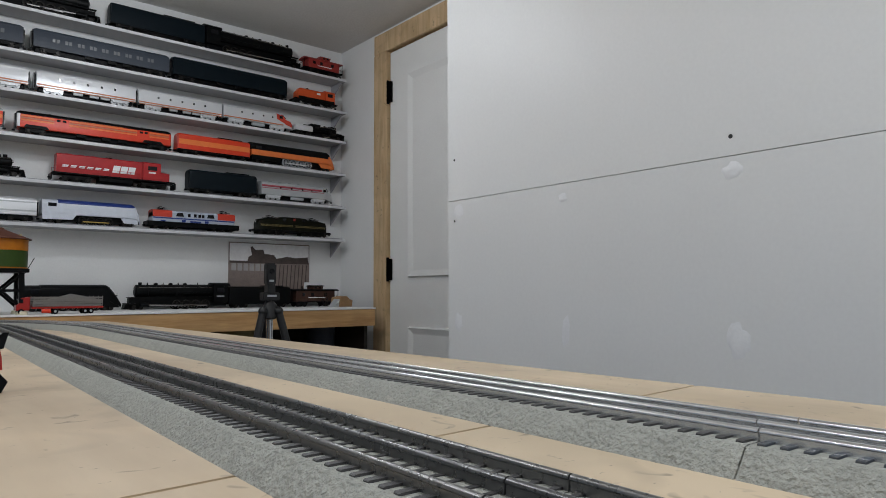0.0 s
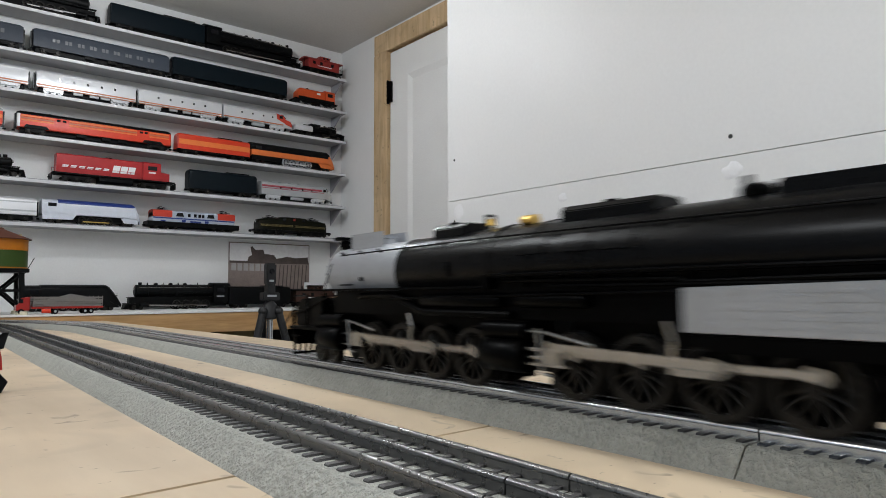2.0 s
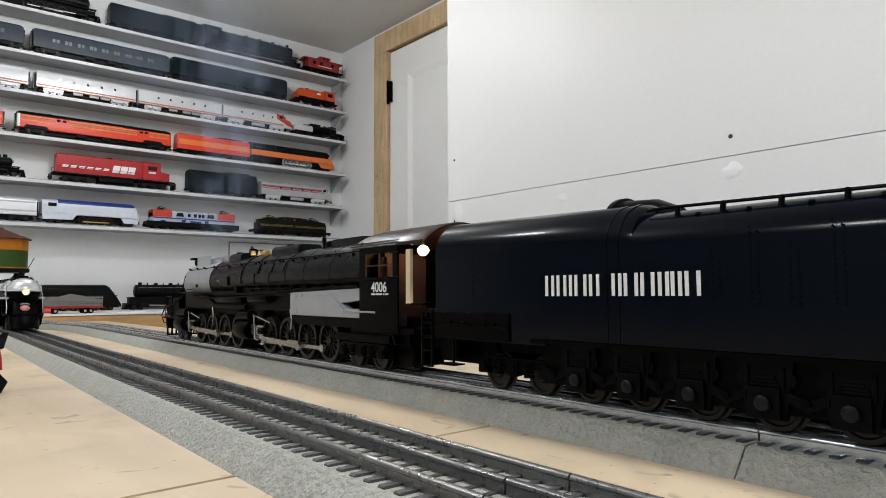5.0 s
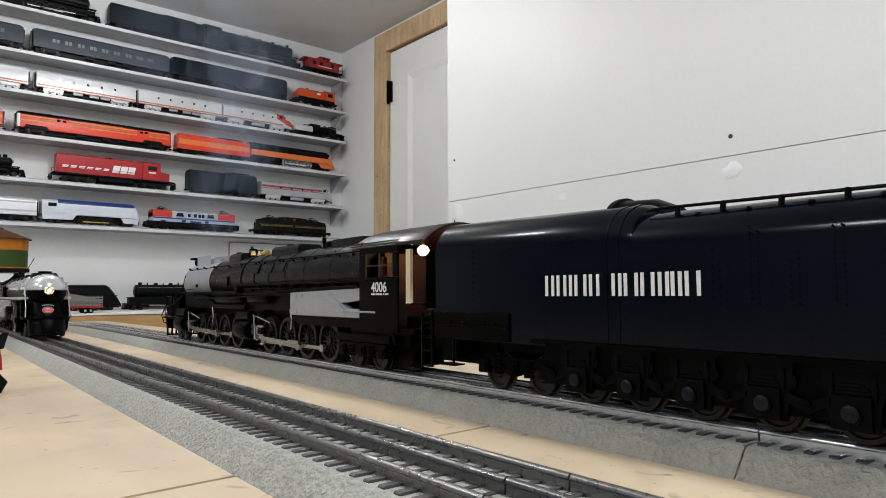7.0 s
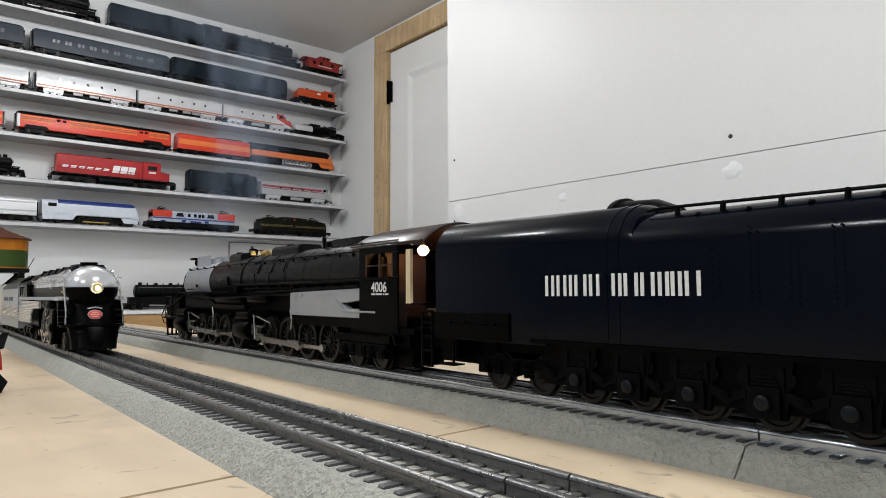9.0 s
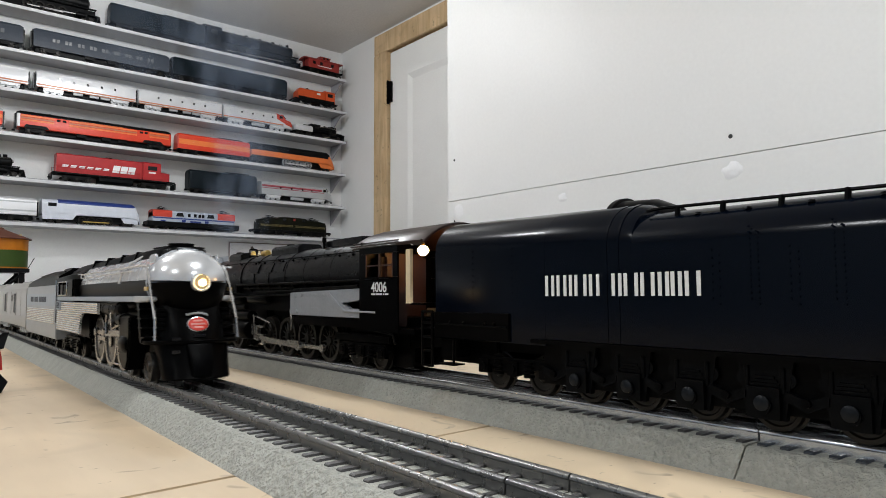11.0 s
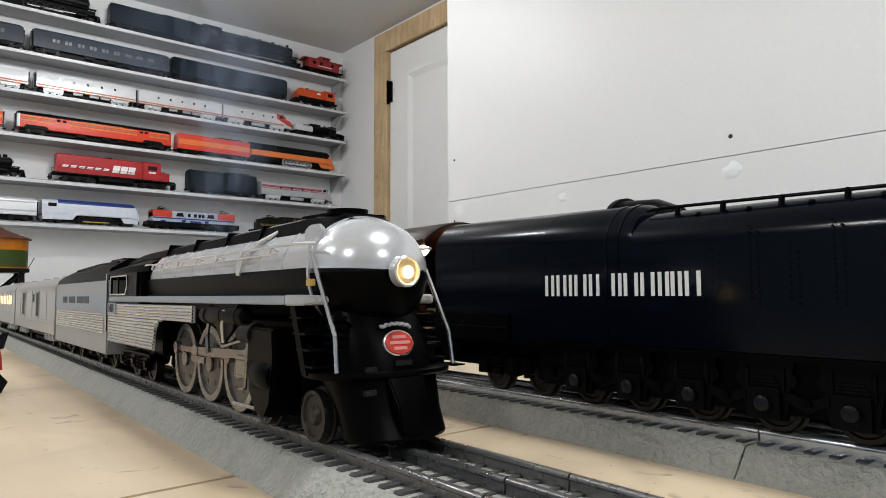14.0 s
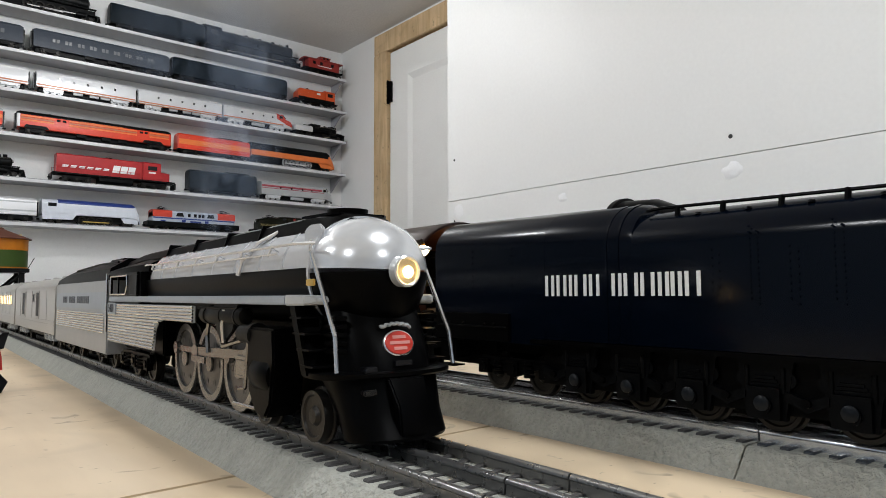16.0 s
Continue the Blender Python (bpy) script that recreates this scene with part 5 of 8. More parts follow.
for s in (1, -1):
    part("air_reservoir", lathe(B(), [(0, 0.001), (0.0006, 0.0036), (0.0025, 0.0045), (0.0495, 0.0045), (0.0514, 0.0036), (0.052, 0.001)], (-0.146, 0.0270 * s, 0.0470), (1, 0, 0), 16), HGEAR, H)
    for x in (-0.100, -0.118, -0.138):
        part("tank_strap", lathe(B(), [(0, 0.0040), (0, 0.0049), (0.0014, 0.0049), (0.0014, 0.0040)], (x, 0.0270 * s, 0.0470), (1, 0, 0), 16), HGEAR, H)
    part("gear_bracket", prism(B(), [(-0.128, 0.0525), (-0.098, 0.0525), (-0.104, 0.0400), (-0.116, 0.0330), (-0.124, 0.0390)], "y", *sorted((0.0278 * s, 0.0296 * s))), HGEAR, H, bevel=0.0005)
    part("link", loft(B(), [[(-0.1135, 0.0298 * s, 0.0500), (-0.1105, 0.0298 * s, 0.0500), (-0.1105, 0.0308 * s, 0.0500), (-0.1135, 0.0308 * s, 0.0500)], [(-0.1165, 0.0298 * s, 0.0420), (-0.1130, 0.0298 * s, 0.0420), (-0.1130, 0.0308 * s, 0.0420), (-0.1165, 0.0308 * s, 0.0420)], [(-0.1140, 0.0298 * s, 0.0340), (-0.1112, 0.0298 * s, 0.0340), (-0.1112, 0.0308 * s, 0.0340), (-0.1140, 0.0308 * s, 0.0340)]]), ROD, H, "worn steel expansion link")
    part("valve_spindle_case", lathe(B(), [(0, 0.0015), (0.001, 0.0042), (0.012, 0.0042), (0.013, 0.0052), (0.016, 0.0052), (0.017, 0.0015)], (-0.094, 0.0285 * s, 0.0395), (1, 0, 0), 14), HGEAR, H)
    part("drain_pipe", rod(B(), [(-0.060, 0.0300 * s, 0.0120), (-0.075, 0.0310 * s, 0.0085), (-0.098, 0.0310 * s, 0.0080)], 0.0008), ROD, H)
    part("brake_pipe", rod(B(), [(-0.098, 0.0295 * s, 0.0505), (-0.150, 0.0295 * s, 0.0505), (-0.156, 0.0290 * s, 0.0440)], 0.0009), HGEAR, H)
HD = 0.0202
SPOKE = mat("disc_wheel", (0.085, 0.08, 0.078), 0.33, 0.5, var=0.15, size=150)
SPUN = mat("spun_wheel", (0.24, 0.235, 0.23), 0.26, 0.8, var=0.12, size=150)
engine_set(H, [-0.118, -0.157, -0.196], -0.067, -0.157, hud_wheels, hud_rods, HD, 0.0075, 2.59, 2, 0.018, 0.0085, 0.0235, wm=SPUN, yr=0.0226, rodm=mat("dark_rod_steel", (0.25, 0.24, 0.23), 0.24, 0.9, var=0.25, size=200, bump=0.08))
for s in (1, -1):
    for x in (-0.118, -0.157, -0.196):
        dk = lathe(B(), [(-0.0010, HD * 0.3), (-0.0008, HD * 0.84), (0.0006, HD * 0.84), (0.0012, HD * 0.6), (0.0012, 0.0)], (0, 0, 0), (0, s, 0), 26)
        for k in range(6):
            a = 2 * math.pi * k / 6
            lathe(dk, [(0.0, HD * 0.08), (0.0014, HD * 0.085), (0.0013, HD * 0.06), (0.0010, 0.0)], (HD * 0.56 * math.cos(a), 0, HD * 0.56 * math.sin(a)), (0, s, 0), 10)
        o = part("wheel_disc", dk, SPOKE, H)
        base = (x * longer(H), 0.0184 * s, HD)
        hud_wheels.append((o, base, HD, 0.0))
    part("cylinder_shroud", prism(B(), [(-0.081, 0.043), (-0.056, 0.043), (-0.055, 0.030), (-0.058, 0.012), (-0.063, 0.006), (-0.072, 0.007), (-0.079, 0.016)], "y", *sorted((0.0180 * s, 0.0325 * s))), BLACK, H, "dark cylinder casing", bevel=0.001)
for x in (-0.037, -0.080):
    axle_pair(H, x, 0.0100, lambda: disc(0.0100), TYRE, hud_wheels, 0.0225)
for x in (-0.262, -0.298):
    axle_pair(H, x, 0.0105, lambda: disc(0.0105), TYRE, hud_wheels)
for s in (1, -1):
    side_frame(H, -0.318, -0.245, 0.0235 * s, 0.0125, BLACK, "trailing_truck")

# ---- its tender and the cars behind ----
hud_tender = empty("tender", "grey streamlined tender with a dark roof and fluted side", "model tender")
HT = hud_tender
part("body", bx(B(), -0.206, -0.001, -0.0318, 0.0318, 0.0125, 0.0690), mat("tender_grey", (0.33, 0.345, 0.36), 0.36, 0.15, var=0.08, size=60, bump=0.04), HT, "two-tone grey tender body", bevel=0.001)
part("roof", loft(B(), [[(x, -0.0312, 0.069), (x, -0.030, zs), (x, -0.018, zt), (x, 0.018, zt), (x, 0.030, zs), (x, 0.0312, 0.069)] for x, zs, zt in ((-0.001, 0.078, 0.0855), (-0.03, 0.078, 0.0855), (-0.16, 0.077, 0.0835), (-0.206, 0.073, 0.0755))]), BLACK, HT, "black rounded tender roof")
for s in (1, -1):
    part("band", bx(B(), -0.203, -0.003, *sorted((0.0318 * s, 0.0324 * s)), 0.0465, 0.0600), GREY, HT, "blue-grey lettering band")
    for k in range(8):
        part("flute", lathe(B(), [(0, 0.0004), (0.0004, 0.0009), (0.1886, 0.0009), (0.189, 0.0004)], (-0.198, 0.0320 * s, 0.0290 + k * 0.0020), (1, 0, 0), 8), CHROME, HT)
    letters(HT, [(0.005, 0.0022), (0.0045, 0.0022), (0.006, 0.009), (0.0045, 0.0022), (0.005, 0.002), (0.005, 0.002), (0.005, 0.009), (0.005, 0.002), (0.0045, 0.002), (0.005, 0.002), (0.0045, 0.002), (0.005, 0.002), (0.005, 0.002), (0.004, 0.0)], (-0.045 if s > 0 else -0.168), 0.0324 * s, 0.0508, 0.0060, DKLETTER, "plain dark bar in place of a letter", s)
    part("roof_rail", rod(B(), [(-0.002, 0.024 * s, 0.083), (-0.06, 0.024 * s, 0.0835), (-0.15, 0.024 * s, 0.081)], 0.0008), BLACK, HT)
    part("end_rail", rod(B(), [(-0.0015, 0.0322 * s, 0.030), (-0.0015, 0.0322 * s, 0.074)], 0.0008), CHROME, HT)
part("hatch", bx(B(), -0.07, -0.03, -0.014, 0.014, 0.0845, 0.0880), BLACK, HT, bevel=0.001)


def trucks(th, xs, wb, material, wheels, zf=0.0125):
    for x in xs:
        for dx in (-wb / 2, wb / 2):
            axle_pair(th, x + dx, 0.0098, lambda: disc(0.0098), TYRE, wheels)
        for s in (1, -1):
            side_frame(th, x - wb / 2 - 0.010, x + wb / 2 + 0.010, 0.0232 * s, zf, material)


trucks(HT, (-0.045, -0.163), 0.044, BLACK, hud_wheels)


def passenger_car(name, label, windows, lit, body, roofm):
    th = empty(name, label, "model passenger car")
    L, W = 0.296, 0.0310
    rg = lambda x, k: [(x, -W, 0.0165), (x, W, 0.0165), (x, W, 0.0660)] + [(x, y * 1.0, z) for y, z in [(W * math.cos(radians(a)), 0.066 + (0.0135 + k) * math.sin(radians(a))) for a in range(15, 180, 15)]] + [(x, -W, 0.0660)]
    part("body", loft(B(), [rg(-0.001, -0.003), rg(-0.004, 0), rg(-L + 0.004, 0), rg(-L, -0.003)]), body, th)
    for s in (1, -1):
        for z in (0.0262, 0.0300, 0.0640, 0.0668):
            part("side_bead", bx(B(), -L + 0.004, -0.004, *sorted((W * s, (W + 0.0006) * s)), z, z + 0.0008), body, th)
        for xa, xb, za, zb, kind in windows:
            part("window" if kind == "w" else "baggage_door", bx(B(), xb, xa, *sorted(((W - 0.001) * s, (W + 0.0003) * s)), za, zb), LITWIN if lit and kind == "w" else BLACK, th)
            fr = B()
            for p, q in (((xb - 0.0008, za), (xa + 0.0008, za + 0.0008)), ((xb - 0.0008, zb - 0.0008), (xa + 0.0008, zb)), ((xb - 0.0008, za), (xb, zb)), ((xa, za), (xa + 0.0008, zb))):
                bx(fr, p[0], q[0], *sorted(((W - 0.001) * s, (W + 0.0008) * s)), p[1], q[1])
            part("surround", fr, body, th)
    for k in range(1, 6):
        part("panel_line", bx(B(), -L * k / 6, -L * k / 6 + 0.0007, -W - 0.0004, W + 0.0004, 0.0310, 0.0640), body, th)
    part("diaphragm", bx(B(), 0.0, 0.012, -0.012, 0.012, 0.020, 0.071), SHADE, th, "black folded gangway", bevel=0.001)
    part("underfloor", bx(B(), -L + 0.02, -0.02, -0.022, 0.022, 0.010, 0.0163), BLACK, th, bevel=0.001)
    for x in (-0.05, -0.12, -0.18, -0.25):
        part("roof_vent", bx(B(), x, x + 0.012, -0.004, 0.004, 0.0790, 0.0815), roofm, th, bevel=0.0008)
    trucks(th, (-0.050, -0.246), 0.040, LGREY, hud_wheels)
    return th


CARSILVER = mat("car_silver", (0.45, 0.44, 0.42), 0.33, 0.4, var=0.05, size=50, bump=0.03)
baggage = passenger_car("baggage_car", "silver-grey baggage car with two sliding doors", [(-0.095, -0.116, 0.0330, 0.0625, "d"), (-0.205, -0.226, 0.0330, 0.0625, "d"), (-0.130, -0.142, 0.050, 0.0605, "d")], False, CARSILVER, CARSILVER)
coach = passenger_car("passenger_coach", "silver passenger coach with warmly lit windows", [(-0.03 - i * 0.021, -0.044 - i * 0.021, 0.045, 0.0595, "w") for i in range(12)], True, CARSILVER, CARSILVER)


# ---- model trains on the shelves ----
def paint(name, col, rough=0.35, metal=0.0):
    return mat(name, col, rough, metal, var=0.08, size=60, bump=0.03, spec=0.12 if sum(col) < 0.06 else 0.35)


RED = paint("bright_red", (0.60, 0.055, 0.030))
DRED = paint("deep_red", (0.42, 0.022, 0.025))
ORANGE = paint("orange_red", (0.70, 0.050, 0.018))
ORANGE2 = paint("light_orange", (0.80, 0.20, 0.05))
SHORANGE = paint("switcher_orange", (0.62, 0.085, 0.02))
MODSILVER = mat("model_silver", (0.66, 0.67, 0.69), 0.30, 0.2, var=0.015, size=14, bump=0.0, rvar=0.0)
# The bluish cast of drifting smoke is mixed into these two colours.
HAZEGREY = paint("hazed_coach_grey", (0.042, 0.052, 0.070), 0.45)
HAZEBLK = paint("hazed_green_black", (0.0040, 0.0085, 0.0125), 0.45)
MODBLACK = paint("model_black", (0.0025, 0.0028, 0.0032), 0.42)
BRUNSWICK = paint("dark_olive", (0.006, 0.0065, 0.003), 0.4)
GOLD = paint("dull_gold", (0.24, 0.19, 0.07), 0.45)
SILVBLUE = paint("silver_blue", (0.42, 0.47, 0.55))
BLUE = paint("royal_blue", (0.020, 0.045, 0.22))
PALEBLUE = paint("pale_blue_white", (0.66, 0.70, 0.78))
STRIPE = paint("stripe_orange", (0.50, 0.17, 0.08))
PINK = paint("stripe_plum", (0.36, 0.065, 0.085))
CABRED = paint("caboose_red", (0.30, 0.03, 0.025))
BROWN = paint("freight_brown", (0.050, 0.020, 0.012), 0.55)
TREAD = paint("bright_wheel", (0.42, 0.42, 0.42), 0.3, 0.7)
MIDWIN = paint("dull_window", (0.16, 0.17, 0.18), 0.2)
SY = 2.622


def stand(name, label, x0, z, cat="model train", y=SY):
    return empty(name, label, cat, "model trains on the shelves", pose(x0, y, z))


def truck(th, x, wb, m, wm=TYRE, r=0.0098, n=2):
    """A truck: a frame each side with its wheels under it."""
    tr = B()
    for s in (1, -1):
        a, b = sorted((0.0245 * s, 0.0275 * s))
        prism(tr, [(x - wb / 2 - 0.012, 0.014), (x - wb / 2 - 0.008, 0.0205), (x + wb / 2 + 0.008, 0.0205), (x + wb / 2 + 0.012, 0.014), (x + wb / 2, 0.011), (x + 0.008, 0.0075), (x - 0.008, 0.0075), (x - wb / 2, 0.011)], "y", a, b)
    bx(tr, x - 0.006, x + 0.006, -0.0195, 0.0195, 0.010, 0.020)
    t = part("truck", tr, m, th)
    for i in range(n):
        xx = x - wb / 2 + wb * i / (n - 1)
        for s in (1, -1):
            w = lathe(B(), [(-0.0015, r * 0.3), (-0.0014, r + 0.001), (0, r), (0.0022, r * 0.97), (0.0022, r * 0.4), (0.003, r * 0.3), (0.003, 0)], (xx, 0.0205 * s, r), (0, s, 0), 14)
            part("wheel", w, wm, t)
            jb = bx(B(), xx - 0.0035, xx + 0.0035, *sorted((0.0278 * s, 0.0305 * s)), r - 0.004, r + 0.005)
            part("journal_box", jb, wm if wm is not TREAD else m, t)


def rounded(x, w, zb, zs, zt, rc, n=5):
    return tank_ring(x, w, zb, zs, zt, rc) if n == 7 else tank_ring(x, w, zb, zs, zt, rc)


def coupler(th, x, d):
    part("coupler", bx(B(), min(x, x + 0.010 * d), max(x, x + 0.010 * d), -0.003, 0.003, 0.010, 0.016), MODBLACK, th, bevel=0.001)


def coach_car(label, x0, x1, z, h, body, roofm, stripes=(), wins=None, winm=None, name="model_coach", tm=None, skirt=0.021, lighttruck=False):
    L = x1 - x0
    th = stand(name, label, x0, z)
    W = 0.030
    part("body", loft(B(), [rounded(x, W, skirt, h * 0.80, h * 0.83, 0.01) for x in (0.003, L - 0.003)]), body, th, bevel=0.0008)
    part("roof", loft(B(), [rounded(0.002, W - 0.003, h * 0.78, h * 0.80, h * 0.95, 0.026), rounded(0.012, W - 0.0005, h * 0.80, h * 0.82, h, 0.028), rounded(L - 0.012, W - 0.0005, h * 0.80, h * 0.82, h, 0.028), rounded(L - 0.002, W - 0.003, h * 0.78, h * 0.80, h * 0.95, 0.026)]), roofm, th)
    for za, zb, m in stripes:
        for s in (1, -1):
            part("stripe", bx(B(), 0.004, L - 0.004, *sorted((W * s, (W + 0.0007) * s)), za * h, zb * h), m, th)
    if wins:
        n, xa, xb, za, zb, fill = wins
        for i in range(n):
            c = xa + (xb - xa) * (i + 0.5) / n
            hw = (xb - xa) / n * fill / 2
            for o in (-0.5, 0.5):
                part("window", bx(B(), c + o * hw - hw * 0.38, c + o * hw + hw * 0.38, -W - 0.0012, -W + 0.001, za * h, zb * h), winm or SHADE, th)
    for s in (0.2, 0.5, 0.8):
        part("roof_vent", bx(B(), L * s - 0.005, L * s + 0.005, -0.004, 0.004, h - 0.001, h + 0.002), roofm, th, bevel=0.0008)
    part("underframe", bx(B(), 0.012, L - 0.012, -0.016, 0.016, 0.006, skirt + 0.002), MODBLACK, th, bevel=0.001)
    for f in (0.36, 0.52, 0.63):
        part("equipment_box", bx(B(), L * f, L * f + 0.03, -0.0265, -0.0165, 0.010, skirt + 0.001), MODBLACK if lighttruck is False else LGREY, th, bevel=0.001)
    for x in (0.055, L - 0.055):
        truck(th, x, 0.04, tm or MODBLACK, TYRE if not lighttruck else MODSILVER, n=3 if lighttruck else 2)
    part("gangway", bx(B(), -0.004, 0.003, -0.011, 0.011, 0.018, h * 0.85), SHADE, th)
    part("gangway", bx(B(), L - 0.003, L + 0.004, -0.011, 0.011, 0.018, h * 0.85), SHADE, th)
    coupler(th, 0, -1), coupler(th, L, 1)
    return th


def steam_engine(label, x0, x1, z, h, boilerm, cabm, sidem=None, name="model_steam_engine", gear=ROD, r=0.016, nd=4, cabfirst=True):
    """A steam engine facing right: cab on the left, boiler, domes, drivers and pilot."""
    L = x1 - x0
    th = stand(name, label, x0, z)
    rb, zc = h * 0.25, h * 0.68
    cl = min(0.06, L * 0.18)
    part("boiler", loft(B(), [[(x, rr * math.cos(a), zc + rr * math.sin(a)) for a in (2 * math.pi * i / 20 for i in range(20))] for x, rr in ((cl - 0.004, rb), (L * 0.5, rb), (L - 0.045, rb * 0.92), (L - 0.043, rb * 0.8))]), boilerm, th)
    part("smokebox_door", lathe(B(), [(0, rb * 0.75), (0.003, rb * 0.6), (0.004, 0)], (L - 0.043, 0, zc), (1, 0, 0), 18), boilerm, th)
    for f in (0.42, 0.56, 0.70):
        part("dome", lathe(B(), [(0, 0.008), (0.006, 0.0075), (0.009, 0.004), (0.0095, 0)], (L * f, 0, zc + rb - 0.003), (0, 0, 1), 14), boilerm, th)
    part("chimney", lathe(B(), [(0, 0.006), (0.010, 0.0066), (0.011, 0.0066), (0.011, 0.004)], (L - 0.06, 0, zc + rb - 0.004), (0, 0, 1), 14), boilerm, th)
    part("headlamp", cy(B(), (L - 0.044, 0, zc + rb * 0.2), (L - 0.036, 0, zc + rb * 0.2), 0.0045, n=12), CHROME, th)
    for k in range(5):
        x = cl + (L - 0.06 - cl) * (k + 0.5) / 5
        part("boiler_band", loft(B(), [[(xx, (rb + 0.0006) * math.cos(a), zc + (rb + 0.0006) * math.sin(a)) for a in (2 * math.pi * i / 20 for i in range(20))] for xx in (x, x + 0.0015)]), boilerm, th)
    cab = loft(B(), [rounded(x, 0.029, 0.024, h * 0.86, h * 0.99, 0.026) for x in (0.002, cl)])
    part("cab", cab, cabm, th, bevel=0.0006)
    for s in (1, -1):
        part("cab_window", bx(B(), cl * 0.3, cl * 0.8, *sorted((0.0302 * s, 0.028 * s)), h * 0.62, h * 0.8), SHADE, th)
    part("number_plate_bar", bx(B(), cl * 0.3, cl * 0.8, 0.0288, 0.0296, h * 0.46, h * 0.50), LGREY, th)
    part("cab_roof", loft(B(), [rounded(x, 0.0305, h * 0.86, h * 0.87, h * 1.005, 0.026) for x in (-0.006, cl + 0.004)]), cabm, th)
    for f in (0.30, 0.49, 0.63, 0.78):
        part("fitting", cy(B(), (L * f, 0.004, zc + rb - 0.002), (L * f, 0.004, zc + rb + 0.0065), 0.0022, n=8), gear if f == 0.63 else boilerm, th)
    for s in (1, -1):
        part("air_pump", cy(B(), (L * 0.52, 0.025 * s, h * 0.50), (L * 0.52, 0.025 * s, h * 0.62), 0.005, n=10), boilerm, th)
        part("feed_pipe", rod(B(), [(cl + 0.01, 0.026 * s, h * 0.60), (L * 0.45, 0.026 * s, h * 0.58), (L * 0.47, 0.026 * s, h * 0.5), (L * 0.75, 0.026 * s, h * 0.49)], 0.0011), boilerm, th)
    for s in (1, -1):
        a, b = sorted((0.018 * s, 0.030 * s))
        part("running_board", bx(B(), cl, L - 0.02, a, b, h * 0.44, h * 0.465), sidem or boilerm, th)
        if sidem:
            part("side_band", bx(B(), cl * 0.9, L - 0.045, *sorted((0.0285 * s, 0.030 * s)), h * 0.42, h * 0.66), sidem, th)
        part("handrail", rod(B(), [(cl, 0.0235 * s, zc + rb * 0.6), (L - 0.05, 0.0225 * s, zc + rb * 0.55)], 0.0007), gear, th)
        part("cylinder", cy(B(), (L - 0.085, 0.025 * s, 0.017), (L - 0.055, 0.025 * s, 0.017), 0.0085, n=14), boilerm, th)
    part("frame", bx(B(), 0.01, L - 0.02, -0.012, 0.012, 0.010, h * 0.45), MODBLACK, th)
    xs = [cl + 0.028 + i * (r * 2 + 0.002) for i in range(nd)]
    for x in xs:
        for s in (1, -1):
            bm = spoked(r, spokes=10)
            if s < 0:
                bmesh.ops.scale(bm, vec=(1, -1, 1), verts=bm.verts)
            bmesh.ops.translate(bm, verts=bm.verts, vec=(x, 0.020 * s, r + 0.001))
            part("driving_wheel", bm, TYRE, th)
    for s in (1, -1):
        y0, y1 = sorted((0.0245 * s, 0.026 * s))
        part("coupling_rod", bx(B(), xs[0] - 0.003, xs[-1] + 0.003, y0, y1, r - 0.006, r - 0.0025), gear, th)
        part("main_rod", loft(B(), [[(xs[1], y0, r - 0.006), (xs[1], y1, r - 0.006), (xs[1], y1, r - 0.002), (xs[1], y0, r - 0.002)], [(L - 0.085, y0, 0.015), (L - 0.085, y1, 0.015), (L - 0.085, y1, 0.018), (L - 0.085, y0, 0.018)]]), gear, th)
    for x in (L - 0.035, L - 0.06):
        for s in (1, -1):
            part("pilot_wheel", lathe(B(), [(-0.002, 0.003), (-0.0015, 0.009), (0, 0.008), (0.002, 0.0075), (0.002, 0)], (x, 0.019 * s, 0.008), (0, s, 0), 14), TYRE, th)
    part("pilot", loft(B(), [[(L - 0.018, -0.026, 0.022), (L - 0.018, 0.026, 0.022), (L - 0.008, 0.026, 0.022), (L - 0.008, -0.026, 0.022)], [(L - 0.016, -0.024, 0.003), (L - 0.016, 0.024, 0.003), (L, 0.010, 0.003), (L, -0.010, 0.003)]]), boilerm, th)
    part("deck", bx(B(), L - 0.045, L - 0.008, -0.027, 0.027, 0.022, 0.0245), boilerm, th)
    if not cabfirst:
        th.location.x += L
        th.rotation_euler.z += math.pi
    return th


def tender_car(label, x0, x1, z, h, body, stripe=None, name="model_tender"):
    L = x1 - x0
    th = stand(name, label, x0, z)
    part("tank", loft(B(), [rounded(0.002, 0.029, 0.018, h * 0.84, h * 0.97, 0.02), rounded(0.006, 0.030, 0.018, h * 0.86, h, 0.02), rounded(L - 0.006, 0.030, 0.018, h * 0.86, h, 0.02), rounded(L - 0.002, 0.029, 0.018, h * 0.84, h * 0.97, 0.02)]), body, th)
    if stripe:
        for s in (1, -1):
            part("stripe", bx(B(), 0.004, L - 0.004, *sorted((0.030 * s, 0.0308 * s)), h * 0.45, h * 0.70), stripe, th)
    part("coal_hatch", bx(B(), L * 0.55, L * 0.9, -0.016, 0.016, h - 0.001, h + 0.004), MODBLACK, th, bevel=0.0015)
    part("ladder", rod(rod(B(), [(0.0, -0.02, 0.02), (0.0, -0.02, h * 0.9)], 0.0008), [(0.0, -0.028, 0.02), (0.0, -0.028, h * 0.9)], 0.0008), body, th)
    part("frame", bx(B(), 0.0, L, -0.027, 0.027, 0.0145, 0.018), MODBLACK, th)
    for x in (0.05, L - 0.05):
        truck(th, x, 0.04, MODBLACK)
    coupler(th, 0, -1)
    return th


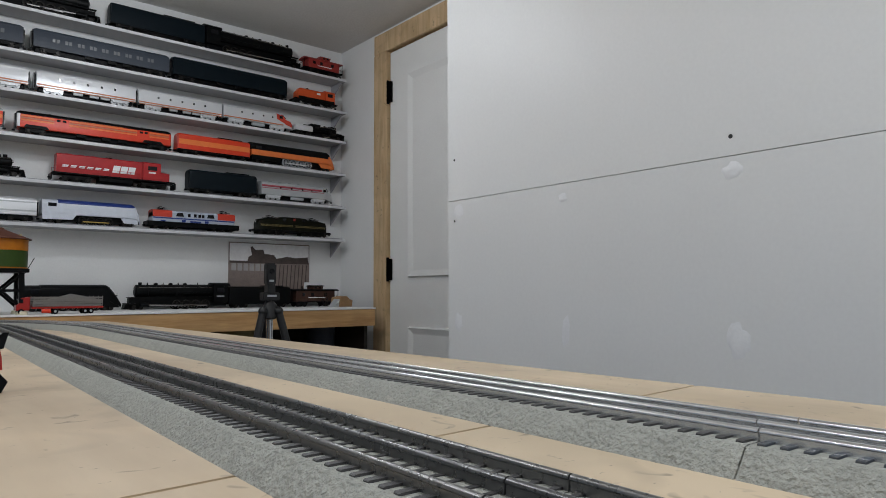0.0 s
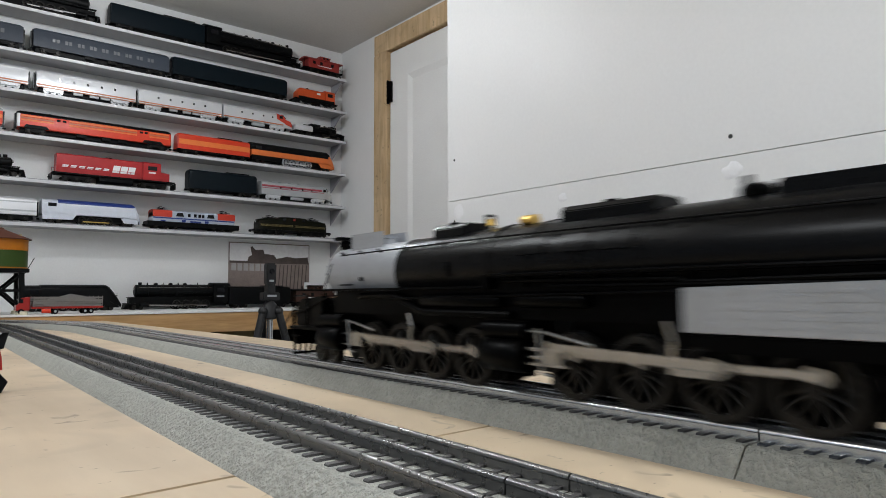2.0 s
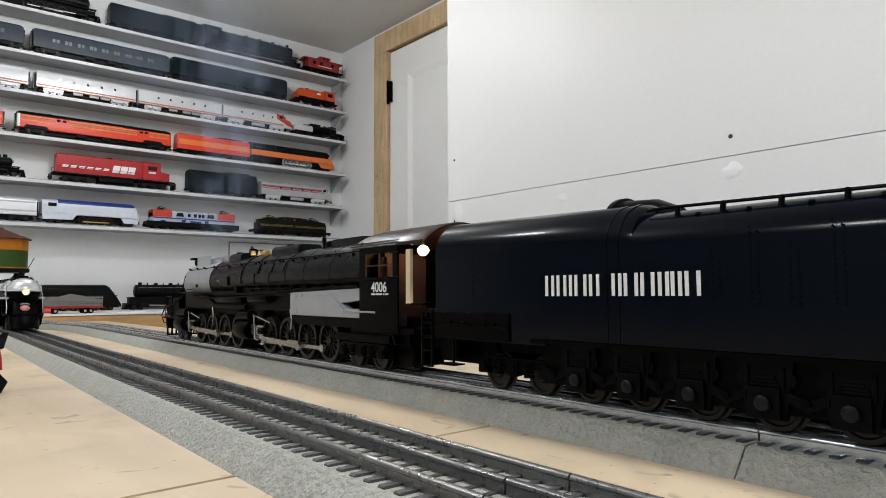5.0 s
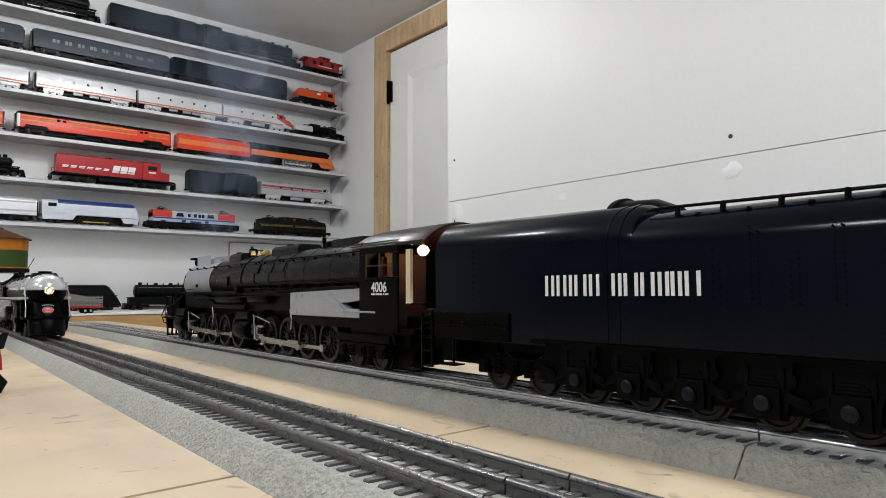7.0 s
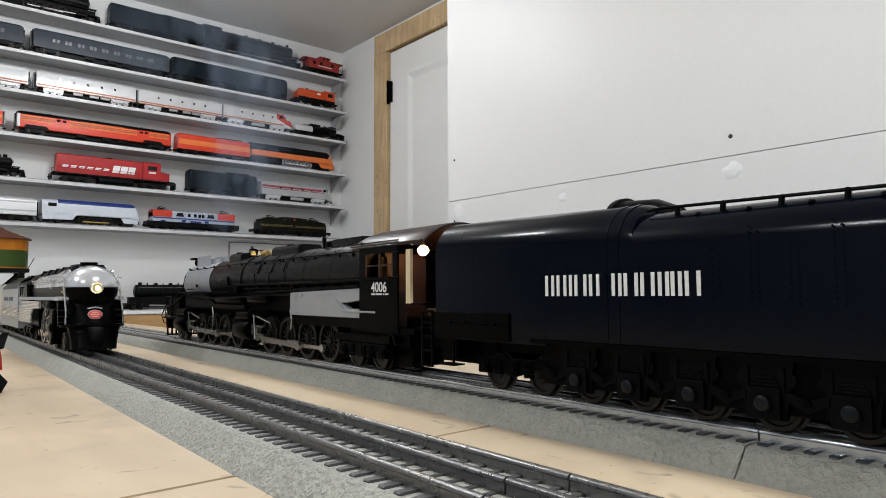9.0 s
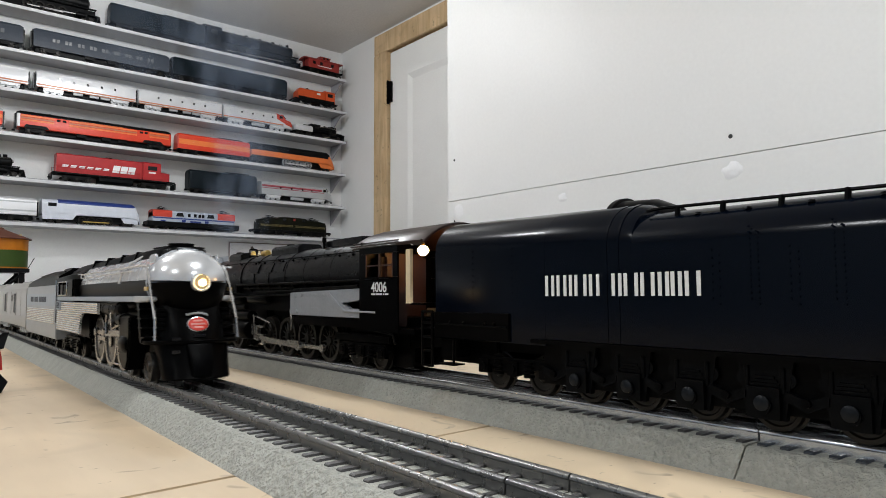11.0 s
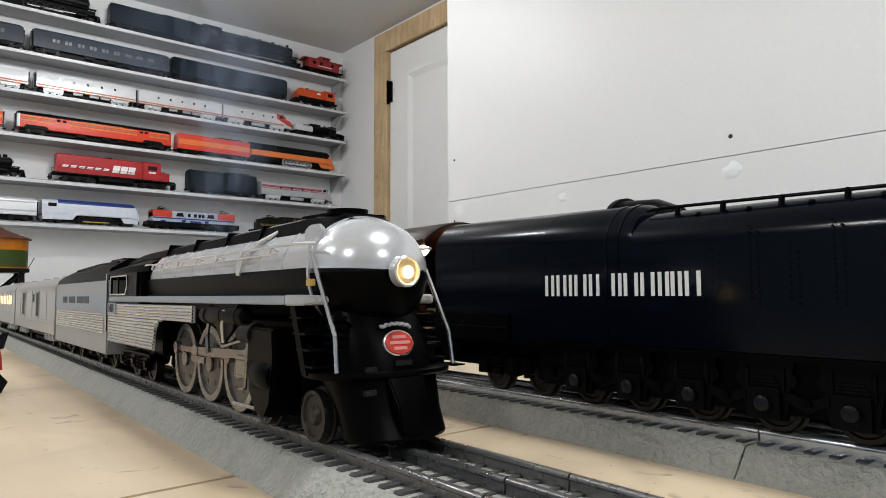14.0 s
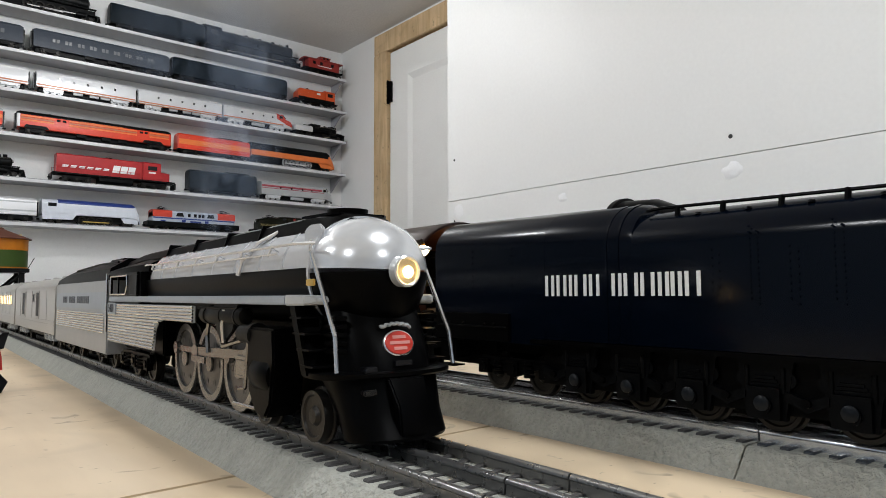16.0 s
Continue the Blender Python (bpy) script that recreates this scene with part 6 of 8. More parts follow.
def nosed_diesel(label, x0, x1, z, h, body, roofm, stripes, nosem=None, tm=MODSILVER, slope=0.05, name="model_diesel"):
    """A full-width diesel facing right with a rounded, raked nose."""
    L = x1 - x0
    th = stand(name, label, x0, z)
    W = 0.030
    rings = [rounded(0.001, W, 0.021, h * 0.78, h * 0.96, 0.022), rounded(L - slope - 0.014, W, 0.021, h * 0.78, h * 0.96, 0.022), rounded(L - slope, W, 0.021, h * 0.74, h * 0.93, 0.022), rounded(L - slope * 0.72, W - 0.001, 0.015, h * 0.56, h * 0.70, 0.022), rounded(L - slope * 0.3, W - 0.004, 0.015, h * 0.52, h * 0.64, 0.02), rounded(L - 0.004, W - 0.012, 0.015, h * 0.40, h * 0.52, 0.014), rounded(L, W - 0.018, 0.018, h * 0.3, h * 0.42, 0.01)]
    part("body", loft(B(), rings), body, th)
    if nosem:
        part("nose", loft(B(), [[(x + (0.0006 if i > 3 else 0), y * 1.02, zz + 0.0006) for x, y, zz in rg] for i, rg in enumerate([rounded(L - slope - 0.030, W, h * 0.62, h * 0.78, h * 0.96, 0.022), rounded(L - slope, W, h * 0.45, h * 0.74, h * 0.93, 0.022), rounded(L - slope * 0.72, W - 0.001, h * 0.36, h * 0.56, h * 0.70, 0.022), rounded(L - slope * 0.3, W - 0.004, h * 0.3, h * 0.52, h * 0.64, 0.02), rounded(L - 0.004, W - 0.012, h * 0.3, h * 0.40, h * 0.52, 0.014)])]), nosem, th, "red painted nose")
    part("windscreen", loft(B(), [[(L - slope - 0.002, y0, h * 0.88), (L - slope - 0.002, y1, h * 0.88), (L - slope * 0.74, y1, h * 0.71), (L - slope * 0.74, y0, h * 0.71)] for y0, y1 in ((-0.024, -0.002),)] + [[(L - slope + 0.001, y0, h * 0.90), (L - slope + 0.001, y1, h * 0.90), (L - slope * 0.70, y1, h * 0.72), (L - slope * 0.70, y0, h * 0.72)] for y0, y1 in ((-0.024, -0.002),)]), SHADE, th)
    part("cab_window", bx(B(), L - slope - 0.018, L - slope - 0.004, -W - 0.0015, -W + 0.001, h * 0.66, h * 0.80), SHADE, th)
    for za, zb, m, xe in stripes:
        for s in (1, -1):
            part("stripe", bx(B(), 0.002, L - xe, *sorted((W * s, (W + 0.0009) * s)), za * h, zb * h), m, th)
    for k in range(4):
        part("roof_fan", lathe(B(), [(0, 0.008), (0.003, 0.008), (0.0035, 0)], (L * (0.15 + 0.13 * k), 0, h * 0.955), (0, 0, 1), 14), roofm, th)
    for f in (0.25, 0.4, 0.55, 0.68):
        part("porthole", cy(B(), (L * f, -W - 0.0012, h * 0.66), (L * f, -W + 0.001, h * 0.66), 0.0035, n=12), SHADE, th)
    part("fuel_tank", bx(B(), L * 0.40, L * 0.58, -0.024, 0.024, 0.007, 0.0205), LGREY, th, bevel=0.002)
    part("underframe", bx(B(), 0.012, L - 0.03, -0.016, 0.016, 0.006, 0.0215), MODBLACK, th)
    for x in (0.055, L - 0.075):
        truck(th, x, 0.046, tm, MODSILVER if tm is MODSILVER else TREAD, n=3)
    coupler(th, 0, -1), coupler(th, L - 0.002, 1)
    return th


def hood_diesel(label, x0, x1, z, h, body):
    """A hood diesel facing right with a low nose, walkways and a lettered side."""
    L = x1 - x0
    th = stand("model_diesel", label, x0, z)
    part("hood", loft(B(), [rounded(x, 0.024, 0.031, h * 0.90, h * 0.97, 0.008) for x in (0.012, L - 0.115)]), body, th, bevel=0.0006)
    part("cab", loft(B(), [rounded(x, 0.030, 0.031, h * 0.88, h, 0.02) for x in (L - 0.1145, L - 0.052)]), body, th, bevel=0.0006)
    part("low_nose", loft(B(), [rounded(x, 0.022, 0.031, zt - 0.006, zt, 0.008) for x, zt in ((L - 0.0515, h * 0.66), (L - 0.018, h * 0.64))]), body, th, bevel=0.001)
    part("walkway", bx(B(), 0.0, L, -0.031, 0.031, 0.026, 0.0305), MODBLACK, th, bevel=0.0006)
    part("fuel_tank", prism(B(), [(-0.026, 0.0255), (-0.026, 0.012), (-0.02, 0.006), (0.02, 0.006), (0.026, 0.012), (0.026, 0.0255)], "x", L * 0.36, L * 0.64), MODBLACK, th)
    part("cab_window", bx(B(), L - 0.098, L - 0.066, -0.0312, -0.029, h * 0.68, h * 0.83), SHADE, th)
    part("number_board", bx(B(), L - 0.095, L - 0.07, -0.0312, -0.029, h * 0.56, h * 0.62), LETTER, th)
    for i in range(6):
        part("stripe_block", prism(B(), [(0.028 + i * 0.026, h * 0.50), (0.046 + i * 0.026, h * 0.50), (0.050 + i * 0.026, h * 0.58), (0.032 + i * 0.026, h * 0.58)], "y", -0.0248, -0.0235), LETTER, th)
    for i in range(3):
        part("lettering_bar", prism(B(), [(0.188 + i * 0.026, h * 0.46), (0.211 + i * 0.026, h * 0.46), (0.217 + i * 0.026, h * 0.72), (0.194 + i * 0.026, h * 0.72)], "y", -0.0250, -0.0235), LETTER, th, "plain white bar in place of a letter")
    for s in (1, -1):
        part("handrail", rod(B(), [(0.004, 0.0305 * s, 0.052), (L - 0.12, 0.0305 * s, 0.052)], 0.0006), body, th)
        for k in range(9):
            x = 0.006 + (L - 0.13) * k / 8
            part("stanchion", rod(B(), [(x, 0.0305 * s, 0.0305), (x, 0.0305 * s, 0.052)], 0.0006), body, th)
    for f in (0.12, 0.22, 0.32):
        part("roof_fan", lathe(B(), [(0, 0.011), (0.003, 0.011), (0.0035, 0)], (L * f, 0, h * 0.965), (0, 0, 1), 16), body, th)
    part("exhaust", bx(B(), L * 0.42, L * 0.47, -0.008, 0.008, h * 0.965, h * 1.01), MODBLACK, th)
    for x in (0.075, L - 0.075):
        truck(th, x, 0.07, MODBLACK, n=3)
    for s, xx in ((-1, 0), (1, L)):
        part("plough", bx(B(), min(xx, xx + 0.004 * s), max(xx, xx + 0.004 * s), -0.028, 0.028, 0.004, 0.026), MODBLACK, th, bevel=0.0006)
        coupler(th, xx, s)
    return th


def pantograph(th, x, z, m, w=0.030):
    p = B()
    for s in (1, -1):
        rod(p, [(x - w * 0.5, 0.014 * s, z), (x + w * 0.35, 0.012 * s, z + 0.0045), (x - w * 0.3, 0.013 * s, z + 0.0085)], 0.0009)
        rod(p, [(x - w * 0.7, 0.017 * s, z + 0.0005), (x + w * 0.7, 0.017 * s, z + 0.0005)], 0.0010)
    for dx in (-0.3, -0.15):
        rod(p, [(x + w * dx, -0.020, z + 0.0085), (x + w * dx, 0.020, z + 0.0085)], 0.0010)
    bx(p, x - w * 0.4, x + w * 0.4, -0.010, 0.010, z - 0.004, z - 0.001)
    return part("pantograph", p, m, th)


def electric(label, x0, x1, z, h):
    """A boxy electric engine with red ends, a silver middle and two pantographs."""
    L = x1 - x0
    th = stand("model_electric_engine", label, x0, z)
    W = 0.030
    hb = h * 0.86
    part("body", loft(B(), [rounded(0.022, W - 0.004, 0.024, hb * 0.72, hb * 0.84, 0.014), rounded(0.030, W, 0.024, hb * 0.82, hb * 0.95, 0.014), rounded(L - 0.030, W, 0.024, hb * 0.82, hb * 0.95, 0.014), rounded(L - 0.022, W - 0.004, 0.024, hb * 0.72, hb * 0.84, 0.014)]), SILVBLUE, th)
    for a, b in ((0.022, 0.092), (L - 0.092, L - 0.022)):
        part("red_end", loft(B(), [rounded(a, W + 0.0006, hb * 0.60, hb * 0.82, hb * 0.96, 0.014), rounded(b, W + 0.0006, hb * 0.60, hb * 0.82, hb * 0.96, 0.014)]), RED, th, "bright red roof end")
    part("blue_line", bx(bx(B(), 0.024, L - 0.024, -W - 0.0009, -W, hb * 0.52, hb * 0.58), 0.024, L - 0.024, W, W + 0.0009, hb * 0.52, hb * 0.58), BLUE, th)
    for x in (0.105, L - 0.135):
        part("cab_window", prism(B(), [(x, hb * 0.66), (x + 0.03, hb * 0.66), (x + 0.026, hb * 0.84), (x + 0.006, hb * 0.84)], "y", -W - 0.001, -W + 0.001), SHADE, th)
    for x in (0.15, 0.19, L - 0.155, L - 0.185):
        part("side_window", bx(B(), x, x + 0.010, -W - 0.001, -W + 0.001, hb * 0.66, hb * 0.82), SHADE, th)
    for x in (0.128, L - 0.142):
        part("door", bx(B(), x, x + 0.014, -W - 0.001, -W + 0.001, 0.029, hb * 0.5), BLUE, th)
    part("lettering_bar", bx(B(), L * 0.5 - 0.02, L * 0.5 + 0.022, -W - 0.001, -W, hb * 0.38, hb * 0.46), BLUE, th, "plain dark bar in place of lettering")
    part("lettering_bar", bx(B(), 0.05, 0.068, -W - 0.001, -W, hb * 0.38, hb * 0.44), BLUE, th)
    for x in (0.06, L - 0.06):
        pantograph(th, x, hb * 0.95 + 0.004, MODBLACK)
    part("chassis", bx(B(), 0.004, L - 0.004, -0.0312, 0.0312, 0.010, 0.0285), MODBLACK, th, bevel=0.001)
    for x in (0.07, L - 0.07):
        truck(th, x, 0.07, MODBLACK, TYRE, n=3)
    coupler(th, 0.004, -1), coupler(th, L - 0.004, 1)


def centre_cab_electric(label, x0, x1, z, h):
    """A streamlined electric: long tapered noses each side of a raised cab, gold lines, two pantographs."""
    L = x1 - x0
    th = stand("model_electric_engine", label, x0, z)
    hb = h * 0.84
    prof = [(0.024, 0.020, 0.72), (0.030, 0.025, 0.82), (0.060, 0.0280, 0.88), (L * 0.32, 0.0285, 0.90), (L * 0.34, 0.030, 0.98), (L * 0.42, 0.030, 1.0), (L * 0.58, 0.030, 1.0), (L * 0.66, 0.030, 0.98), (L * 0.68, 0.0285, 0.90), (L - 0.060, 0.0280, 0.88), (L - 0.030, 0.025, 0.82), (L - 0.024, 0.020, 0.72)]
    part("body", loft(B(), [rounded(x, w, 0.022, hb * k - 0.010, hb * k, 0.014) for x, w, k in prof]), BRUNSWICK, th, "dark olive-green streamlined body")
    for zz in (0.46, 0.50, 0.54):
        part("gold_line", loft(B(), [[(x, -w - 0.0012, zz * hb), (x, w + 0.0012, zz * hb), (x, w + 0.0012, zz * hb + 0.0011), (x, -w - 0.0012, zz * hb + 0.0011)] for x, w in ((0.034, 0.0255), (0.060, 0.0280), (L * 0.32, 0.0285), (L * 0.34, 0.030), (L * 0.66, 0.030), (L * 0.68, 0.0285), (L - 0.06, 0.0280), (L - 0.034, 0.0255))]), GOLD, th)
    for x in (L * 0.355, L * 0.60):
        part("cab_window", bx(B(), x, x + 0.014, -0.0312, -0.029, hb * 0.76, hb * 0.90), SHADE, th)
    part("door", bx(B(), L * 0.5 - 0.006, L * 0.5 + 0.006, -0.0312, -0.029, 0.03, hb * 0.9), BRUNSWICK, th)
    part("emblem", bx(B(), L * 0.5 - 0.005, L * 0.5 + 0.005, -0.0318, -0.0311, hb * 0.80, hb * 0.92), CABRED, th)
    for x in (0.085, L - 0.085):
        pantograph(th, x, hb * 0.90 + 0.002, MODBLACK, 0.036)
        part("insulator_box", bx(B(), x - 0.025, x + 0.025, -0.012, 0.012, hb * 0.84, hb * 0.92), BRUNSWICK, th, bevel=0.001)
    part("chassis", bx(B(), 0.004, L - 0.004, -0.027, 0.027, 0.014, 0.0218), MODBLACK, th, bevel=0.001)
    part("headlamp", cy(B(), (0.022, 0, hb * 0.68), (0.034, 0, hb * 0.72), 0.004, n=10), CHROME, th)
    for x in (0.085, L - 0.085):
        truck(th, x, 0.10, MODBLACK, TYRE, n=4)
    coupler(th, 0.004, -1), coupler(th, L - 0.004, 1)


def caboose(label, x0, x1, z, h, body, roofm):
    L = x1 - x0
    th = stand("model_caboose", label, x0, z)
    part("body", bx(B(), 0.022, L - 0.022, -0.029, 0.029, 0.022, h * 0.74), body, th, bevel=0.0008)
    part("roof", loft(B(), [rounded(x, 0.032, h * 0.735, h * 0.76, h * 0.82, 0.03) for x in (0.004, L - 0.004)]), roofm, th)
    part("cupola", bx(B(), L * 0.44, L * 0.66, -0.026, 0.026, h * 0.80, h * 0.95), body, th, bevel=0.0008)
    part("cupola_roof", loft(B(), [rounded(x, 0.028, h * 0.945, h * 0.955, h, 0.026) for x in (L * 0.42, L * 0.68)]), roofm, th)
    for f in (0.48, 0.57):
        part("cupola_window", bx(B(), L * f, L * f + 0.010, -0.0272, -0.025, h * 0.84, h * 0.92), SHADE, th)
    for f in (0.22, 0.40, 0.68):
        part("window", bx(B(), L * f, L * f + 0.012, -0.0302, -0.028, h * 0.48, h * 0.64), SHADE, th)
    part("lettering_bar", bx(B(), L * 0.34, L * 0.70, -0.0298, -0.0291, h * 0.40, h * 0.44), LETTER, th)
    part("platform", bx(B(), 0.002, L - 0.002, -0.029, 0.029, 0.018, 0.0215), MODBLACK, th)
    for x in (0.004, L - 0.004):
        part("end_rail", rod(rod(B(), [(x, -0.026, 0.021), (x, -0.026, h * 0.74)], 0.0009), [(x, -0.026, 0.045), (x, 0.026, 0.045), (x, 0.026, 0.021)], 0.0009), MODBLACK, th)
    part("stove_pipe", cy(B(), (L * 0.3, 0.01, h * 0.8), (L * 0.3, 0.01, h * 0.97), 0.0022, n=8), MODBLACK, th)
    for x in (0.05, L - 0.05):
        truck(th, x, 0.032, MODBLACK, TYRE)
    coupler(th, 0.004, -1), coupler(th, L - 0.004, 1)


def small_switcher(label, x0, x1, z, h):
    L = x1 - x0
    th = stand("model_switcher", label, x0, z)
    part("hood", loft(B(), [rounded(x, 0.023, 0.024, zt - 0.01, zt, 0.012) for x, zt in ((0.018, h * 0.72), (0.030, h * 0.90), (L - 0.06, h * 0.90))]), SHORANGE, th)
    part("cab", loft(B(), [rounded(x, 0.029, 0.024, h * 0.86, h * 0.98, 0.022) for x in (L - 0.0595, L - 0.014)]), SHORANGE, th)
    part("cab_window", bx(B(), L - 0.05, L - 0.026, -0.0302, -0.028, h * 0.62, h * 0.80), SHADE, th)
    part("rear_window", bx(B(), L - 0.0150, L - 0.0128, -0.018, 0.018, h * 0.6, h * 0.82), SHADE, th)
    part("emblem", bx(B(), L * 0.52, L * 0.60, -0.0242, -0.0228, h * 0.66, h * 0.76), LETTER, th)
    part("walkway", bx(B(), 0.0, L, -0.030, 0.030, 0.018, 0.0238), MODBLACK, th, bevel=0.0006)
    part("lower_band", bx(B(), 0.02, L - 0.016, -0.0295, -0.0235, 0.0238, 0.034), MODBLACK, th)
    part("exhaust", cy(B(), (L * 0.35, 0, h * 0.88), (L * 0.35, 0, h * 1.0), 0.004, n=10), MODBLACK, th)
    for x in (0.055, L - 0.055):
        truck(th, x, 0.034, MODBLACK, TREAD)
    coupler(th, 0, -1), coupler(th, L, 1)


def streamlined_steam(label, x0, x1, z, h, body, topm, bandm, gear=ROD, raked=0.04, r=0.015, name="model_streamliner", skirtm=None, low=0.76, nosem=None, wheelm=TYRE):
    """A shrouded steam engine facing right with open running gear."""
    L = x1 - x0
    th = stand(name, label, x0, z)
    W = 0.029
    part("shroud", loft(B(), [rounded(0.002, W, h * 0.36, h * 0.74, h * 0.96, 0.026), rounded(L - raked - 0.012, W, h * 0.36, h * 0.74, h * 0.95, 0.026), rounded(L - raked, W - 0.001, h * 0.34, h * 0.70, h * 0.90, 0.024), rounded(L - raked * 0.45, W - 0.003, h * 0.24, h * 0.44, h * 0.56, 0.02), rounded(L - 0.003, W - 0.008, 0.012, h * 0.20, h * 0.26, 0.012)]), body, th)
    part("nose_panel", loft(B(), [rounded(L - raked + 0.0008, W - 0.004, h * 0.36, h * 0.70, h * 0.905, 0.024), rounded(L - raked * 0.45 + 0.0012, W - 0.006, h * 0.26, h * 0.45, h * 0.575, 0.02), rounded(L - 0.0015, W - 0.011, 0.014, h * 0.21, h * 0.275, 0.012)]), nosem or body, th)
    part("top_band", loft(B(), [rounded(x, w, zb * h, zs * h, zt * h, rc) for x, w, zb, zs, zt, rc in ((0.05 if low > 0.7 else 0.0, W + (0.0006 if low < 0.7 else -0.001), low, max(low, 0.76) + 0.04, 0.985, 0.026), (L - raked - 0.012, W + (0.0006 if low < 0.7 else -0.001), low, max(low, 0.76) + 0.04, 0.985, 0.026), (L - raked, W - (0.002 if low < 0.7 else 0.004), low - 0.02, 0.73, 0.905, 0.022))]), topm, th)
    for s in (1, -1):
        part("side_band", bx(B(), 0.004, L - raked - 0.01, *sorted((W * s, (W + 0.001) * s)), h * 0.40, h * 0.60), bandm, th)
        sk = prism(B(), [(0.003, h * 0.38), (L * 0.34, h * 0.38), (L * 0.30, 0.014), (0.003, 0.012)], "y", *sorted(((W - 0.002) * s, (W - 0.0002) * s)))
        part("rear_skirt", sk, skirtm or body, th)
        sk = prism(B(), [(L * 0.78, h * 0.38), (L - raked * 0.5, h * 0.38), (L - 0.010, 0.010), (L * 0.82, 0.012)], "y", *sorted(((W - 0.006) * s, (W - 0.004) * s)))
        part("front_skirt", sk, body, th)
    part("cab_window", bx(B(), 0.02, 0.045, -W - 0.0014, -W + 0.001, h * 0.66, h * 0.80), SHADE, th)
    part("headlamp", cy(B(), (L - raked * 0.5, 0, h * 0.60), (L - raked * 0.25, 0, h * 0.60), 0.005, n=12), CHROME, th)
    part("frame", bx(B(), 0.01, L - 0.02, -0.012, 0.012, 0.010, h * 0.4), MODBLACK, th)
    xs = [L * 0.40 + i * (2 * r + 0.002) for i in range(4)]
    for x in xs:
        for s in (1, -1):
            bm = spoked(r, spokes=10)
            if s < 0:
                bmesh.ops.scale(bm, vec=(1, -1, 1), verts=bm.verts)
            bmesh.ops.translate(bm, verts=bm.verts, vec=(x, 0.020 * s, r + 0.001))
            part("driving_wheel", bm, wheelm, th)
    for s in (1, -1):
        part("coupling_rod", bx(B(), xs[0], xs[-1], *sorted((0.0245 * s, 0.026 * s)), r - 0.005, r - 0.0015), gear, th)
    for x in (L - 0.035, L - 0.055, 0.03, 0.055):
        for s in (1, -1):
            part("small_wheel", lathe(B(), [(-0.002, 0.003), (-0.0015, 0.009), (0, 0.008), (0.002, 0.0075), (0.002, 0)], (x, 0.019 * s, 0.008), (0, s, 0), 14), TYRE, th)


Z1, Z2, Z3, Z4, Z5, Z6 = (z + 0.008 for z in SHELF_Z)
# top shelf
steam_engine("black model steam engine with bright polished rods", 0.235, 0.548, Z1, 0.098, MODBLACK, MODBLACK, gear=CHROME, r=0.016)
tender_car("long dark green-black model tender", 0.574, 0.918, Z1, 0.094, HAZEBLK)
steam_engine("dull black model steam engine behind its tender", 0.922, 1.343, Z1, 0.102, MODBLACK, MODBLACK)
caboose("red model caboose with a cupola", 1.351, 1.548, Z1, 0.083, CABRED, CABRED)
# second shelf
coach_car("dark grey model passenger car", -0.15, 0.311, Z2, 0.088, HAZEGREY, HAZEGREY, wins=(7, 0.03, 0.42, 0.5, 0.66, 0.5), winm=MIDWIN)
coach_car("dark grey heavyweight model passenger car", 0.335, 0.787, Z2, 0.090, HAZEGREY, HAZEGREY, wins=(9, 0.05, 0.40, 0.50, 0.64, 0.62), winm=MIDWIN)
coach_car("plain dark green-black model car", 0.796, 1.275, Z2, 0.094, HAZEBLK, HAZEBLK)
small_switcher("orange and black model switcher engine", 1.309, 1.519, Z2, 0.082)
# third shelf: silver diesels
nosed = ((0.28, 0.33, STRIPE, 0.0), (0.36, 0.39, STRIPE, 0.0))
coach_car("silver model booster unit with an orange line", -0.02, 0.330, Z3, 0.082, MODSILVER, MODSILVER, ((0.30, 0.355, STRIPE), (0.22, 0.25, STRIPE)), name="model_diesel", tm=MODSILVER, lighttruck=True, wins=(5, 0.05, 0.27, 0.58, 0.68, 0.16))
coach_car("silver model booster unit with an orange line", 0.348, 0.670, Z3, 0.082, MODSILVER, MODSILVER, ((0.30, 0.355, STRIPE), (0.22, 0.25, STRIPE)), name="model_diesel", tm=MODSILVER, lighttruck=True, wins=(5, 0.05, 0.27, 0.58, 0.68, 0.16))
coach_car("silver model booster unit with an orange line", 0.675, 0.993, Z3, 0.079, MODSILVER, MODSILVER, ((0.30, 0.355, STRIPE), (0.22, 0.25, STRIPE)), name="model_diesel", tm=MODSILVER, lighttruck=True, wins=(5, 0.05, 0.27, 0.58, 0.68, 0.16))
nosed_diesel("silver model diesel with a red nose", 0.996, 1.306, Z3, 0.079, MODSILVER, MODSILVER, ((0.30, 0.36, STRIPE, 0.05),), RED)
steam_engine("tiny black model tank engine", 1.40, 1.565, Z3, 0.058, MODBLACK, MODBLACK, r=0.009, nd=2)
tender_car("little black model tender with a silver tank", 1.313, 1.398, Z3, 0.046, MODSILVER)
# fourth shelf: orange and red streamliner
coach_car("orange-red model streamlined car", -0.1, 0.262, Z4, 0.080, ORANGE, LGREY, ((0.50, 0.66, ORANGE2),))
daycar = coach_car("long red model streamlined car with three striped orange panels", 0.298, 0.798, Z4, 0.080, ORANGE, MODBLACK)
for xa, xb in ((0.012, 0.110), (0.155, 0.377), (0.420, 0.490)):
    for za, zb in ((0.043, 0.048), (0.0505, 0.0555), (0.058, 0.0625)):
        part("stripe", bx(B(), xa, xb, -0.0308, -0.0300, za, zb), ORANGE2 if za != 0.0505 else STRIPE, daycar, "pale orange stripe")
for xa in (0.117, 0.135, 0.386, 0.403):
    part("window", bx(B(), xa, xa + 0.011, -0.0311, -0.0290, 0.0535, 0.0605), SHADE, daycar)
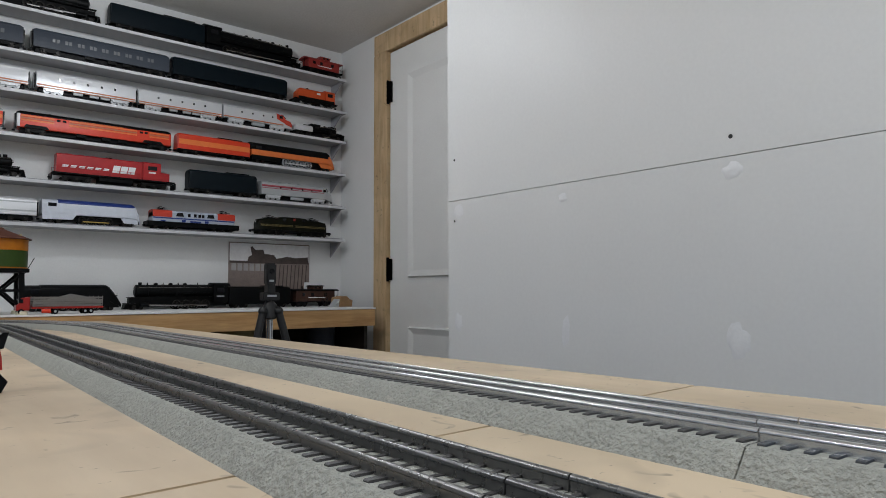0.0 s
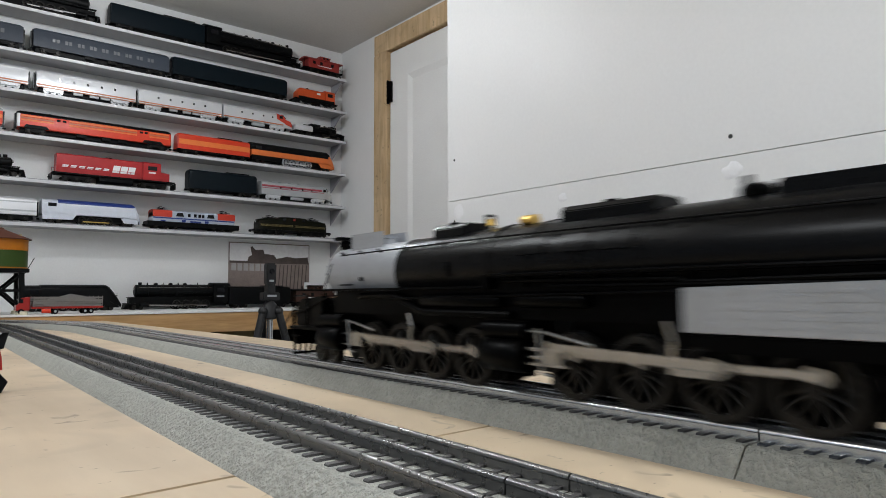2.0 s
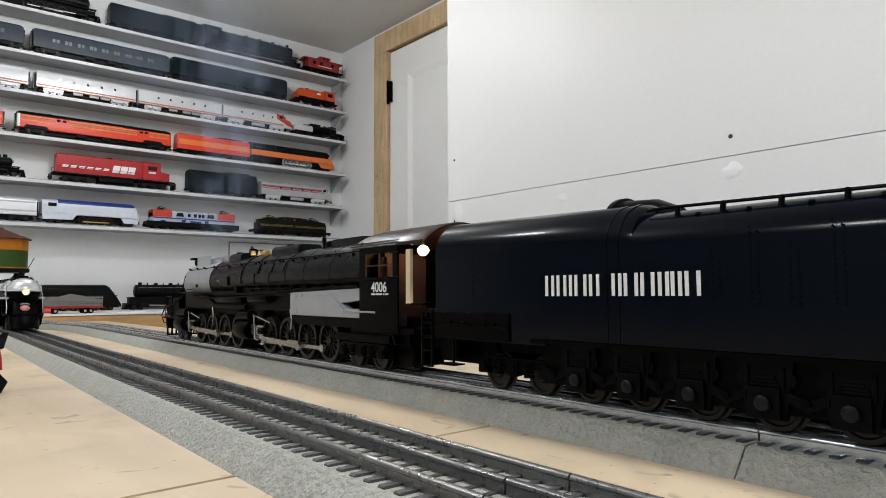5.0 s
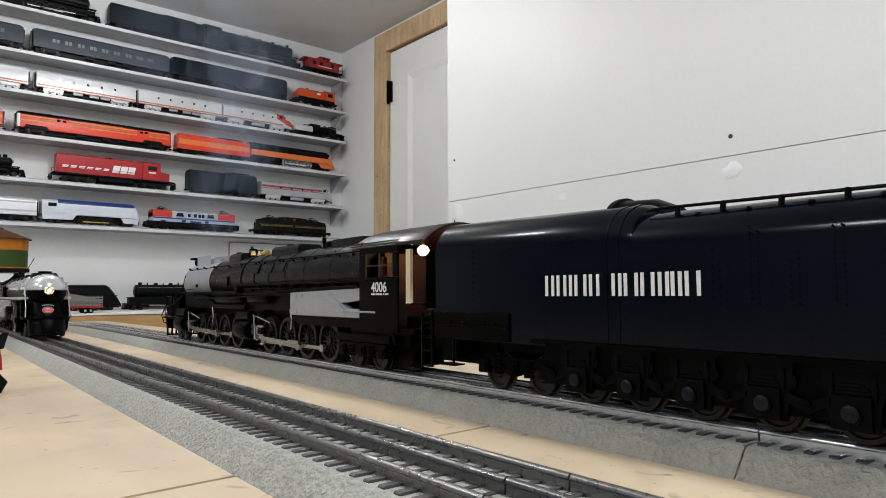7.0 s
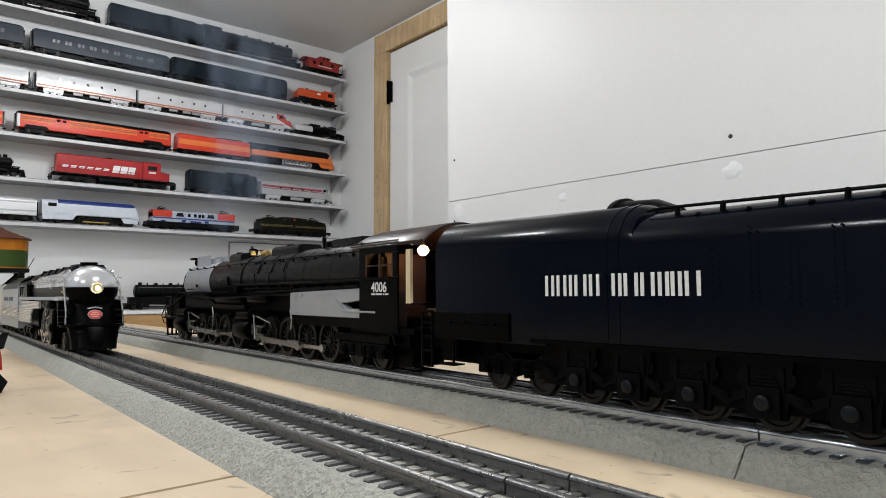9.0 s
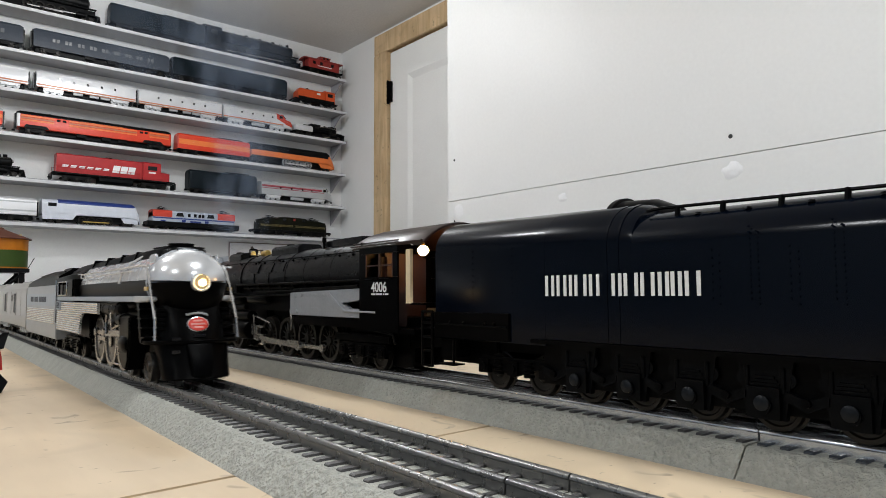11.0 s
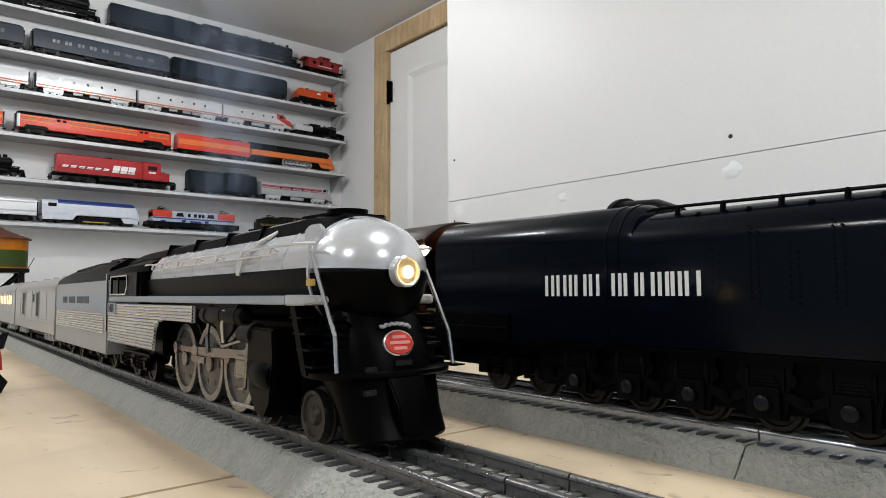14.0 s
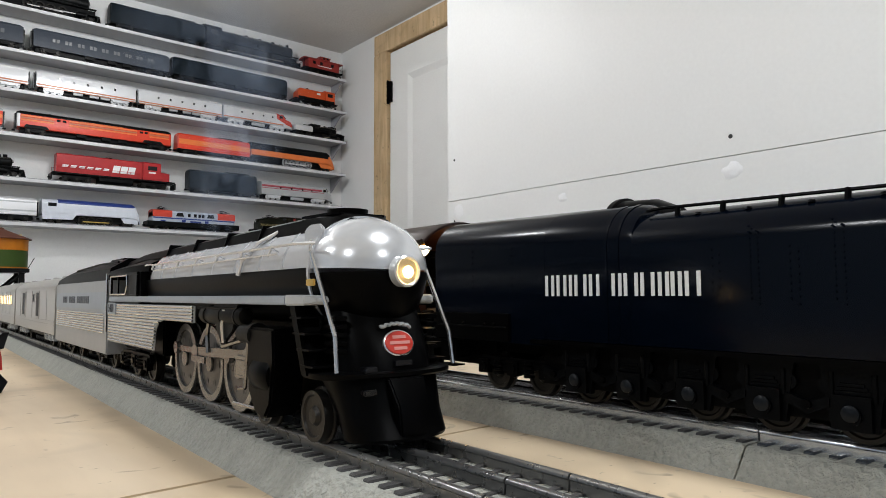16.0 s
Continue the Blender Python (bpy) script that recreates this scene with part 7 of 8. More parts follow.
part("end_cap", bx(B(), 0.0015, 0.010, -0.0307, 0.0307, 0.022, 0.066), LETTER, daycar, "white end of the car", bevel=0.0006)
for xa in (0.020, 0.395):
    part("truck_arch", prism(B(), [(xa, 0.0205), (xa + 0.008, 0.031), (xa + 0.066, 0.031), (xa + 0.076, 0.0205)], "y", -0.0309, -0.0298), MODBLACK, daycar)
part("name_strip", bx(B(), 0.190, 0.330, -0.0306, -0.0299, 0.0640, 0.0655), ORANGE2, daycar)
tender_car("orange model tender with a paler stripe", 0.822, 1.112, Z4, 0.080, ORANGE, ORANGE2)
streamlined_steam("orange and black streamlined model steam engine", 1.116, 1.512, Z4, 0.088, ORANGE2, MODBLACK, ORANGE2, r=0.0165, skirtm=MODBLACK, low=0.62, gear=CHROME, raked=0.030, wheelm=GRAPH)
# fifth shelf
steam_engine("small black model steam engine", 0.0, 0.333, Z5, 0.072, MODBLACK, MODBLACK, r=0.011)
hood_diesel("red model diesel with white stripes and a low nose", 0.407, 0.814, Z5, 0.100, DRED)
tender_car("plain green-black model tender", 0.868, 1.143, Z5, 0.092, HAZEBLK)
nosed_diesel("silver model passenger diesel with a plum stripe", 1.162, 1.502, Z5, 0.080, LGREY, LGREY, ((0.66, 0.76, PINK, 0.06), (0.58, 0.61, PINK, 0.05)), None, slope=0.035)
# lowest shelf
coach_car("white and silver model passenger car", 0.0, 0.368, Z6, 0.082, MODSILVER, MODSILVER, ((0.40, 0.46, LGREY), (0.76, 0.80, LGREY)))
streamlined_steam("pale blue-white streamlined model engine with a blue roof", 0.378, 0.697, Z6, 0.086, PALEBLUE, BLUE, PALEBLUE, raked=0.018, r=0.013, nosem=BLUE, gear=BRASS)
electric("red, silver and blue model electric engine", 0.715, 1.073, Z6, 0.088)
centre_cab_electric("dark olive model electric engine with gold lines", 1.128, 1.495, Z6, 0.094)
# on the bench
streamlined_steam("black streamlined model steam engine on the bench", 0.335, 0.640, BZ, 0.092, MODBLACK, MODBLACK, MODBLACK, r=0.0155)
steam_engine("black model steam engine on the bench", 0.646, 1.031, BZ, 0.100, MODBLACK, MODBLACK, r=0.017, cabfirst=False)
tender_car("black model tender with small white plates", 1.033, 1.300, BZ, 0.086, MODBLACK)
caboose("dark brown model caboose on the bench", 1.303, 1.533, BZ, 0.092, BROWN, MODBLACK)

# ---- other things ----
# photograph pinned behind the bench
photo = empty("photograph", "unframed old monochrome photograph of a train at a trestle", "picture")
PX0, PX1, PZ0, PZ1 = 1.062, 1.430, C - 0.02, C + 0.207
part("sheet", bx(B(), PX0, PX1, YW - 0.005, YW - 0.002, PZ0, PZ1), mat("photo_grey", (0.24, 0.19, 0.17), 0.3, var=0.25, size=30, bump=0), photo)
yp = YW - 0.0055
part("sky", bx(B(), PX0 + 0.004, PX1 - 0.004, yp, YW - 0.0048, PZ1 - 0.077, PZ1 - 0.004), mat("photo_sky", (0.82, 0.81, 0.81), 0.3, var=0.1, size=12, bump=0), photo)
PD = mat("photo_dark", (0.075, 0.055, 0.048), 0.3, var=0.4, size=60, bump=0)
hills = [(PX0 + 0.08, PZ1 - 0.078), (PX0 + 0.085, PZ1 - 0.06), (PX0 + 0.10, PZ1 - 0.052), (PX0 + 0.093, PZ1 - 0.02), (PX0 + 0.10, PZ1 - 0.014), (PX0 + 0.115, PZ1 - 0.03), (PX0 + 0.15, PZ1 - 0.028), (PX0 + 0.155, PZ1 - 0.045), (PX0 + 0.20, PZ1 - 0.05), (PX0 + 0.21, PZ1 - 0.065), (PX0 + 0.26, PZ1 - 0.055), (PX0 + 0.30, PZ1 - 0.06), (PX0 + 0.36, PZ1 - 0.055), (PX0 + 0.362, PZ1 - 0.078)]
part("train_shape", prism(B(), hills, "y", yp - 0.0006, yp + 0.0002), PD, photo)
for i in range(6):
    part("trestle_bay", bx(B(), PX0 + 0.012 + i * 0.026, PX0 + 0.032 + i * 0.026, yp - 0.0003, yp + 0.0004, PZ1 - 0.118, PZ1 - 0.088), mat("photo_mid", (0.36, 0.34, 0.33), 0.3, var=0.15, size=50, bump=0), photo)
part("trestle_deck", bx(B(), PX0 + 0.004, PX1 - 0.004, yp - 0.0006, yp, PZ1 - 0.086, PZ1 - 0.078), PD, photo)
for i in range(9):
    part("truss_bar", prism(B(), [(PX0 + 0.20 + i * 0.018, PZ0 + 0.02), (PX0 + 0.204 + i * 0.018, PZ0 + 0.02), (PX0 + 0.212 + i * 0.018, PZ1 - 0.09), (PX0 + 0.208 + i * 0.018, PZ1 - 0.09)], "y", yp - 0.0004, yp + 0.0003), PD, photo)

# small camera on a tripod beyond the table
CT = C - 0.013
TX, TY = 0.724, 1.558
tripod = empty("camera_tripod", "small black camera on a black tripod", "tripod", m=pose(TX, TY, 0))
TB = mat("tripod_black", (0.010, 0.010, 0.011), 0.5, var=0.2, size=60, bump=0.05)
cam_body = part("camera_body", bx(B(), -0.013, 0.013, -0.010, 0.010, CT + 0.030, CT + 0.084), TB, tripod, "small upright black camera", bevel=0.003)
part("lens", lathe(B(), [(0, 0.006), (0.004, 0.006), (0.004, 0.0045), (0.002, 0)], (0, -0.010, CT + 0.064), (0, -1, 0), 16), SHADE, cam_body)
part("camera_plate", bx(B(), -0.006, 0.006, -0.0108, -0.010, CT + 0.038, CT + 0.043), LGREY, cam_body)
part("head", bx(bx(B(), -0.010, 0.010, -0.012, 0.012, CT + 0.004, CT + 0.030), -0.022, 0.022, -0.012, 0.012, CT - 0.008, CT + 0.012), TB, tripod, bevel=0.002)
part("head_plate", bx(B(), -0.012, 0.012, -0.0135, -0.0125, CT + 0.001, CT + 0.006), LGREY, tripod)
part("pan_handle", rod(B(), [(0, 0, CT - 0.002), (0.035, 0.06, CT - 0.05)], 0.004, 8), TB, tripod)
part("collar", lathe(B(), [(0, 0.012), (0.004, 0.020), (0.035, 0.018), (0.045, 0.010)], (0, 0, CT - 0.055), (0, 0, 1), 16), TB, tripod)
part("centre_column", cy(B(), (0, 0, 0.55), (0, 0, CT - 0.01), 0.0085, n=14), CHROME, tripod, "bright centre column")
for k in range(3):
    a = radians(200 + 120 * k)
    d = Vector((math.cos(a), math.sin(a), 0))
    hip = Vector((0, 0, CT - 0.035)) + d * 0.022
    lg = part("leg", rod(B(), [hip, hip + d * 0.040 + Vector((0, 0, -0.14)), Vector((0, 0, 0.03)) + d * 0.38], 0.0095, 10), TB, tripod)
    part("rubber_foot", ball(B(), Vector((0, 0, 0.012)) + d * 0.385, 0.012, 10), TB, lg)
    part("clamp", ball(B(), hip, 0.012, 10), TB, lg)

# water tower
WX, WY = 0.2395, 2.325
tower = empty("water_tower", "model water tower, orange and green tank on black legs", "model building", m=pose(WX, WY, BZ))
TOR, TGR = paint("tank_orange", (0.42, 0.135, 0.003), 0.5), paint("tank_green", (0.024, 0.055, 0.003), 0.5)
part("tank", lathe(B(), [(0, 0.0), (0.0005, 0.069), (0.052, 0.069), (0.0525, 0.0)], (0, 0, 0.134), (0, 0, 1), 40), TGR, tower, "green lower tank band")
part("tank_top", lathe(B(), [(0, 0.0), (0.0, 0.0692), (0.032, 0.0692), (0.0322, 0.0)], (0, 0, 0.1867), (0, 0, 1), 40), TOR, tower, "orange upper tank band")
part("tank_hoop", lathe(B(), [(0, 0.068), (0, 0.0702), (0.003, 0.0702), (0.003, 0.068)], (0, 0, 0.1345), (0, 0, 1), 40), TOR, tower)
part("roof", lathe(B(), [(0, 0.0), (0.0, 0.078), (0.002, 0.078), (0.030, 0.008), (0.034, 0.006), (0.036, 0.0)], (0, 0, 0.219), (0, 0, 1), 40), paint("tower_roof", (0.10, 0.035, 0.02), 0.6), tower, "brown conical roof")
part("roof_lamp", ball(B(), (0.045, -0.03, 0.232), 0.004, 10), CREAM, tower)
part("platform", bx(B(), -0.066, 0.066, -0.066, 0.066, 0.122, 0.1335), MODBLACK, tower, bevel=0.001)
for i, (sx, sy) in enumerate(((1, 1), (1, -1), (-1, 1), (-1, -1))):
    part("leg", loft(B(), [[(sx * 0.052 + a * 0.007, sy * 0.052 + b * 0.007, 0.012) for a, b in ((-1, -1), (1, -1), (1, 1), (-1, 1))], [(sx * 0.048 + a * 0.007, sy * 0.048 + b * 0.007, 0.122) for a, b in ((-1, -1), (1, -1), (1, 1), (-1, 1))]]), MODBLACK, tower)
    part("footing", lathe(B(), [(0, 0.0), (0, 0.016), (0.010, 0.013), (0.013, 0.0)], (sx * 0.052, sy * 0.052, 0.0), (0, 0, 1), 14), paint("footing_cream", (0.60, 0.57, 0.42), 0.6), tower, "cream footing")
for s in (1, -1):
    for a, b in ((1, -1), (-1, 1)):
        part("brace", rod(B(), [(0.05 * a, 0.05 * s, 0.02), (0.05 * b, 0.05 * s, 0.12)], 0.004), MODBLACK, tower)
        part("brace", rod(B(), [(0.05 * s, 0.05 * a, 0.02), (0.05 * s, 0.05 * b, 0.12)], 0.004), MODBLACK, tower)
    part("girder", bx(B(), -0.05, 0.05, *sorted((0.046 * s, 0.056 * s)), 0.066, 0.074), MODBLACK, tower)
part("spout", rod(B(), [(0.058, -0.03, 0.118), (0.082, -0.03, 0.166)], 0.0011, 6), MODBLACK, tower)

# red toy lorry with a stake trailer
lorry = empty("toy_lorry", "red toy lorry with a grey slatted trailer", "toy vehicle", m=pose(0.279, 2.285, BZ) @ Matrix.Diagonal((1.17, 1.17, 1.22, 1)))
SLAT = paint("weathered_slat", (0.19, 0.18, 0.17), 0.6)
LRED = paint("lorry_red", (0.34, 0.018, 0.014))
part("trailer_floor", bx(B(), 0.030, 0.192, -0.022, 0.022, 0.0135, 0.0185), LRED, lorry, bevel=0.0006)
for s in (1, -1):
    for k in range(4):
        part("slat", bx(B(), 0.032, 0.190, *sorted((0.0205 * s, 0.0218 * s)), 0.0195 + k * 0.006, 0.0238 + k * 0.006), SLAT, lorry)
    for k in range(8):
        part("stake", bx(B(), 0.033 + k * 0.0222, 0.035 + k * 0.0222, *sorted((0.0218 * s, 0.0226 * s)), 0.018, 0.044), SLAT, lorry)
part("load", loft(B(), [[(x, -0.018, 0.0190), (x, 0.018, 0.0190), (x, 0.012, z), (x, -0.012, z)] for x, z in ((0.034, 0.030), (0.08, 0.038), (0.12, 0.049), (0.15, 0.043), (0.188, 0.034))]), SLAT, lorry)
part("cab", loft(B(), [[(x, -0.019, 0.010), (x, 0.019, 0.010), (x, 0.018, z), (x, -0.018, z)] for x, z in ((-0.003, 0.022), (0.003, 0.026), (0.008, 0.040), (0.026, 0.042))]), LRED, lorry, "red lorry cab", bevel=0.001)
part("windscreen", bx(B(), 0.003, 0.012, -0.0195, 0.0195, 0.028, 0.037), SHADE, lorry)
part("fuel_tank", cy(B(), (0.052, -0.018, 0.008), (0.072, -0.018, 0.008), 0.005, n=12), ORANGE, lorry)
for x in (0.008, 0.082, 0.150, 0.163):
    for s in (1, -1):
        wh = part("wheel", lathe(B(), [(-0.003, 0.004), (-0.003, 0.0062), (-0.002, 0.0068), (0.002, 0.0068), (0.003, 0.006), (0.003, 0.0038), (0.002, 0.0036)], (x, 0.018 * s, 0.0068), (0, s, 0), 18), MODBLACK, lorry)
        part("hub", lathe(B(), [(0.0005, 0.0037), (0.0028, 0.0030), (0.003, 0.0)], (x, 0.018 * s, 0.0068), (0, s, 0), 14), LGREY, wh)

# odds and ends on and under the bench
bxs = empty("cardboard_box", "torn brown cardboard box on the bench", "box", m=pose(1.475, 2.47, BZ, 0, 0, 20))
part("box", prism(B(), [(-0.045, 0), (0.035, 0), (0.04, 0.028), (0.02, 0.031), (0.0, 0.045), (-0.038, 0.040)], "y", -0.025, 0.025), mat("cardboard", (0.32, 0.19, 0.09), 0.8, var=0.2, size=40), bxs, smooth=False)
part("flap", prism(B(), [(-0.075, 0.0), (-0.045, 0.0), (-0.030, 0.035), (-0.036, 0.036)], "y", -0.02, 0.012), LGREY, bxs, smooth=False)
fg = empty("loose_wire", "bent dark wire lying on the bench", "wire", m=pose(1.40, 2.50, BZ))
part("wire", rod(B(), [(-0.02, 0, 0.0015), (0.0, 0.0, 0.010), (0.004, 0.01, 0.035), (0.012, 0.0, 0.020), (0.022, 0.0, 0.038), (0.03, 0.01, 0.0015)], 0.0014, 6), SHADE, fg)
adp = empty("socket_plate", "white socket plate on the wall above the bench", "socket", m=pose(1.44, YW - 0.002, C + 0.012))
part("plate", bx(B(), -0.035, 0.05, -0.010, 0.0, -0.03, 0.03), LETTER, adp, bevel=0.002)
rng = random.Random(5)
for k in range(7):
    x, w, hh = 0.62 + k * 0.125, 0.05 + 0.03 * rng.random(), 0.12 + 0.16 * rng.random()
    st = empty("storage_tin", "dark tin stored under the bench", "tin", "tins under the bench", pose(x, 2.42 + 0.06 * rng.random(), 0.64))
    part("tin", lathe(B(), [(0, 0.0), (0, w * 0.9), (0.004, w), (hh, w), (hh + 0.004, w * 0.9), (hh + 0.005, 0)], (0, 0, 0), (0, 0, 1), 18), [MODBLACK, BROWN, HAZEGREY, GOLD][k % 4], st)
# red toy at the table's near edge
toy = empty("red_toy", "small red and black toy on the plywood", "toy", m=TILT @ pose(0.0640, 0.628, TT))
part("body", loft(B(), [[(-0.020, -0.01, 0.016), (0.004, -0.008, 0.018), (0.004, 0.008, 0.018), (-0.02, 0.01, 0.016)], [(-0.02, -0.01, 0.030), (0.0035, -0.006, 0.028), (0.0035, 0.006, 0.028), (-0.02, 0.01, 0.030)], [(-0.018, -0.006, 0.040), (0.002, -0.003, 0.036), (0.002, 0.003, 0.036), (-0.018, 0.006, 0.040)]]), LRED, toy)
part("horn", loft(B(), [[(-0.012, -0.004, 0.030), (0.005, -0.003, 0.034), (0.005, 0.003, 0.034), (-0.012, 0.004, 0.030)], [(0.004, -0.001, 0.046), (0.0085, -0.0005, 0.0465), (0.0085, 0.0005, 0.0465), (0.004, 0.001, 0.046)]]), MODBLACK, toy)
part("claw", loft(B(), [[(-0.02, -0.008, 0.0), (0.004, -0.006, 0.0), (0.004, 0.006, 0.0), (-0.02, 0.008, 0.0)], [(-0.02, -0.008, 0.012), (0.0085, -0.003, 0.008), (0.0085, 0.003, 0.008), (-0.02, 0.008, 0.012)], [(-0.02, -0.006, 0.0165), (0.002, -0.003, 0.016), (0.002, 0.003, 0.016), (-0.02, 0.006, 0.0165)]]), MODBLACK, toy)
# ---- smoke drifting up from the big engine ----
def smoke_material(name, density, seed):
    m = bpy.data.materials.new(name)
    m.use_nodes = True
    nt = m.node_tree
    nt.nodes.remove(nt.nodes["Principled BSDF"])
    out = nt.nodes["Material Output"]
    tc = nt.nodes.new("ShaderNodeTexCoord")
    gr = nt.nodes.new("ShaderNodeTexGradient")
    gr.gradient_type = "SPHERICAL"
    mp = nt.nodes.new("ShaderNodeMapping")
    mp.vector_type = "POINT"
    mp.inputs["Location"].default_value = (seed, 0, 0)
    nz = nt.nodes.new("ShaderNodeTexNoise")
    nz.inputs["Scale"].default_value, nz.inputs["Detail"].default_value, nz.inputs["Distortion"].default_value = 1.6, 4, 1.0
    nt.links.new(tc.outputs["Object"], gr.inputs["Vector"])
    nt.links.new(tc.outputs["Object"], mp.inputs["Vector"])
    nt.links.new(mp.outputs[0], nz.inputs["Vector"])
    mr = nt.nodes.new("ShaderNodeMapRange")
    mr.inputs["From Min"].default_value, mr.inputs["From Max"].default_value = 0.40, 0.72
    nt.links.new(nz.outputs["Fac"], mr.inputs["Value"])
    mu = nt.nodes.new("ShaderNodeMath")
    mu.operation = "MULTIPLY"
    nt.links.new(gr.outputs["Fac"], mu.inputs[0])
    nt.links.new(mr.outputs[0], mu.inputs[1])
    mk = nt.nodes.new("ShaderNodeMath")
    mk.operation = "MULTIPLY"
    mk.inputs[1].default_value = density
    nt.links.new(mu.outputs[0], mk.inputs[0])
    tr, df, mx = nt.nodes.new("ShaderNodeBsdfTransparent"), nt.nodes.new("ShaderNodeBsdfDiffuse"), nt.nodes.new("ShaderNodeMixShader")
    df.inputs["Color"].default_value = (0.55, 0.68, 0.92, 1)
    nt.links.new(mk.outputs[0], mx.inputs["Fac"])
    nt.links.new(tr.outputs[0], mx.inputs[1])
    nt.links.new(df.outputs[0], mx.inputs[2])
    nt.links.new(mx.outputs[0], out.inputs["Surface"])
    return m


smoke = []
for k in range(4):
    bm = B()
    rings = [[bm.verts.new((r * math.cos(a), 0.22 * (1 - r * r) + 0.08 * math.sin(3 * a + k) * r * (1 - r), r * math.sin(a))) for a in (2 * math.pi * i / 24 for i in range(24))] for r in (0.05, 0.3, 0.55, 0.8, 1.0)]
    bm.faces.new(rings[0])
    for p, q in zip(rings, rings[1:]):
        for i in range(24):
            bm.faces.new((p[i], p[(i + 1) % 24], q[(i + 1) % 24], q[i]))
    ob = part("smoke_wisp", bm, smoke_material("smoke", 0.27, k * 3.7), None)
    tagged(ob, "faint blue-white wisp of smoke above the engine", "smoke", "smoke wisps")
    s = (0.06, 0.085, 0.105, 0.12)[k]
    ob.scale = (s * 0.75, s * 0.75, s * 1.35)
    ob.visible_shadow = False
    smoke.append(ob)


# ---- movement ----
BIG_Y = [(0, -0.075), (0.5, 0.107), (0.7, 0.177), (0.9, 0.242), (1.1, 0.303), (1.3, 0.362), (1.5, 0.424), (1.8, 0.511), (2.1, 0.598), (2.4, 0.680), (2.7, 0.753),
         (3.0, 0.815), (3.2, 0.853), (3.4, 0.887), (3.5, 0.903), (3.6, 0.917), (3.8, 0.944), (4.0, 0.9582), (4.2, 0.9598), (4.5, 0.960), (16, 0.960)]
HUD_Y = [(0, 2.05), (1.5, 1.82), (3.4, 1.535), (4.2, 1.408), (5.2, 1.295), (6.3, 1.169), (6.7, 1.104), (7.0, 1.059), (7.3, 1.0105), (7.7, 0.953), (8.1, 0.8865), (8.5, 0.824), (8.9, 0.7606), (9.2, 0.718),
         (9.9, 0.600), (10.6, 0.488), (11.3, 0.3803), (11.5, 0.3496), (11.7, 0.318), (11.9, 0.2896), (12.1, 0.2613), (12.3, 0.2351), (12.5, 0.2152), (12.7, 0.200), (12.9, 0.195), (13.1, 0.1935), (16, 0.1935)]


def ease(rows, t):
    """The value at t, gliding through the rows without overshoot."""
    i = max(0, min(len(rows) - 2, sum(1 for r in rows if r[0] <= t) - 1))

    def slope(k):
        if k <= 0 or k >= len(rows) - 1:
            return (rows[1][1] - rows[0][1]) / (rows[1][0] - rows[0][0]) if k <= 0 else 0.0
        a = (rows[k][1] - rows[k - 1][1]) / (rows[k][0] - rows[k - 1][0])
        b = (rows[k + 1][1] - rows[k][1]) / (rows[k + 1][0] - rows[k][0])
        return 0.0 if a * b <= 0 else 2 * a * b / (a + b)
    (ta, a), (tb, b) = rows[i], rows[i + 1]
    h = tb - ta
    u = min(1.0, max(0.0, (t - ta) / h))
    return (2 * u**3 - 3 * u**2 + 1) * a + (u**3 - 2 * u**2 + u) * h * slope(i) + (3 * u**2 - 2 * u**3) * b + (u**3 - u**2) * h * slope(i + 1)


def on_track(track, s, near, far, sign):
    """A vehicle whose leading end is s along a track and whose trucks sit near and far behind it; sign 1 runs up the track, -1 down."""
    xa, ya, _ = along(track, s - sign * near)
    xb, yb, _ = along(track, s - sign * far)
    d = math.atan2(ya - yb, xa - xb)
    return TAB @ pose(xa + near * math.cos(d), ya + near * math.sin(d), RT, 0, 0, math.degrees(d))


def turned(base, ang):
    """A wheel that has rolled ang radians forward, at base in its engine."""
    return Matrix.Translation(base) @ Matrix.Rotation(ang, 4, "Y")


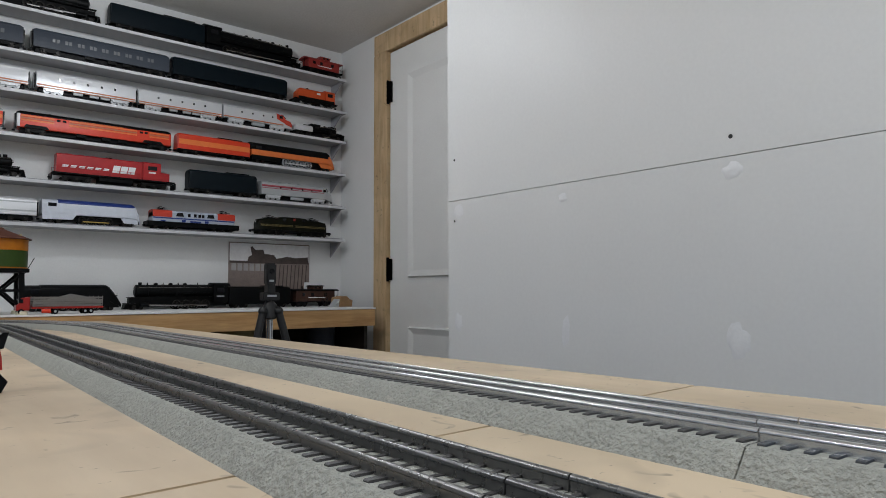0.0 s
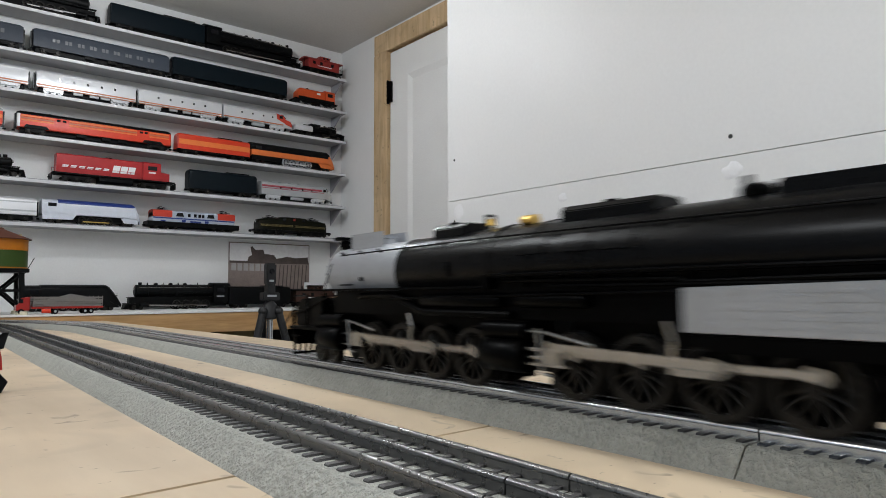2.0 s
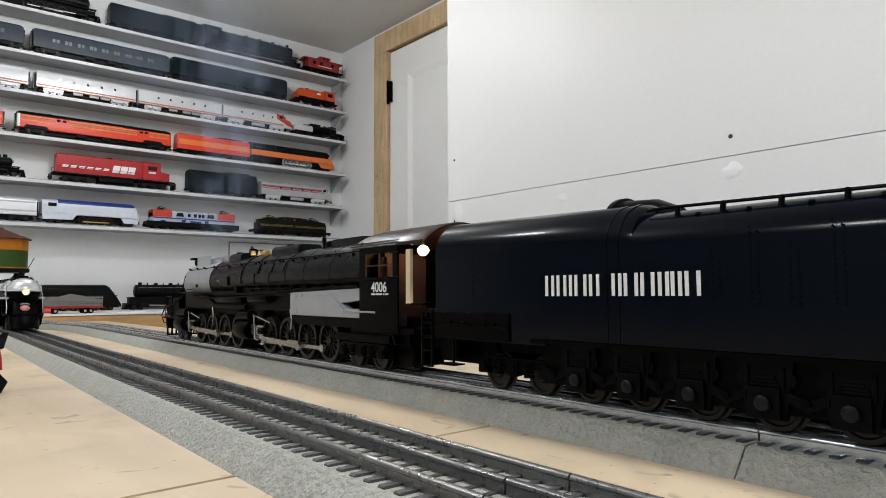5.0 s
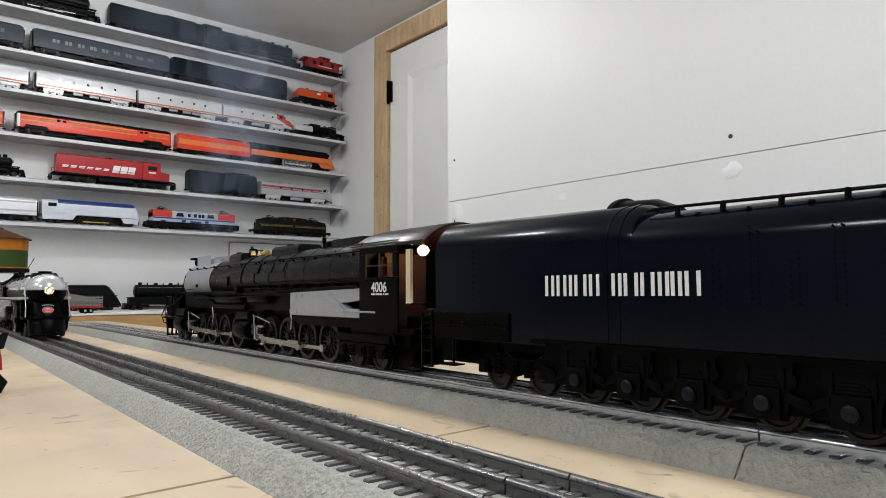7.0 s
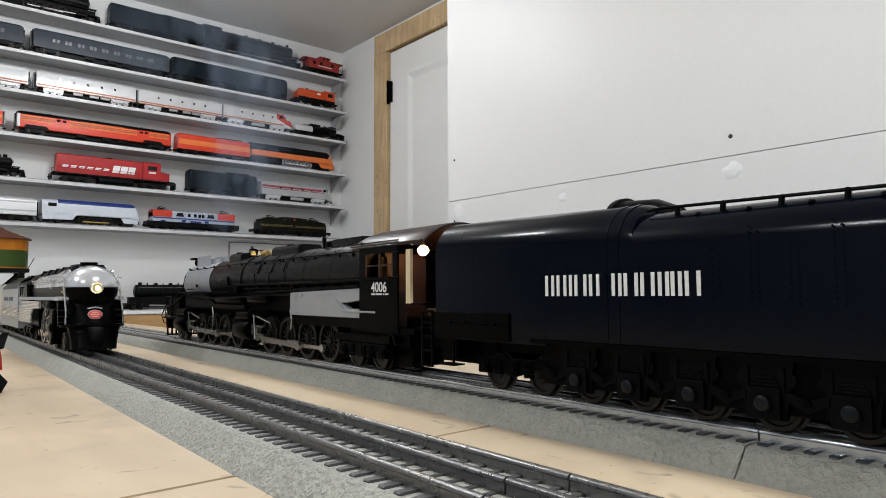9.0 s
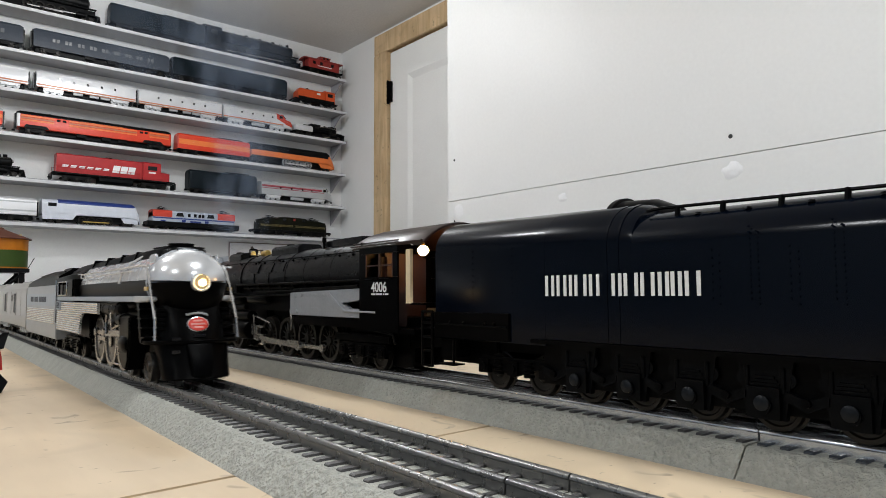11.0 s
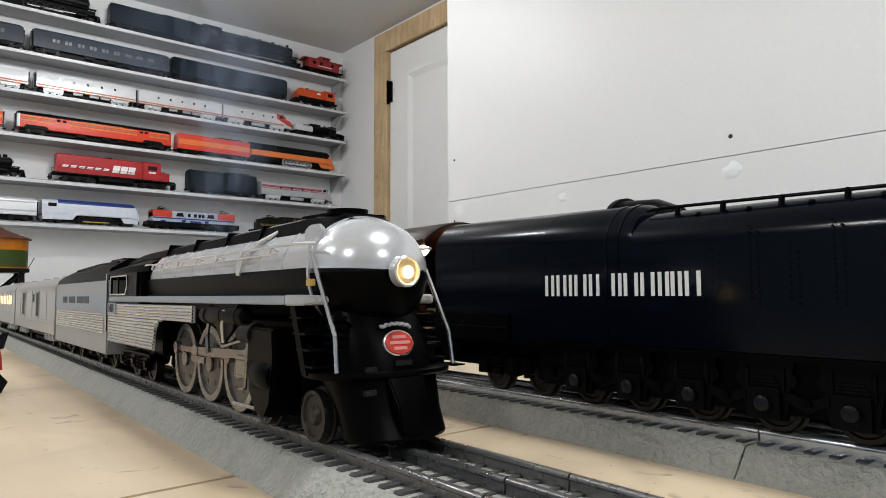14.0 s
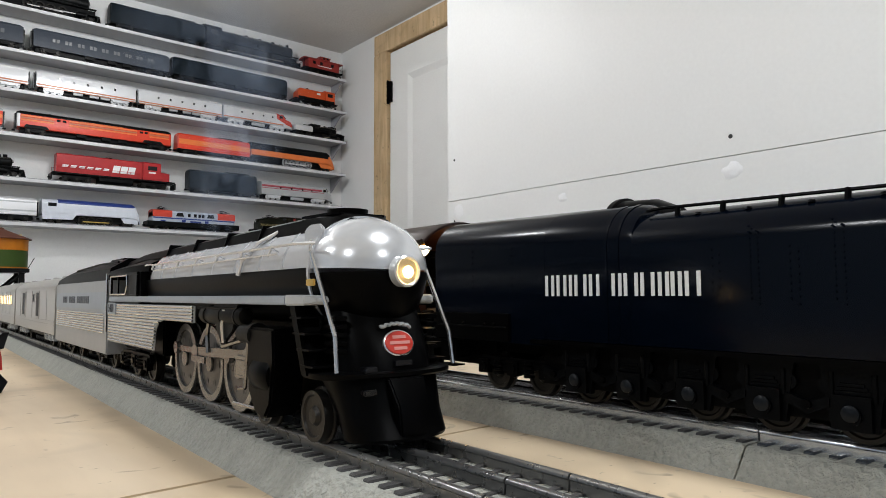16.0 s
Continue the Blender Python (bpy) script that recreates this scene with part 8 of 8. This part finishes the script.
def motions():
    big_t = [k / 30 for k in range(0, 136)] + [16.0]
    hud_t = [k / 15 for k in range(0, 201)] + [16.0]
    walk(big_boy, [(t, on_track("b", ease(BIG_Y, t), 0.12, 0.44, 1)) for t in big_t])
    walk(big_tender, [(t, on_track("b", ease(BIG_Y, t) - 0.6195, 0.05, 0.24, 1)) for t in big_t])
    walk(hudson, [(t, on_track("a", ease(HUD_Y, t), 0.06, 0.29, -1)) for t in hud_t])
    walk(hud_tender, [(t, on_track("a", ease(HUD_Y, t) + 0.360, 0.055, 0.19, -1)) for t in hud_t])
    walk(baggage, [(t, on_track("a", ease(HUD_Y, t) + 0.607, 0.06, 0.29, -1)) for t in hud_t])
    walk(coach, [(t, on_track("a", ease(HUD_Y, t) + 0.970, 0.06, 0.29, -1)) for t in hud_t])
    # wisps trail in behind the engine as it slows, and then hang and sway above its chimney
    places = ((0.318, 0.80, 0.125), (0.326, 0.80, 0.215), (0.332, 0.80, 0.290), (0.262, 0.82, 0.355))
    for k, (ob, (px, py, pz)) in enumerate(zip(smoke, places)):
        rows = []
        for i in range(33):
            t = i * 0.5
            u = min(1.0, max(0.0, (t - 1.5 - 0.1 * k) / 2.0))
            u = u * u * (3 - 2 * u)
            rows.append((t, pose(px + 0.010 * math.sin(0.7 * t + k), -0.35 + (py + 0.35) * u, C + 0.10 + (pz - 0.10) * u + 0.010 * math.sin(0.9 * t + 2 * k), 0, 0, -25 + 6 * math.sin(0.5 * t + k))))
        walk(ob, rows)
    for wheels, rods, ys, times, y0, sgn in ((big_wheels, big_rods, BIG_Y, big_t, 0.960, 1), (hud_wheels, hud_rods, HUD_Y, hud_t, 0.1935, -1)):
        for ob, base, r, phase in wheels:
            walk(ob, [(t, turned(base, sgn * (ease(ys, t) - y0) / r + phase)) for t in times])
        for ob, crank, r, phase, slide in rods:
            rows = []
            for t in times:
                a = sgn * (ease(ys, t) - y0) / r + phase
                # a crank pin set forward of the axle turns down as the wheel rolls on
                rows.append((t, pose(crank * math.cos(a), 0, 0 if slide else -crank * math.sin(a))))
            walk(ob, rows)


motions()
